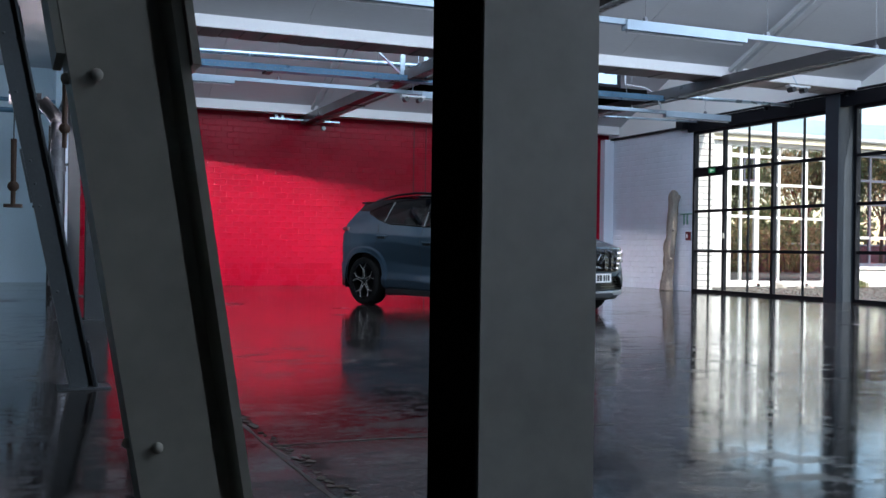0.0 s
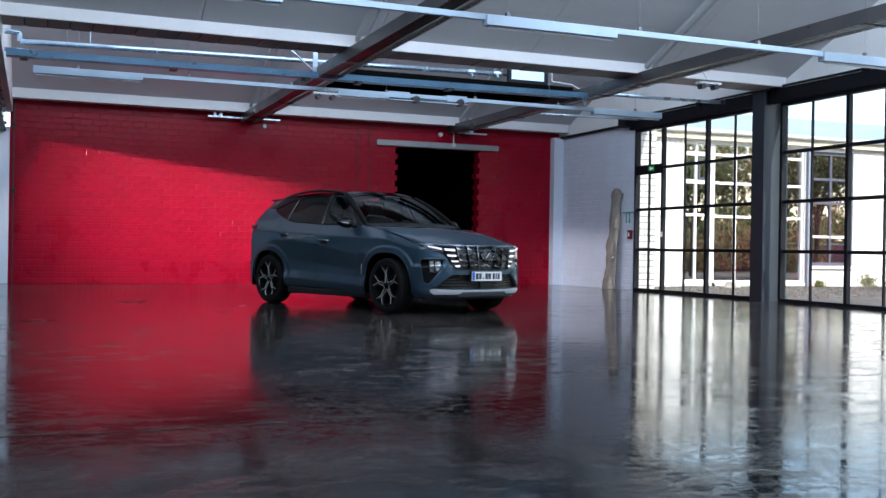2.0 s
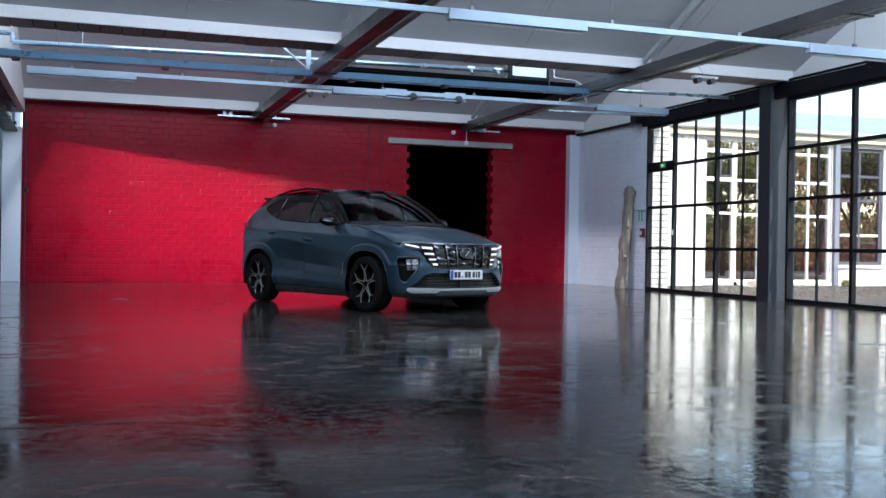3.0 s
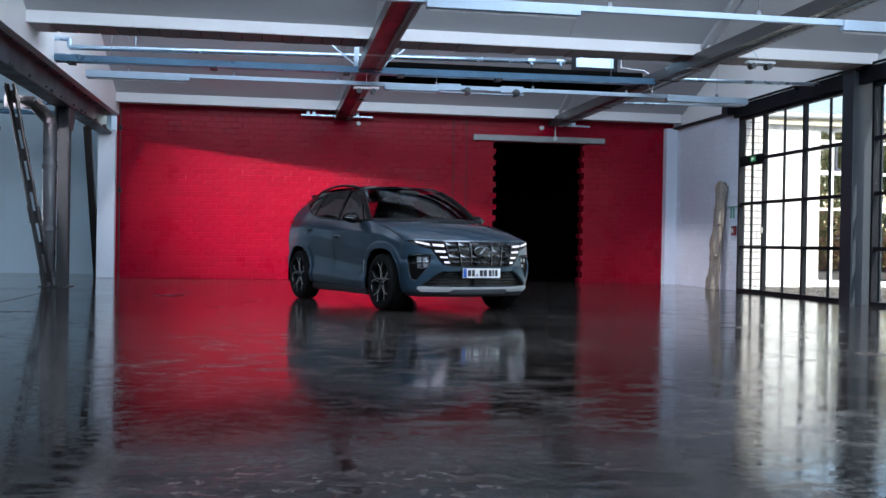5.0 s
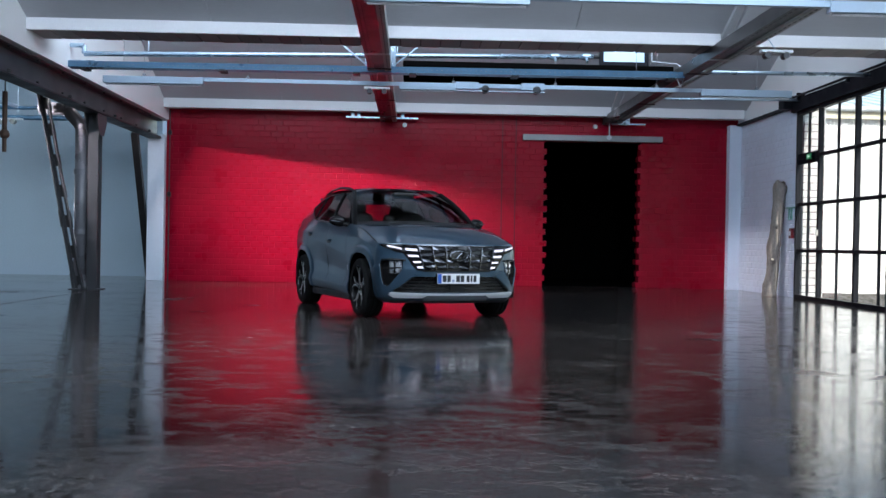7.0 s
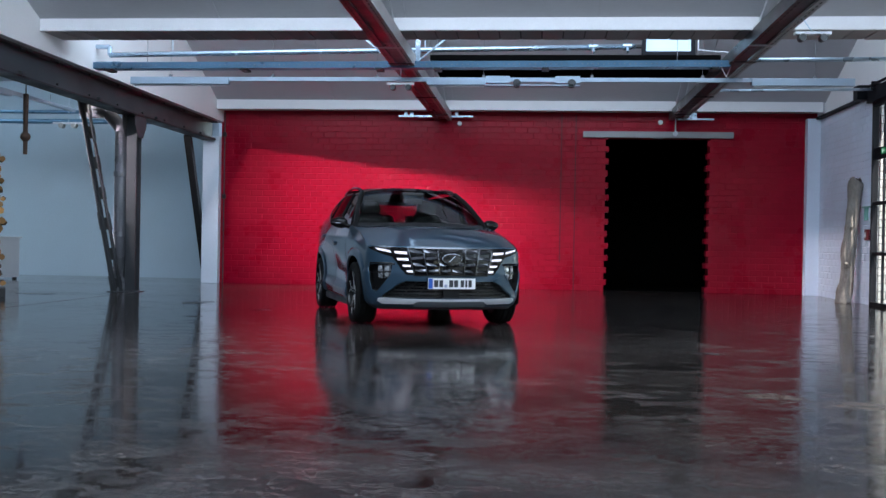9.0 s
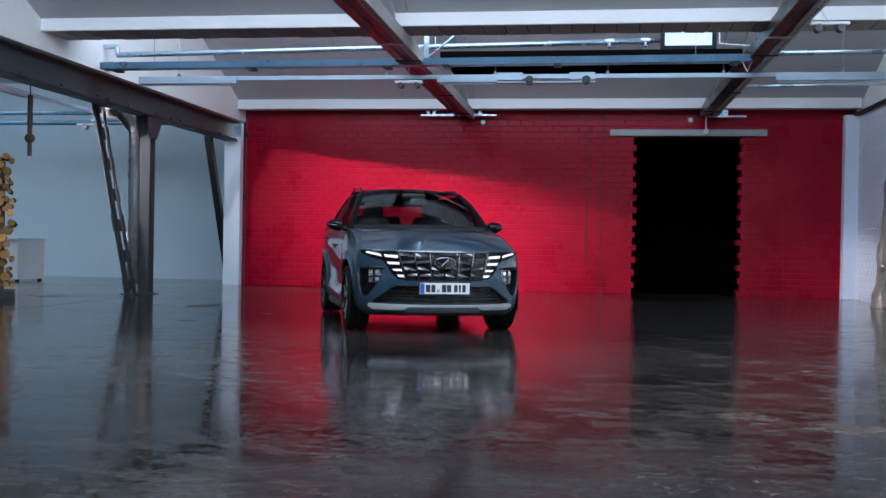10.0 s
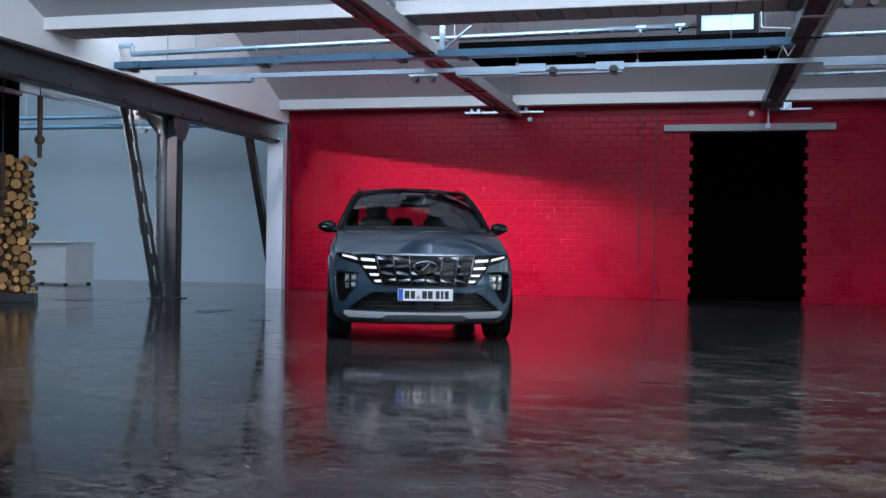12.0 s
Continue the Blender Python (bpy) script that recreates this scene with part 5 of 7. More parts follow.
for b in (front_glass, rear_glass, quarter):
    b.free()

# seams, handles, mouldings, arches, mirrors on each side
for s in (1, -1):
    def skin(x, z, out=0.0):
        return (x, s * (side_y(x, z) + out), z)
    front_seam = [(-0.56 - 0.02 * (1.05 - z), z) for z in np.linspace(1.05, 0.55, 12)] + [(-0.575 - 0.03 * k, 0.53 - 0.05 * k) for k in range(1, 5)]
    mid_seam = [(-1.46 + 0.03 * (z - 0.7), z) for z in np.linspace(1.08, 0.34, 18)]
    rear_seam = [(-2.42 + 0.08 * math.sin((1.13 - z) * 9), z) for z in np.linspace(1.15, 0.82, 9)]
    for line in (front_seam, mid_seam, rear_seam):
        part("door_seam", tube([skin(x, z, -0.001) for x, z in line], 0.0035, 5), BLACK_PLASTIC, body)
    part("door_seam", tube([skin(x, KEY_Z[2](x) + 0.005, -0.001) for x in np.linspace(-2.12, -0.66, 30)], 0.003, 5), BLACK_PLASTIC, body)
    for x, z in ((-1.30, 0.872), (-2.25, 0.962)):
        part("handle_recess", tube([skin(x - 0.075, z - 0.004, -0.012), skin(x, z - 0.006, -0.010), skin(x + 0.075, z - 0.004, -0.012)], 0.026, 10), BLACK_PLASTIC, body)
        part("door_handle", tube([skin(x - 0.105, z + 0.012, 0.002), skin(x - 0.085, z + 0.014, 0.026), skin(x + 0.085, z + 0.010, 0.026), skin(x + 0.105, z + 0.008, 0.002)], 0.012, 8), CAR_PAINT, body)
    part("lower_sill", boxes((-2.20, -0.44, min(s * 0.70, s * 0.868), max(s * 0.70, s * 0.868), 0.165, 0.245), bevel=0.02), BLACK_PLASTIC, body)
    part("mud_flap", boxes((-2.20, -2.06, min(s * 0.62, s * 0.84), max(s * 0.62, s * 0.84), 0.15, 0.26), bevel=0.02), BLACK_PLASTIC, body)
    part("door_accent", tube([skin(-0.525, 0.455, 0.004), skin(-0.51, 0.585, 0.004)], 0.005, 6), SATIN_SILVER, body)
    for a in AXLES:
        pts, ring = [], []
        for k in range(49):
            g = math.radians(-14 + 208 * k / 48)
            c, n = math.cos(g), math.sin(g)
            r = 1 / ((abs(c) / ARCH_A) ** ARCH_N + (abs(n) / ARCH_B) ** ARCH_N) ** (1 / ARCH_N)
            x, z = a + r * c, HUB_Z + r * n
            ring.append((x, z))
            if CORNER_R < x < CORNER_F and z > 0.235:
                pts.append(skin(x, z, -0.004))
        part("wheel_arch", tube(pts, 0.008, 8), CAR_PAINT, body)
        liner = bmesh.new()
        rows = [[liner.verts.new((x, s * y, z)) for x, z in ring] for y in (0.885, 0.50)]
        for i in range(48):
            liner.faces.new((rows[0][i], rows[0][i + 1], rows[1][i + 1], rows[1][i]))
        c = liner.verts.new((a, s * 0.50, HUB_Z))
        for i in range(48):
            liner.faces.new((rows[1][i], rows[1][i + 1], c))
        part("wheel_liner", liner, BLACK, body)
    # mirror: a wedge that narrows to a lifted outer tip
    mir = bmesh.new()
    bmesh.ops.create_uvsphere(mir, u_segments=28, v_segments=18, radius=1.0)
    for v in mir.verts:
        x, y, z = v.co
        sg = lambda q, e: math.copysign(abs(q) ** e, q)
        k = (y + 1) / 2
        v.co = Vector((-0.77 + 0.085 * sg(x, 0.75) * (1 - 0.35 * k) - 0.05 * k, s * (0.835 + 0.20 * k), 1.108 + 0.010 * k + (0.074 - 0.034 * k * k) * sg(z, 0.7)))
    mirror = part("wing_mirror", mir, GLOSS_BLACK, CAR, smooth=True)
    part("mirror_arm", tube([(-0.70, s * 0.79, 1.06), (-0.74, s * 0.87, 1.085)], 0.028, 8), GLOSS_BLACK, mirror)
    part("indicator", tube([(-0.690, s * 0.93, 1.104), (-0.705, s * 0.98, 1.110), (-0.745, s * 1.024, 1.117)], 0.005, 6), SMOKED_CHROME, mirror)

# underbody
part("underbody", boxes((-3.25, 0.62, -0.70, 0.70, 0.19, 0.34), (-2.2, -0.45, -0.78, 0.78, 0.20, 0.5), bevel=0.03), BLACK_PLASTIC, CAR)


# ---- face of the car ----
def nose_skin(g, z):
    y = CORNER_Y(z) * math.sin(g)
    return Vector((nose_x(y, z), y, z))


def nose_point(g, z):
    """Place and outward direction on the nose at a turn g from straight ahead."""
    g = max(-1.555, min(1.555, g))
    across = nose_skin(g + 0.01, z) - nose_skin(g - 0.01, z)
    up = nose_skin(g, z + 0.01) - nose_skin(g, z - 0.01)
    n = across.cross(up).normalized()
    return nose_skin(g, z), n if n.x > 0 or n.y * g > 0 else -n


def nose_at(y, z, out=0.0):
    p, n = nose_point(math.asin(max(-0.9999, min(0.9999, y / CORNER_Y(z)))), z)
    return p + n * out


def patch(corners, out, thick=0.012, nu=14, nv=5):
    """A panel that hugs the nose between four (y, z) corners: low a, low b, high b, high a."""
    a0, a1, b1, b0 = [Vector(c) for c in corners]
    bm = bmesh.new()
    F, B = [], []
    for j in range(nv):
        lo, hi = a0.lerp(b0, j / (nv - 1)), a1.lerp(b1, j / (nv - 1))
        row = [lo.lerp(hi, i / (nu - 1)) for i in range(nu)]
        F.append([bm.verts.new(nose_at(p.x, p.y, out)) for p in row])
        B.append([bm.verts.new(nose_at(p.x, p.y, out - thick)) for p in row])
    for j in range(nv - 1):
        for i in range(nu - 1):
            bm.faces.new((F[j][i], F[j][i + 1], F[j + 1][i + 1], F[j + 1][i]))
            bm.faces.new((B[j][i + 1], B[j][i], B[j + 1][i], B[j + 1][i + 1]))
    edge = [(0, i) for i in range(nu)] + [(j, nu - 1) for j in range(1, nv)] + [(nv - 1, i) for i in range(nu - 2, -1, -1)] + [(j, 0) for j in range(nv - 2, 0, -1)]
    for (j, i), (l, k) in zip(edge, edge[1:] + edge[:1]):
        bm.faces.new((F[l][k], F[j][i], B[j][i], B[l][k]))
    bmesh.ops.recalc_face_normals(bm, faces=bm.faces)
    return bm


def panel(poly, out, thick, step=0.03):
    """A panel of any (y, z) outline that hugs the nose."""
    bm = bmesh.new()
    bm.faces.new([bm.verts.new((0, y, z)) for y, z in poly])
    bmesh.ops.triangulate(bm, faces=bm.faces[:])
    for axis in (1, 2):
        lo, hi = min(p[axis - 1] for p in poly), max(p[axis - 1] for p in poly)
        for k in range(1, int((hi - lo) / step) + 1):
            at, way = [0, 0, 0], [0, 0, 0]
            at[axis], way[axis] = lo + k * step, 1
            bmesh.ops.bisect_plane(bm, geom=bm.verts[:] + bm.edges[:] + bm.faces[:], plane_co=at, plane_no=way)
    got = bmesh.ops.extrude_face_region(bm, geom=bm.faces[:])
    for g in got["geom"]:
        if isinstance(g, bmesh.types.BMVert):
            g.co.x = 1
    for v in bm.verts:
        v.co = nose_at(v.co.y, v.co.z, out - thick * (1 - v.co.x))
    bmesh.ops.recalc_face_normals(bm, faces=bm.faces)
    return bm


def dense(poly, step=0.02):
    """The closed outline with points added along its edges."""
    got = []
    for a, b in zip(poly, poly[1:] + poly[:1]):
        n = max(1, int(math.hypot(b[0] - a[0], b[1] - a[1]) / step))
        got += [(a[0] + (b[0] - a[0]) * k / n, a[1] + (b[1] - a[1]) * k / n) for k in range(n)]
    return got


def recess(poly, depth):
    """Walls and floor of a hollow behind an outline on the nose."""
    bm = panel(poly, -depth, 0.008)
    line = dense(poly)
    a = [bm.verts.new(nose_at(y, z, 0.002)) for y, z in line]
    b = [bm.verts.new(nose_at(y, z, -depth)) for y, z in line]
    for i in range(len(line)):
        j = (i + 1) % len(line)
        bm.faces.new((a[i], a[j], b[j], b[i]))
    return bm


def rim(poly, r, out=0.0):
    line = dense(poly)
    return tube([nose_at(y, z, out) for y, z in line + line[:1]], r, 8)


GRILLE = [(-0.385, 0.556), (0.385, 0.556), (0.400, 0.590), (0.455, 0.800), (0.458, 0.834), (-0.458, 0.834), (-0.455, 0.800), (-0.400, 0.590)]
grille = part("grille", panel(GRILLE, 0.004, 0.016), GLOSS_BLACK, CAR, "dark chrome jewel-pattern grille")


def grille_half(z):
    return 0.385 + (z - 0.556) * 0.27


def wedge(a, b, z0, z1, lean):
    """A facet whose lower edge stands proud of the grille between a and b."""
    bm = bmesh.new()
    tips = []
    swing = math.copysign(0.010, lean)
    for y, dz, out in ((a, lean, 0.018 - swing), ((a + b) / 2, 0.0, 0.018), (b, -lean, 0.018 + swing)):
        tips.append([bm.verts.new(nose_at(y, z1 + dz, 0.004)), bm.verts.new(nose_at(y, z0 + dz, out)), bm.verts.new(nose_at(y, z0 + dz - 0.006, 0.004))])
    for p, q in zip(tips, tips[1:]):
        for i in range(3):
            bm.faces.new((p[i], q[i], q[(i + 1) % 3], p[(i + 1) % 3]))
    bm.faces.new(tips[0])
    bm.faces.new(tips[-1][::-1])
    bmesh.ops.recalc_face_normals(bm, faces=bm.faces)
    return bm


GRILLE_ROWS = ((0.772, 0.822), (0.706, 0.752), (0.640, 0.684), (0.576, 0.618))
for row, (z0, z1) in enumerate(GRILLE_ROWS):
    n = 6
    for k in range(n):
        half = grille_half((z0 + z1) / 2)
        a, b = -half + 2 * half * k / n + 0.010, -half + 2 * half * (k + 1) / n - 0.010
        if abs((a + b) / 2) < 0.11 and row in (0, 1):
            a, b = (a, -0.115) if a + b < 0 else (0.115, b)
        lean = 0.008 * (1 if a + b > 0 else -1) * (1 if row % 2 else -1)
        part("grille_facet", wedge(a, b, z0 + 0.012, z1 - 0.006, lean), DARK_CHROME, grille)
for k in range(7):
    f = -1 + k / 3
    q = [(f * 0.388 - 0.003, 0.558), (f * 0.388 + 0.003, 0.558), (f * 0.452 + 0.004, 0.830), (f * 0.452 - 0.004, 0.830)]
    if k != 3:
        part("grille_rib", patch(q, 0.024, 0.02, 3, 8), SMOKED_CHROME, grille)
part("grille_edge", patch([(-0.46, 0.828), (0.46, 0.828), (0.465, 0.838), (-0.465, 0.838)], 0.012, 0.02, 24, 3), DARK_CHROME, grille)
part("grille_sill", patch([(-0.40, 0.548), (0.40, 0.548), (0.40, 0.558), (-0.40, 0.558)], 0.012, 0.02, 24, 3), SATIN_BLACK, grille)
ring = []
for k in range(33):
    g = 2 * math.pi * k / 32
    ring.append(nose_at(0.105 * math.cos(g), 0.722 + 0.052 * math.sin(g), 0.034))
badge = part("badge", tube(ring, 0.007, 8), SMOKED_CHROME, grille, "plain oval chrome badge")
oval = [(0.098 * math.cos(2 * math.pi * k / 24), 0.722 + 0.046 * math.sin(2 * math.pi * k / 24)) for k in range(24)]
part("badge_plate", panel(oval, 0.028, 0.02, 0.05), GLOSS_BLACK, badge)
part("badge_bar", tube([nose_at(-0.035, 0.690, 0.036), nose_at(0.035, 0.754, 0.036)], 0.009, 8), SMOKED_CHROME, badge)

HEAD = [(0.395, 0.560), (0.470, 0.562), (0.520, 0.615), (0.560, 0.680), (0.610, 0.745), (0.700, 0.768), (0.790, 0.806), (0.822, 0.836), (0.780, 0.845), (0.640, 0.842), (0.466, 0.840), (0.462, 0.800)]
LEDS = ([(0.617, 0.782), (0.750, 0.812), (0.756, 0.830), (0.630, 0.804)], [(0.462, 0.769), (0.580, 0.777), (0.592, 0.800), (0.466, 0.794)], [(0.446, 0.704), (0.552, 0.707), (0.568, 0.730), (0.452, 0.726)],
        [(0.424, 0.640), (0.498, 0.641), (0.514, 0.661), (0.428, 0.661)], [(0.402, 0.581), (0.456, 0.583), (0.470, 0.602), (0.407, 0.604)])
for s in (-1, 1):
    fl = (lambda c: c) if s > 0 else flip
    head = part("headlight", panel(fl(HEAD), 0.006, 0.016), GLOSS_BLACK, CAR, "smoked headlamp with lit white segments")
    for q in LEDS:
        part("daytime_light", patch(fl(q), 0.016, 0.012, 6, 3), LED, head)
    fog = part("headlamp_housing", recess(fl(HOUSING), 0.07), SATIN_BLACK, CAR)
    part("housing_rim", rim(fl(HOUSING), 0.008, -0.003), CAR_PAINT, fog)
    part("housing_brow", tube([nose_at(s * y, z, 0.0) for y, z in ((0.585, 0.668), (0.64, 0.676), (0.70, 0.678), (0.76, 0.677), (0.815, 0.673))], 0.009, 8), GLOSS_BLACK, fog)
    part("lamp_cluster", panel(fl([(0.622, 0.535), (0.700, 0.515), (0.748, 0.520), (0.752, 0.655), (0.628, 0.658)]), -0.022, 0.03), LAMP_LENS, fog)
    part("lamp_divider", patch(fl([(0.620, 0.582), (0.750, 0.578), (0.752, 0.590), (0.620, 0.596)]), -0.012, 0.02, 8, 3), GLOSS_BLACK, fog)
    part("lamp_divider", patch(fl([(0.694, 0.520), (0.704, 0.520), (0.706, 0.655), (0.696, 0.655)]), -0.012, 0.02, 3, 5), GLOSS_BLACK, fog)
    for y, z in ((0.664, 0.622), (0.728, 0.622), (0.668, 0.556)):
        part("projector", rod(bmesh.new(), nose_at(s * y, z, -0.026), nose_at(s * y, z, -0.010), 0.024, 18, 0.019), PROJECTOR, fog)
    part("corner_fin", panel(fl([(0.455, 0.505), (0.475, 0.500), (0.525, 0.478), (0.705, 0.342), (0.745, 0.372), (0.655, 0.490), (0.600, 0.545), (0.560, 0.545)]), 0.012, 0.02), CAR_PAINT, CAR)
intake = part("lower_intake", recess(INTAKE, 0.06), BLACK_PLASTIC, CAR, "black mesh lower air intake")
for z in (0.345, 0.378, 0.411, 0.444, 0.474):
    half = 0.70 - max(0.0, z - 0.335) * 1.33 - 0.02
    for k in range(8):
        a, b = -half + 2 * half * k / 8 + 0.008, -half + 2 * half * (k + 1) / 8 - 0.008
        part("intake_bar", patch([(a, z), (b, z), (b, z + 0.011), (a, z + 0.011)], -0.018, 0.012, 5, 3), GLOSS_BLACK, intake)
part("radar_cover", patch([(-0.085, 0.325), (0.085, 0.325), (0.085, 0.415), (-0.085, 0.415)], 0.004, 0.015, 5, 4), SATIN_BLACK, intake)
for s in (-1, 1):
    fl = (lambda c: c) if s > 0 else flip
    part("parking_sensor", rod(bmesh.new(), nose_at(s * 0.36, 0.474, -0.02), nose_at(s * 0.36, 0.474, 0.004), 0.013, 12), SATIN_BLACK, intake)
    part("skid_plate", panel(fl([(0.0, 0.290), (0.350, 0.290), (0.400, 0.262), (0.690, 0.262), (0.735, 0.292), (0.728, 0.314), (0.690, 0.316), (0.395, 0.308), (0.0, 0.306)]), 0.020, 0.03), SATIN_SILVER, CAR, "satin silver bumper strip")
part("skid_centre", panel([(-0.375, 0.232), (0.375, 0.232), (0.390, 0.256), (0.345, 0.286), (-0.345, 0.286), (-0.390, 0.256)], 0.014, 0.03), mat("grey_skid_paint", (0.16, 0.18, 0.20), 0.4, metal=0.4, vary=0.05, bump=0.0), CAR)
part("front_lip", patch([(-0.70, 0.20), (0.70, 0.20), (0.72, 0.222), (-0.72, 0.222)], 0.008, 0.05, 70, 4), BLACK_PLASTIC, CAR)
plate_x = NOSE(0.47) + 0.02
plate = part("number_plate", boxes((plate_x, plate_x + 0.010, -0.254, 0.254, 0.416, 0.527), bevel=0.003), mat("plate_white", (0.8, 0.8, 0.8), 0.35, vary=0.03, bump=0), CAR, "white plate with a blue end band and dark bars")
part("band", boxes((plate_x + 0.008, plate_x + 0.0115, -0.250, -0.206, 0.420, 0.523)), mat("plate_blue", (0.02, 0.10, 0.45), 0.4, vary=0.05, bump=0), plate)
PLATE_INK = mat("plate_ink", (0.02, 0.022, 0.03), 0.4, vary=0.05, bump=0)
for a, w in ((-0.192, 0.046), (-0.136, 0.040), (-0.030, 0.044), (0.022, 0.044), (0.094, 0.036), (0.143, 0.022), (0.178, 0.036)):
    part("bar", boxes((plate_x + 0.008, plate_x + 0.0115, a, a + w, 0.436, 0.508)), PLATE_INK, plate)
part("seal", rod(bmesh.new(), (plate_x + 0.008, -0.066, 0.448), (plate_x + 0.0115, -0.066, 0.448), 0.016, 14), mat("plate_seal", (0.3, 0.35, 0.5), 0.5, vary=0.2, bump=0), plate)
part("plate_holder", boxes((plate_x - 0.05, plate_x, -0.25, 0.25, 0.412, 0.53)), BLACK_PLASTIC, plate)

# cabin seen through the glass
part("dashboard", boxes((-0.98, -0.52, -0.70, 0.70, 0.80, 1.045), bevel=0.05), CABIN, CAR)
part("floor_tub", boxes((-2.9, -0.6, -0.74, 0.74, 0.5, 0.82)), CABIN, CAR)
part("steering_wheel", tube([(-1.08 - 0.06 * math.sin(2 * math.pi * k / 20), 0.37 + 0.18 * math.cos(2 * math.pi * k / 20), 1.0 + 0.17 * math.sin(2 * math.pi * k / 20)) for k in range(21)], 0.016, 8), CABIN, CAR)


def cushion(x0, x1, y, w, z0, z1, taper):
    """A padded back or headrest with rounded sides, narrowing upwards."""
    bm = bmesh.new()
    bmesh.ops.create_uvsphere(bm, u_segments=24, v_segments=16, radius=1.0)
    for v in bm.verts:
        a, b, c = (math.copysign(abs(q) ** 0.55, q) for q in v.co)
        k = (c + 1) / 2
        v.co = Vector(((x0 + x1) / 2 + a * (x1 - x0) / 2 - 0.12 * k * (z1 - z0), y + b * w * (1 - taper * k), z0 + (z1 - z0) * k))
    return bm


for y in (-0.37, 0.37):
    seat = part("front_seat", cushion(-1.86, -1.66, y, 0.26, 0.75, 1.27, 0.25), CABIN, CAR, smooth=True)
    part("headrest", cushion(-1.87, -1.76, y, 0.135, 1.25, 1.43, 0.2), CABIN, seat, smooth=True)
bench = part("rear_seat", cushion(-2.70, -2.52, 0.0, 0.66, 0.75, 1.16, 0.06), CABIN, CAR, smooth=True)
for y in (-0.40, 0.0, 0.40):
    part("headrest", cushion(-2.70, -2.60, y, 0.13, 1.13, 1.265, 0.2), CABIN, bench, smooth=True)
part("inner_mirror", boxes((-1.05, -1.02, -0.12, 0.12, 1.37, 1.43), bevel=0.01), CABIN, CAR)


# ---- wheels ----
def lathe(outline, seg=64):
    """Outline of (radius, y) turned about the y axis."""
    bm = bmesh.new()
    rings = [[bm.verts.new((r * math.cos(2 * math.pi * k / seg), y, r * math.sin(2 * math.pi * k / seg))) for k in range(seg)] for r, y in outline]
    for a, b in zip(rings, rings[1:]):
        for k in range(seg):
            bm.faces.new((a[k], a[(k + 1) % seg], b[(k + 1) % seg], b[k]))
    bmesh.ops.recalc_face_normals(bm, faces=bm.faces)
    return bm


TYRE = [(0.248, -0.105), (0.258, -0.116), (0.285, -0.120), (0.315, -0.116), (0.331, -0.104)]
for g in (-0.072, -0.028, 0.028, 0.072):
    TYRE += [(0.337, g - 0.012), (0.326, g - 0.008), (0.326, g + 0.008), (0.337, g + 0.012)]
TYRE += [(0.331, 0.104), (0.315, 0.116), (0.285, 0.120), (0.258, 0.116), (0.248, 0.105)]


def wheel(x, s):
    w = part("wheel", lathe([(0.250, 0.10), (0.243, 0.06), (0.233, -0.1), (0.05, -0.1)]), SATIN_BLACK, CAR, "black alloy wheel with silver-edged star spokes")
    w.matrix_local = pose(x, s * 0.787, HUB_Z - 0.001, 0, 0, 0 if s > 0 else 180)
    part("tyre", lathe(TYRE), RUBBER, w, "black road tyre")
    part("rim_lip", lathe([(0.248, 0.104), (0.254, 0.112), (0.246, 0.114), (0.241, 0.098)]), GLOSS_BLACK, w)
    part("brake_disc", lathe([(0.02, 0.0), (0.165, 0.0), (0.165, 0.012), (0.02, 0.012)]), SATIN_BLACK, w)
    part("hub_cap", lathe([(0.001, 0.098), (0.03, 0.098), (0.034, 0.09), (0.05, 0.06)], 24), GLOSS_BLACK, w)
    for k in range(5):
        t = 2 * math.pi * k / 5 + 0.24

        def at(r, off, y):
            g = t + off
            return Vector((r * math.cos(g), y, r * math.sin(g)))
        arm, edge = bmesh.new(), bmesh.new()
        for o in (-1, 1):
            # twin bars from the hub to a knuckle, which forks to the rim
            for p, q, y0, y1 in (((0.040, o * 0.52), (0.168, o * 0.060), 0.084, 0.096), ((0.168, o * 0.060), (0.243, o * 0.27), 0.096, 0.100)):
                bar(arm, at(*p, y0 - 0.018), at(*q, y1 - 0.018), 0.014, 0.03)
                bar(edge, at(*p, y0 + 0.002), at(*q, y1 + 0.002), 0.004, 0.0045)
        sp = part("spoke", arm, SATIN_BLACK, w)
        part("spoke_edge", edge, SPOKE_SILVER, sp, "machined silver spoke edges")


for a in AXLES:
    for s in (-1, 1):
        wheel(a, s)

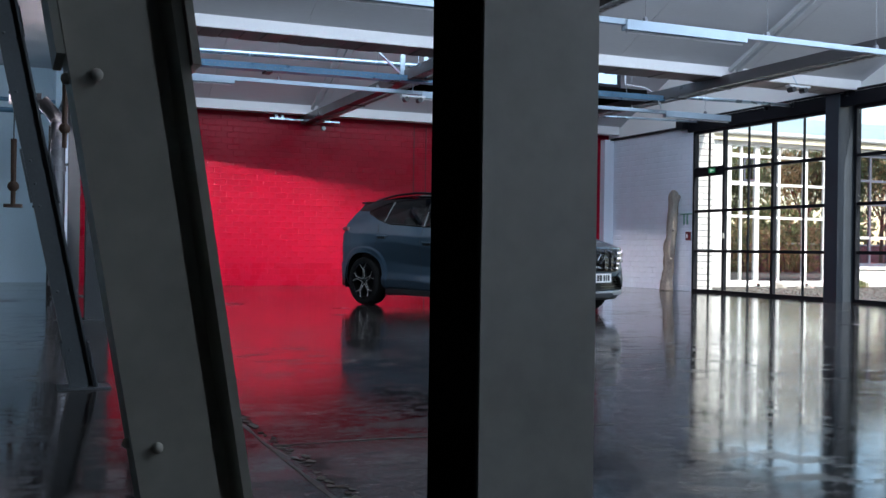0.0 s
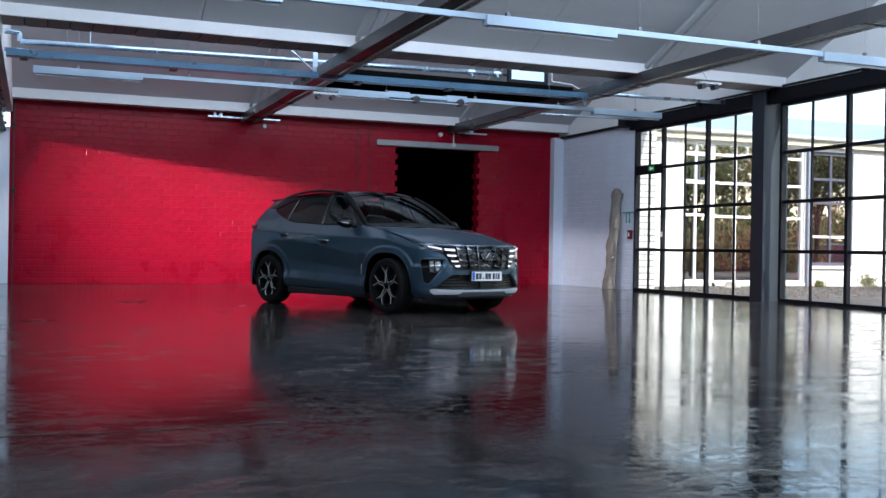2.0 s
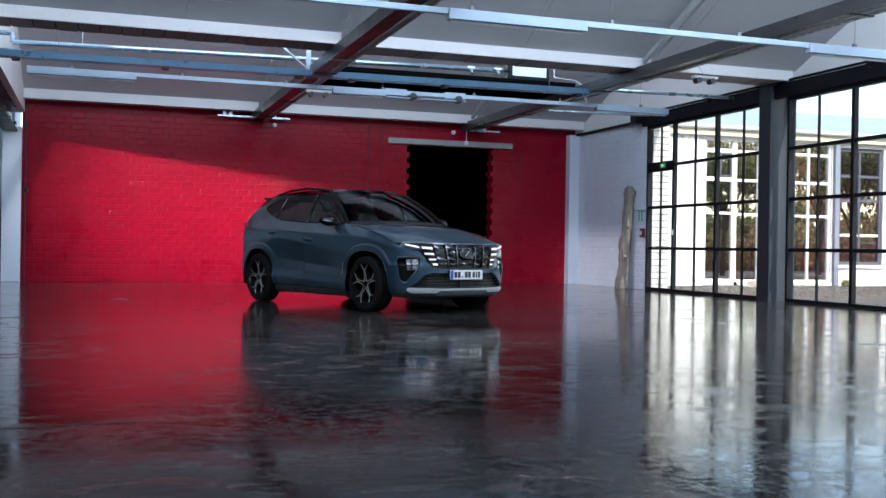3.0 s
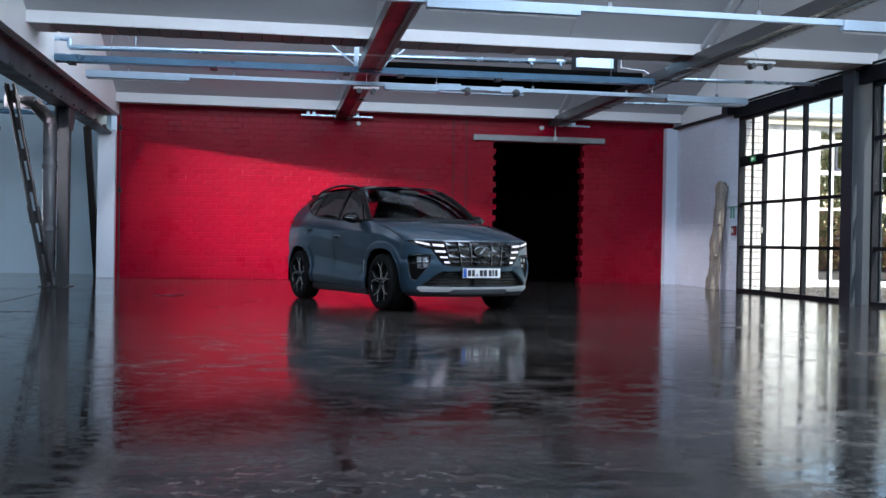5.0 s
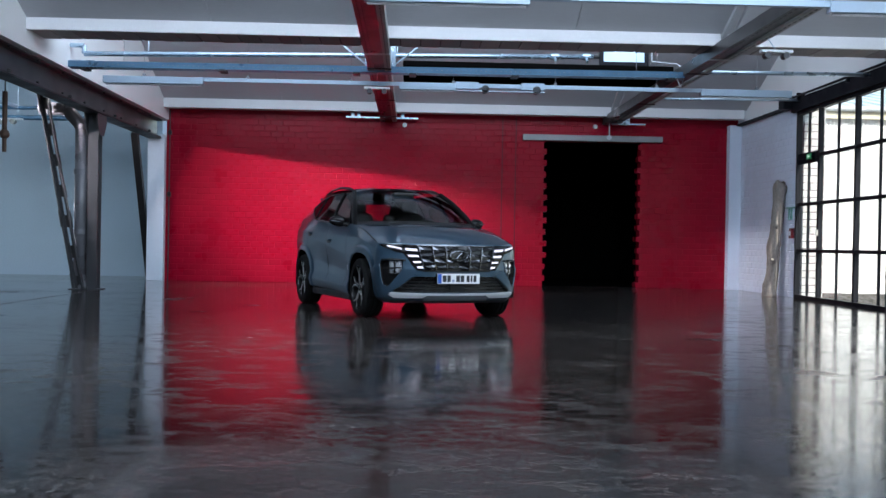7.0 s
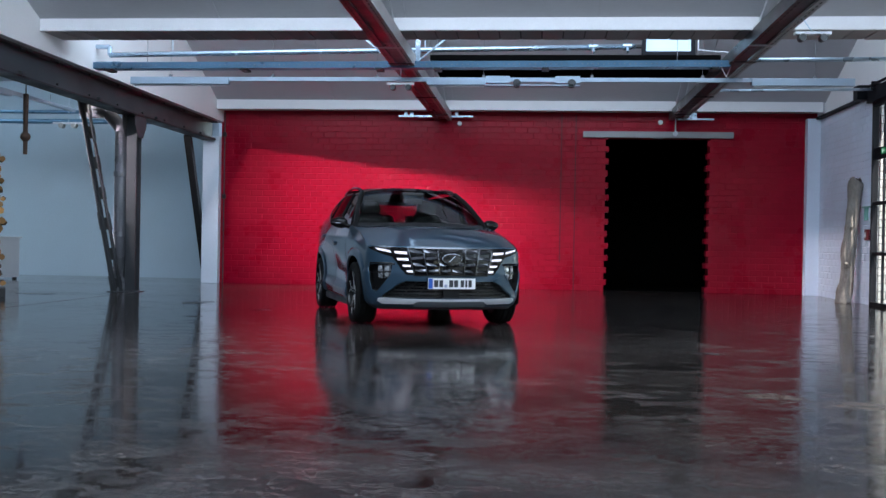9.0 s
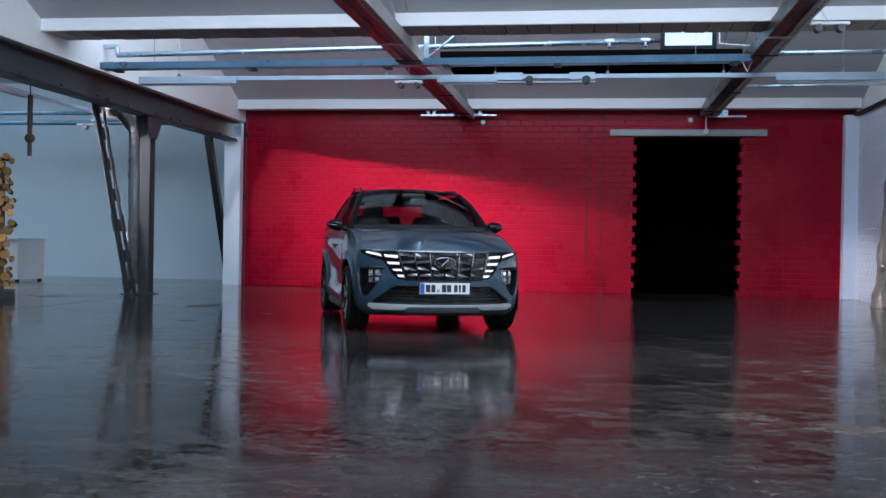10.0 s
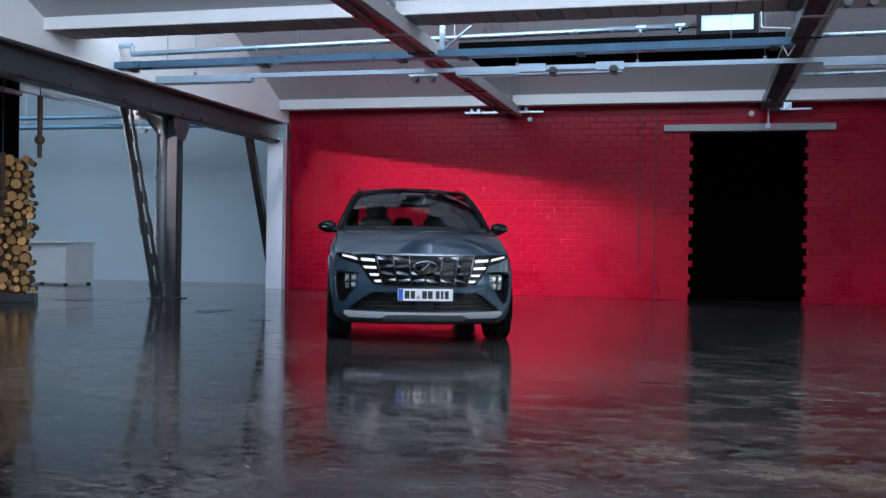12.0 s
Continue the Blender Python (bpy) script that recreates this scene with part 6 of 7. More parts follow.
# ---- things in the hall ----
# weathered tree trunk leaning in the corner
DRIFT = mat("weathered_bark", (0.25, 0.22, 0.195), 0.88, vary=0.45, scale=6, fine=45, bump=1.0, stretch=(1, 1, 0.35))
t = thing("dead_tree", "weathered bare tree trunk leaning against the white wall", "tree trunk", at=(11.69, 17.80, 0))
bm = bmesh.new()
rings = []
rng = random.Random(5)
for k in range(70):
    u = k / 69
    z = 2.06 * u
    cx, cy = 0.15 * u + 0.008 * math.sin(u * 9), 0.010 * math.sin(u * 6 + 1) + 0.006 * math.sin(u * 19)
    r = 0.112 - 0.012 * u + 0.012 * math.sin(u * 17) * (1 - u) + 0.022 * math.exp(-((u - 0.95) / 0.05) ** 2) + 0.02 * math.exp(-((u / 0.05) ** 2))
    ring = []
    for a in range(28):
        g = 2 * math.pi * a / 28
        n3 = noise.noise(Vector((math.cos(g) * 1.6, math.sin(g) * 1.6, z * 3.2)))
        n4 = noise.noise(Vector((math.cos(g) * 4.5, math.sin(g) * 4.5, z * 9.0)))
        q = r * (1 + 0.22 * n3 + 0.22 * n4 + 0.07 * math.sin(3 * g + u * 4))
        ring.append(bm.verts.new((cx + q * math.cos(g), cy + q * math.sin(g), z + (0.05 * math.sin(2 * g) + 0.03 * n4 if k > 67 else 0))))
    rings.append(ring)
for a, b in zip(rings, rings[1:]):
    for i in range(28):
        bm.faces.new((a[i], a[(i + 1) % 28], b[(i + 1) % 28], b[i]))
bm.faces.new(rings[-1])
bm.faces.new(rings[0][::-1])
part("trunk", bm, DRIFT, t, smooth=True)
part("knot", rod(bmesh.new(), (0.02, -0.09, 0.62), (-0.02, -0.17, 0.68), 0.04, 10, 0.025), DRIFT, t)
part("knot", rod(bmesh.new(), (0.07, -0.09, 1.25), (0.05, -0.15, 1.29), 0.03, 10, 0.02), DRIFT, t)

# firewood stacked by a dark stove column in the side bay
WOOD_END = mat("cut_log_face", (0.56, 0.29, 0.105), 0.8, vary=0.35, scale=12, fine=60, bump=0.3, each=0.35)
BARK = mat("log_bark", (0.14, 0.085, 0.05), 0.9, vary=0.4, scale=10, fine=50, bump=0.8, each=0.2)
pile = thing("firewood_stack", "tall stack of split and round firewood logs with pale cut ends", "firewood", at=(-1.28, 14.5, 0), rz=30)
rng = random.Random(11)
logs = []
for v in range(8):
    bm = bmesh.new()
    n = rng.choice((7, 9, 11, 12))
    r = 1.0
    wob = [1 + rng.uniform(-0.16, 0.12) for _ in range(n)]
    a = [bm.verts.new((wob[i] * math.cos(2 * math.pi * i / n), 0.0, wob[i] * math.sin(2 * math.pi * i / n))) for i in range(n)]
    b = [bm.verts.new((wob[i] * math.cos(2 * math.pi * i / n), 7.0, wob[i] * math.sin(2 * math.pi * i / n))) for i in range(n)]
    bm.faces.new(a)
    bm.faces.new(b[::-1])
    for i in range(n):
        bm.faces.new((a[i], b[i], b[(i + 1) % n], a[(i + 1) % n]))
    bmesh.ops.recalc_face_normals(bm, faces=bm.faces)
    me = mesh_of("log", bm, BARK)
    me.materials.append(WOOD_END)
    for p in me.polygons:
        if abs(p.normal.y) > 0.9:
            p.material_index = 1
    logs.append(me)
placed = []
for _ in range(9000):
    r = rng.uniform(0.036, 0.085)
    x, z = rng.uniform(-1.15, 0.0), rng.uniform(0.16, 2.12)
    edge = 0.02 * math.sin(z * 6) + 0.02 * math.sin(z * 13)
    if x + r > edge or x - r < -1.2 or z - r < 0.12:
        continue
    if all((x - a) ** 2 + (z - b) ** 2 > ((r + c) * 0.88) ** 2 for a, b, c in placed):
        placed.append((x, z, r))
for x, z, r in placed[:290]:
    o = new("log", logs[rng.randrange(8)])
    o.parent = pile
    o.location, o.rotation_euler, o.scale = (x, rng.uniform(-0.10, 0.07), z), (rng.uniform(-0.05, 0.05), rng.uniform(0, 6.28), rng.uniform(-0.05, 0.05)), (r, 0.06, r)
part("backing", boxes((-1.2, -0.14, 0.12, 0.40, 0.1, 2.02)), BARK, pile)
part("base", boxes((-1.25, 0.02, -0.05, 0.45, 0.0, 0.12), bevel=0.01), STEEL_DARK, pile)
flue = thing("stove_column", "black steel stove column above the firewood", "stove pipe", at=(-2.25, 14.95, 0))
part("column", boxes((-0.5, 0.15, -0.18, 0.28, 0.0, 4.45), bevel=0.01), BLACK, flue)
part("collar", boxes((-0.53, 0.18, -0.21, 0.31, 3.12, 3.2), bevel=0.01), BLACK_PLASTIC, flue)

# white chest at the back of the side bay
t = thing("white_chest", "plain white chest with a thin overhanging lid", "chest", at=(-4.30, 19.62, 0), rz=-12)
part("body", boxes((-1.45, 0, 0, 0.75, 0.04, 0.84), bevel=0.008), WHITE_METAL, t)
part("lid", boxes((-1.48, 0.04, -0.04, 0.79, 0.84, 0.875), bevel=0.006), WHITE_METAL, t)
for dx, dy in ((-1.4, 0.06), (-0.06, 0.06), (-1.4, 0.68), (-0.06, 0.68)):
    part("foot", boxes((dx - 0.03, dx + 0.03, dy - 0.03, dy + 0.03, 0, 0.04)), BLACK_PLASTIC, t)

# hanging pull weights in the side bay
RUST = mat("rusty_iron", (0.09, 0.055, 0.04), 0.7, metal=0.3, vary=0.35, scale=12, fine=80, bump=0.4)
for x, y, z, n in ((-0.42, 13.42, 2.0, 0), (-1.0, 13.44, 1.26, 1)):
    t = thing("hanging_pull", "rusty iron pull weight hanging on a thin cord", "pull weight", at=(x, y, z), group="hanging pulls")
    part("rod", rod(bmesh.new(), (0, 0, 0.0), (0, 0, 0.82), 0.028, 12, 0.036), RUST, t)
    ball = bmesh.new()
    bmesh.ops.create_uvsphere(ball, u_segments=16, v_segments=10, radius=0.068, matrix=Matrix.Translation((0, 0, 0.24)))
    part("ball", ball, RUST, t, smooth=True)
    if n:
        part("foot_disc", rod(bmesh.new(), (0, 0, -0.02), (0, 0, 0.02), 0.11, 18), RUST, t)
    part("cord", rod(bmesh.new(), (0, 0, 0.82), (0, 0, 4.45 - z), 0.008, 6), BLACK_PLASTIC, t)

# pipes and gear at the back of the side bay
t = thing("side_bay_pipe", "pale pipes running along the side bay", "pipe", kind="structure")
for z, r in ((3.50, 0.04), (3.30, 0.05)):
    part("pipe", rod(bmesh.new(), (-11.9, 20.6, z), (-0.3, 20.6, z), r, 12), TRAY_ZINC, t, smooth=True)
for x in (-9.0, -6.0, -3.0, -1.0):
    part("hanger", rod(bmesh.new(), (x, 20.6, 3.3), (x, 20.6, 4.45), 0.008, 6), ZINC, t)
t = thing("light_trunking", "slim pale light trunking in the side bay", "light run", group="light runs", at=(-2.6, 10.0, 3.35))
part("rail", boxes((-0.03, 0.03, 0, 9.5, 0, 0.06)), LIGHT_RUN, t)
part("luminaire", boxes((-0.06, 0.06, 5.5, 7.0, -0.05, 0.06), bevel=0.006), LIGHT_RUN, t)
for y in (1.0, 4.5, 8.5):
    part("hanger", rod(bmesh.new(), (0, y, 0.05), (0, y, 1.1), 0.005, 6), ZINC, t)
t = thing("ceiling_spotlight", "small twin spotlight bracket hung in the side bay", "spotlight", at=(-3.1, 20.3, 3.18), group="ceiling spotlights")
part("bracket", boxes((-0.32, 0.32, -0.05, 0.05, 0.03, 0.065), bevel=0.005), WHITE_METAL, t)
for dx in (-0.15, 0.12):
    part("lamp_head", rod(bmesh.new(), (dx, -0.05, 0.0), (dx, 0.06, 0.0), 0.055, 14), STEEL_GREY, t)
part("rod", rod(bmesh.new(), (0, 0, 0.06), (0, 0, 1.27), 0.006, 6), ZINC, t)

# floor: dark stains, filled joints
def blot(name, label, cx, cy, rx, ry, material, seed, n=40, lift=0.002):
    rng = random.Random(seed)
    ph = [rng.uniform(0, 6.28) for _ in range(4)]
    bm = bmesh.new()
    vs = []
    for k in range(n):
        g = 2 * math.pi * k / n
        q = 1 + 0.18 * math.sin(2 * g + ph[0]) + 0.12 * math.sin(3 * g + ph[1]) + 0.08 * math.sin(7 * g + ph[2]) + 0.05 * math.sin(11 * g + ph[3])
        vs.append(bm.verts.new((cx + rx * q * math.cos(g), cy + ry * q * math.sin(g), lift)))
    bm.faces.new(vs)
    return tagged(part(name, bm, material), label, "floor stain", group="floor stains", kind="structure")


for i, (cx, cy, rx, ry) in enumerate(((1.80, 14.1, 0.20, 0.30), (2.6, 11.6, 0.10, 0.05), (0.5, 10.6, 0.22, 0.06), (3.0, 12.9, 0.14, 0.05), (-1.2, 15.3, 0.35, 0.15), (7.9, 8.9, 0.16, 0.05))):
    blot("trim_floor_stain", "thin dark stain on the concrete floor", cx, cy, rx, ry, CRACK, 20 + i)
rng = random.Random(3)
for name, pts in (("trim_joint_long", [(-0.02 + 0.003 * math.sin(k * 1.3) + rng.uniform(-0.004, 0.004), 0.2 + k * 0.14) for k in range(117)]), ("trim_joint_cross", [(0.0 + k * 0.1, 3.95 + 0.02 * math.sin(k * 0.5) + rng.uniform(-0.006, 0.006)) for k in range(17)])):
    bm = bmesh.new()
    rows = []
    for k, (x, y) in enumerate(pts):
        w = rng.uniform(0.004, 0.015)
        along_x = name.endswith("cross")
        a, b = ((x, y - w, 0.002), (x, y + w, 0.002)) if along_x else ((x - w, y, 0.002), (x + w, y, 0.002))
        rows.append((bm.verts.new(a), bm.verts.new(b)))
    for (a, b), (c, d) in zip(rows, rows[1:]):
        bm.faces.new((a, b, d, c))
    bmesh.ops.recalc_face_normals(bm, faces=bm.faces)
    tagged(part(name, bm, JOINT_FILL), "rough pale filled joint in the concrete floor", "floor joint", kind="structure")

# broken filler beside the long joint
verts, faces = [], []
for _ in range(110):
    y = rng.uniform(2.2, 5.4)
    x = 0.012 + abs(rng.gauss(0, 0.028)) * (1.0 if 2.6 < y < 4.2 else 0.4)
    a, b, i = rng.uniform(0.006, 0.022), rng.uniform(0.008, 0.04), len(verts)
    ring = [(g, rng.uniform(0.5, 1.2)) for g in (0.0, 1.1, 2.0, 3.1, 4.0, 5.2)]
    verts += [(x + a * q * math.cos(g), y + b * q * math.sin(g), 0.0025 + 0.0005 * rng.random()) for g, q in ring]
    faces.append(tuple(range(i, i + 6)))
me = bpy.data.meshes.new("trim_joint_crumbs")
me.from_pydata(verts, [], faces)
me.materials.append(mat("crumbled_filler", (0.17, 0.145, 0.12), 0.7, vary=0.5, scale=14, bump=0.3, each=0.4))
tagged(new("trim_joint_crumbs", me), "crumbled pale filler beside the floor joint", "floor joint", kind="structure")

# ---- courtyard planting ----
LEAF = mat("autumn_leaf", (0.62, 0.43, 0.24), 0.6, vary=0.4, scale=3, fine=20, bump=0.0, each=0.4)
LEAF_GREEN = mat("green_leaf", (0.20, 0.22, 0.10), 0.6, vary=0.4, scale=3, fine=20, bump=0.0, each=0.4)
for m in (LEAF, LEAF_GREEN):  # thin leaves let half of the light through
    tree_nodes = m.node_tree
    lit, blend = tree_nodes.nodes.new("ShaderNodeBsdfTranslucent"), tree_nodes.nodes.new("ShaderNodeMixShader")
    principled = tree_nodes.nodes["Principled BSDF"]
    tree_nodes.links.new(principled.inputs["Base Color"].links[0].from_socket, lit.inputs[0])
    tree_nodes.links.new(principled.outputs[0], blend.inputs[1])
    tree_nodes.links.new(lit.outputs[0], blend.inputs[2])
    tree_nodes.links.new(blend.outputs[0], tree_nodes.nodes["Material Output"].inputs[0])
TRUNK = mat("tree_bark", (0.12, 0.09, 0.07), 0.9, vary=0.3, scale=8, fine=40, bump=0.6)


def tree(x, y, h, spread, leaf, seed, count):
    rng = random.Random(seed)
    t = thing("tree", "courtyard tree with thin autumn foliage" if leaf is LEAF else "leafy green courtyard tree", "tree", at=(x, y, -0.03), group="courtyard trees")
    bm = rod(bmesh.new(), (0, 0, 0), (0.05, 0.03, h * 0.5), 0.09, 10, 0.06)
    tips = []
    for k in range(11):
        g = k * 2.4
        z0 = h * rng.uniform(0.25, 0.55)
        r = spread * rng.uniform(0.5, 1.0)
        tip = (r * math.cos(g), r * math.sin(g), h * rng.uniform(0.6, 1.0))
        rod(bm, (0.03, 0.02, z0), tip, 0.04, 7, 0.008)
        tips.append(Vector(tip))
        for _ in range(2):
            q = Vector((0.03, 0.02, z0)).lerp(tips[-1], rng.uniform(0.4, 0.8))
            e = q + Vector((rng.uniform(-1, 1), rng.uniform(-1, 1), rng.uniform(0.1, 0.9))) * spread * 0.4
            rod(bm, q, e, 0.016, 6, 0.004)
            tips.append(e)
    part("trunk", bm, TRUNK, t)
    verts, faces = [], []
    for _ in range(count):
        c = rng.choice(tips) + Vector((rng.gauss(0, 1), rng.gauss(0, 1), rng.gauss(0, 1))) * spread * 0.2
        m = Euler((rng.uniform(0, 6), rng.uniform(0, 6), rng.uniform(0, 6))).to_matrix()
        s = rng.uniform(0.05, 0.11)
        i = len(verts)
        verts += [tuple(c + m @ Vector(q) * s) for q in ((-1, 0, 0), (0, -0.45, 0.1), (1, 0, 0), (0, 0.45, 0.1))]
        faces.append((i, i + 1, i + 2, i + 3))
    me = bpy.data.meshes.new("crown")
    me.from_pydata(verts, [], faces)
    me.materials.append(leaf)
    crown = new("crown", me)
    crown.parent = t


tree(21.5, 12.0, 5.0, 1.9, LEAF_GREEN, 1, 5200)
tree(24.0, 8.0, 5.8, 2.2, LEAF, 2, 5200)
tree(27.5, 9.5, 6.2, 2.4, LEAF, 4, 5200)
tree(26.0, 13.0, 5.2, 2.0, LEAF_GREEN, 6, 5200)
tree(31.0, 10.0, 6.6, 2.6, LEAF, 7, 5200)
# loose hedge in front of the garden wall
rng = random.Random(41)
for leaf, words, count, n in ((LEAF, "loose autumn-coloured hedge before the garden wall", 5200, 0), (LEAF_GREEN, "loose green hedge before the garden wall", 2600, 1)):
    t = thing("hedge", words, "hedge", at=(19.0, 3.6 + 0.5 * n, -0.03), group="garden hedges")
    verts, faces = [], []
    for _ in range(count):
        x = rng.uniform(0, 16)
        top = 1.9 + 0.5 * math.sin(x * 1.3) + 0.4 * math.sin(x * 3.1 + 1)
        c = Vector((x, rng.gauss(0, 0.35), top * rng.random() ** 0.8))
        m = Euler((rng.uniform(0, 6), rng.uniform(0, 6), rng.uniform(0, 6))).to_matrix()
        i = len(verts)
        verts += [tuple(c + m @ Vector(q) * rng.uniform(0.07, 0.13)) for q in ((-1, 0, 0), (0, -0.45, 0.1), (1, 0, 0), (0, 0.45, 0.1))]
        faces.append((i, i + 1, i + 2, i + 3))
    me = bpy.data.meshes.new("leaves")
    me.from_pydata(verts, [], faces)
    me.materials.append(leaf)
    o = new("leaves", me)
    o.parent = t
    bm = bmesh.new()
    for k in range(16):
        rod(bm, (k + 0.4, 0, 0), (k + rng.uniform(0.0, 0.8), rng.uniform(-0.2, 0.2), 1.5), 0.03, 6, 0.01)
    part("stems", bm, TRUNK, t)
# dense leaf backdrop beyond the garden, unseen, covers bright horizon in the panes
verts, faces = [], []
rng = random.Random(77)
for _ in range(9000):
    x = rng.uniform(14, 46)
    top = 3.2 + 0.6 * math.sin(x * 0.7) + 0.4 * math.sin(x * 1.9 + 1)
    c = Vector((x, -6 + rng.gauss(0, 1.2), top * rng.random()))
    m = Euler((rng.uniform(0, 6), rng.uniform(0, 6), rng.uniform(0, 6))).to_matrix()
    i = len(verts)
    verts += [tuple(c + m @ Vector(q) * rng.uniform(0.16, 0.30)) for q in ((-1, 0, 0), (0, -0.6, 0.1), (1, 0, 0), (0, 0.6, 0.1))]
    faces.append((i, i + 1, i + 2, i + 3))
me = bpy.data.meshes.new("far_woods")
me.from_pydata(verts, [], faces)
me.materials.append(LEAF_GREEN)
tagged(new("far_woods", me), "dense dull green leaf backdrop, unseen beyond the courtyard garden", "woods", kind="stuff")
# loose pebbles on the gravel outside the windows
verts, faces = [], []
for _ in range(2600):
    x, y = rng.uniform(12.4, 21.5), rng.uniform(14.5, 20.0)
    a, b, h, g, i = rng.uniform(0.015, 0.05), rng.uniform(0.012, 0.04), rng.uniform(0.010, 0.03), rng.uniform(0, 3.1), len(verts)
    for k in range(5):
        u = g + k * 1.2566
        verts.append((x + a * math.cos(u), y + b * math.sin(u), -0.031))
    verts.append((x + rng.uniform(-0.006, 0.006), y, -0.03 + h))
    faces += [(i + k, i + (k + 1) % 5, i + 5) for k in range(5)]
me = bpy.data.meshes.new("pebbles")
me.from_pydata(verts, [], faces)
me.materials.append(mat("gravel_pebble", (0.20, 0.18, 0.16), 0.9, vary=0.3, scale=5, bump=0.2, each=0.6))
tagged(new("pebbles", me), "loose grey and brown pebbles on the courtyard ground", "pebbles", kind="stuff")
for x, y, s in ((20.65, 19.75, 0.20), (21.4, 19.6, 0.16), (19.0, 19.7, 0.10)):
    rng = random.Random(int(x * 10))
    t = thing("shrub", "small dry green shrub in the gravel", "shrub", at=(x, y, -0.03), group="shrubs")
    verts, faces = [], []
    for _ in range(420):
        c = Vector((rng.gauss(0, 0.6), rng.gauss(0, 0.6), abs(rng.gauss(0.7, 0.5)))) * s
        m = Euler((rng.uniform(0, 6), rng.uniform(0, 6), rng.uniform(0, 6))).to_matrix()
        i = len(verts)
        verts += [tuple(c + m @ Vector(q) * 0.035) for q in ((-1, 0, 0), (0, -0.4, 0), (1, 0, 0), (0, 0.4, 0))]
        faces.append((i, i + 1, i + 2, i + 3))
    me = bpy.data.meshes.new("leaves")
    me.from_pydata(verts, [], faces)
    me.materials.append(LEAF_GREEN)
    o = new("leaves", me)
    o.parent = t
    part("stem", rod(bmesh.new(), (0, 0, 0), (0.02, 0, s * 1.2), 0.012, 6), TRUNK, t)

# ---- brickwork ----
COURSE, LENGTH, JOINT = 0.120, 0.25, 0.008


def brick_mesh(w, h, d, wobble, seed):
    """A painted brick, x along the wall, front at -y, with softened front edges."""
    rng = random.Random(seed)
    bm = bmesh.new()
    e = 0.009
    j = lambda: rng.uniform(-wobble, wobble)
    back = [bm.verts.new(p) for p in ((0, 0.004, 0), (w, 0.004, 0), (w, 0.004, h), (0, 0.004, h))]
    mid = [bm.verts.new((p[0] + j(), -d + e * 0.6, p[1] + j())) for p in ((0, 0), (w, 0), (w, h), (0, h))]
    top = [bm.verts.new((p[0], -d + j() * 0.8, p[1])) for p in ((e, e), (w - e, e), (w - e, h - e), (e, h - e))]
    bm.faces.new(top)
    for a, b in ((back, mid), (mid, top)):
        for i in range(4):
            bm.faces.new((a[i], a[(i + 1) % 4], b[(i + 1) % 4], b[i]))
    bmesh.ops.recalc_face_normals(bm, faces=bm.faces)
    if top[0].link_faces[0].normal.y > 0:
        bmesh.ops.reverse_faces(bm, faces=bm.faces)
    return bm


def soup(rows, material, name, d, seed):
    """Many bricks of (x, z, w) in one mesh, for a wall seen from -y."""
    rng = random.Random(seed)
    verts, faces = [], []
    h, e = COURSE - JOINT, 0.009
    for x, z, w in rows:
        i = len(verts)
        dd = d + rng.uniform(-0.0025, 0.0025)
        tilt = rng.uniform(-0.0016, 0.0016)
        verts += [(x, 0.004, z), (x + w, 0.004, z), (x + w, 0.004, z + h), (x, 0.004, z + h)]
        verts += [(x, -dd + e * 0.6, z), (x + w, -dd + e * 0.6, z), (x + w, -dd + e * 0.6, z + h), (x, -dd + e * 0.6, z + h)]
        verts += [(x + e, -dd + tilt, z + e), (x + w - e, -dd - tilt, z + e), (x + w - e, -dd - tilt, z + h - e), (x + e, -dd + tilt, z + h - e)]
        faces.append((i + 8, i + 9, i + 10, i + 11))
        for a in (0, 4):
            for k in range(4):
                faces.append((i + a + k, i + a + (k + 1) % 4, i + a + 4 + (k + 1) % 4, i + a + 4 + k))
    me = bpy.data.meshes.new(name)
    me.from_pydata(verts, [], faces)
    me.materials.append(material)
    o = new(name, me)
    o["kind"] = "stuff"
    return o


def wall_cells(x0, x1, z1, hole=None):
    k = 0
    while (k + 1) * COURSE <= z1 + 0.02:
        z = k * COURSE
        x = x0 - (LENGTH / 2 if k % 2 else 0)
        while x < x1:
            a, b = max(x, x0), min(x + LENGTH, x1) - JOINT
            spans = [(a, b)]
            if hole and z < hole[2] - 0.02:
                ha, hb = hole[0] + (0.05 if k % 2 else -0.05), hole[1] + (0.05 if k % 2 else -0.05)
                spans = [(a, min(b, ha)), (max(a, hb), b)]
            for a, b in spans:
                if b - a > 0.03:
                    yield a, z, b - a, k
            x += LENGTH
        k += 1


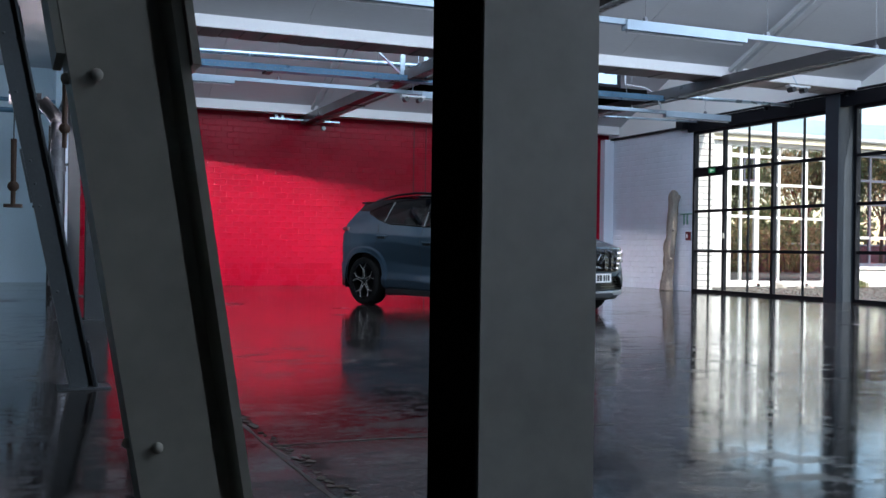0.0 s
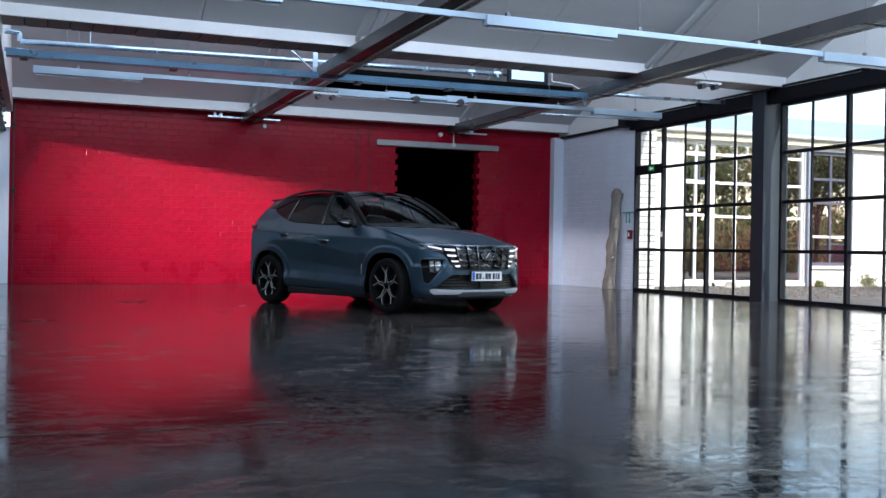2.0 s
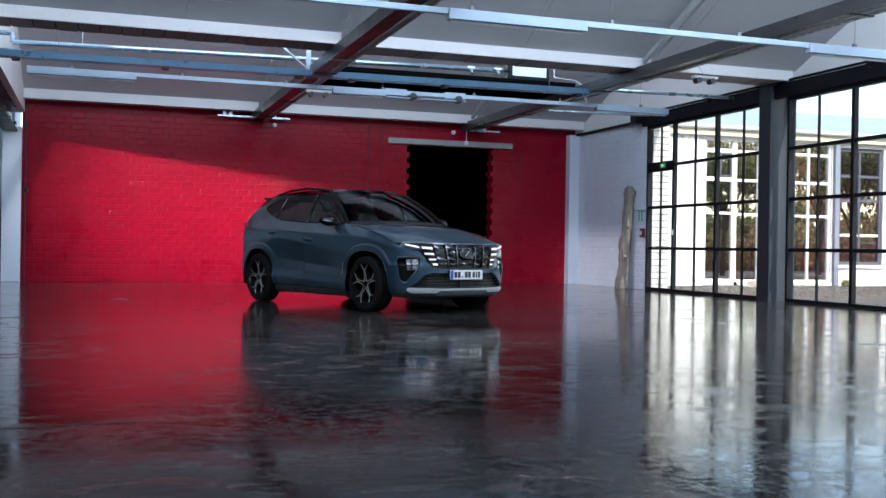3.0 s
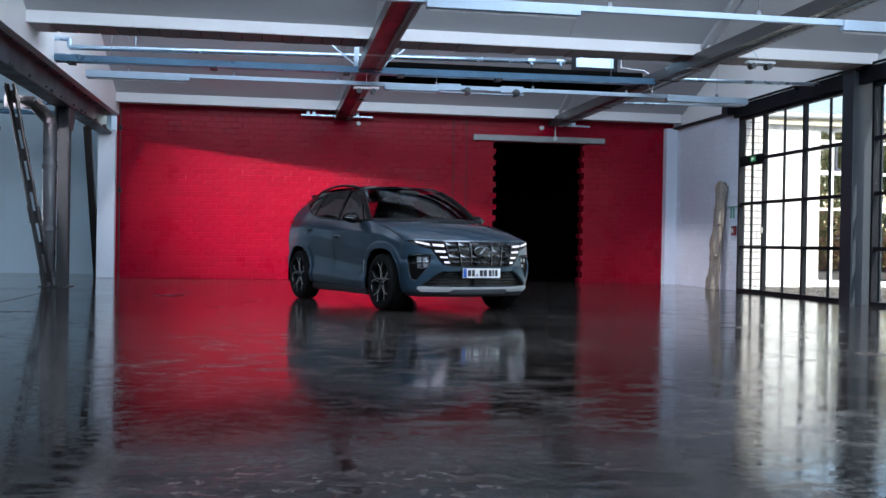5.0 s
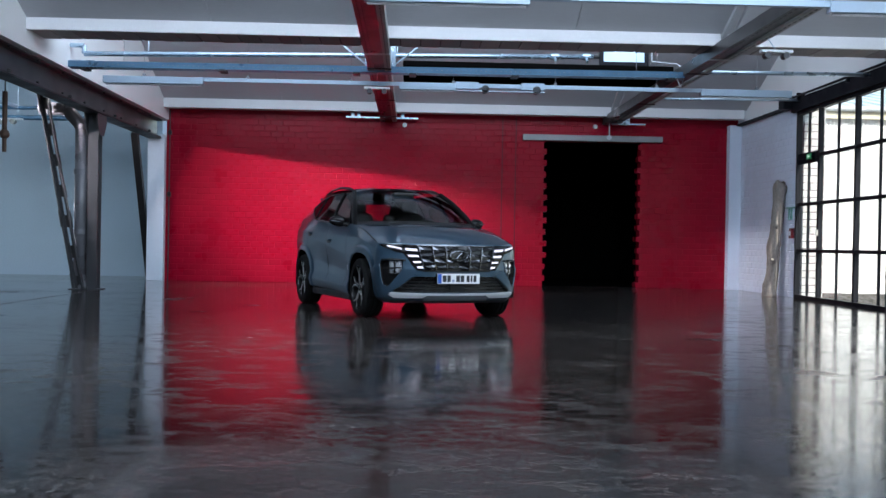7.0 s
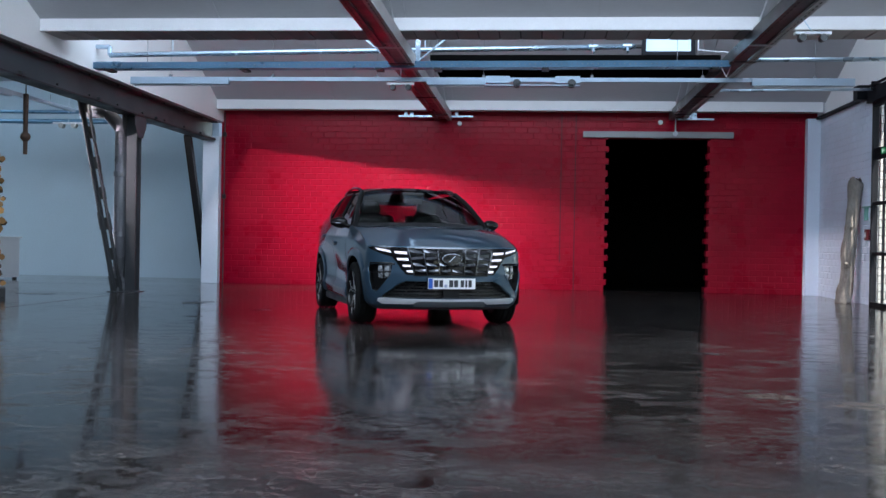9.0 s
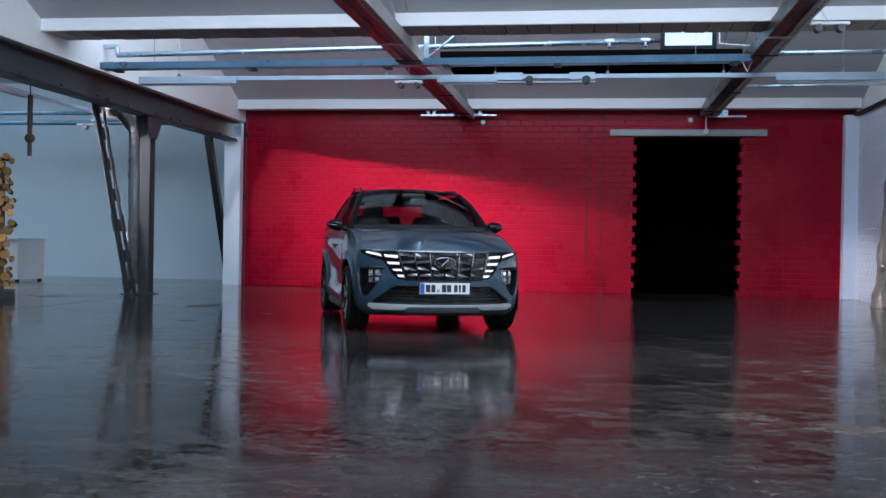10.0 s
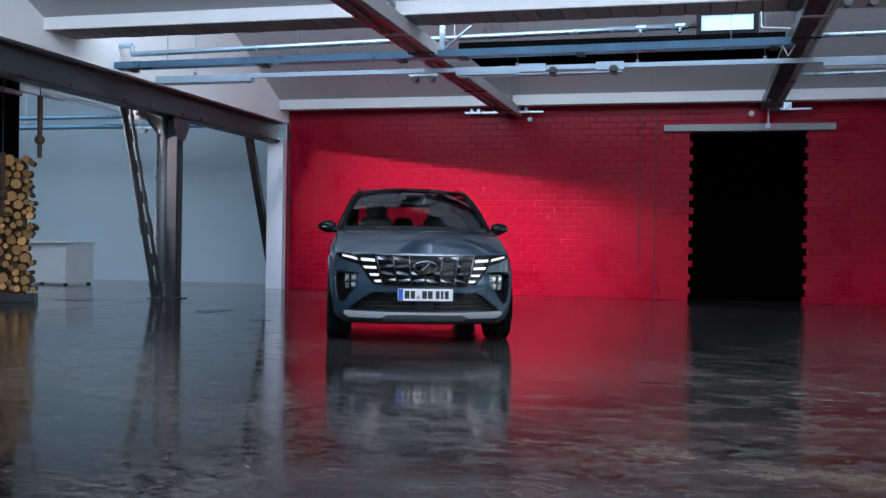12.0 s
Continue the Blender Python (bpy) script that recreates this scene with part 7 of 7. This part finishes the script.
meshes = [mesh_of("brick", brick_mesh(LENGTH - JOINT, COURSE - JOINT, 0.005, 0.0019, s), RED) for s in range(8)]
rest = []
rng = random.Random(9)
singles = 0
for x, z, w, k in wall_cells(0.07, 11.70, 3.52, (OPEN_X0, OPEN_X1, OPEN_Z)):
    if 1.1 < x < 5.2 and 0.4 < z < 2.62 and w > LENGTH - JOINT - 0.001 and singles < 300:
        o = new("brick", meshes[rng.randrange(8)])
        o.parent = wall_red
        o.location = (x, WALL_Y + rng.uniform(-0.0012, 0.0012), z)
        singles += 1
    else:
        rest.append((x, z, w))
o = soup(rest, RED, "brickwork", 0.005, 4)
o.location = (0, WALL_Y, 0)
o.parent = wall_red
# broken brick ends that tooth into the opening
for k in range(24):
    z = k * COURSE
    for side, x in ((-1, OPEN_X0), (1, OPEN_X1)):
        if (k % 2 == 1) == (side < 0):
            reach = rng.uniform(0.035, 0.085)
            bm = boxes((min(x, x - side * reach), max(x, x - side * reach), WALL_Y + 0.004, WALL_Y + 0.28, z + 0.004, z + COURSE - 0.008), bevel=0.012)
            part("brick", bm, RED, wall_red)
# movement joints in the red wall
DARK_RED = mat("dark_red_joint", (0.10, 0.001, 0.006), 0.6, vary=0.2, bump=0.1)
for x, z0 in ((6.99, 0.55), (7.27, 0.0)):
    part("movement_joint", boxes((x - 0.011, x + 0.011, WALL_Y - 0.016, WALL_Y - 0.004, z0, 3.5)), DARK_RED, wall_red)
# white brick side wall, seen from -x
rows = [(a, z, w) for a, z, w, k in wall_cells(0.02, 3.0, 3.38)]
o = soup(rows, WHITE_BRICK, "brickwork", 0.0022, 6)
o.matrix_world = pose(WIN_X + 0.018, 20.33, 0, 0, 0, -90)
o.parent = wall_east
part("conduit", rod(bmesh.new(), (0.13, WALL_Y - 0.02, 0.0), (0.13, WALL_Y - 0.02, 3.5), 0.012, 8), STEEL_DARK, wall_red)
for z in (1.73, 3.0):
    part("socket_box", boxes((0.10, 0.17, WALL_Y - 0.06, WALL_Y - 0.009, z, z + 0.09), bevel=0.006), BLACK_PLASTIC, wall_red)
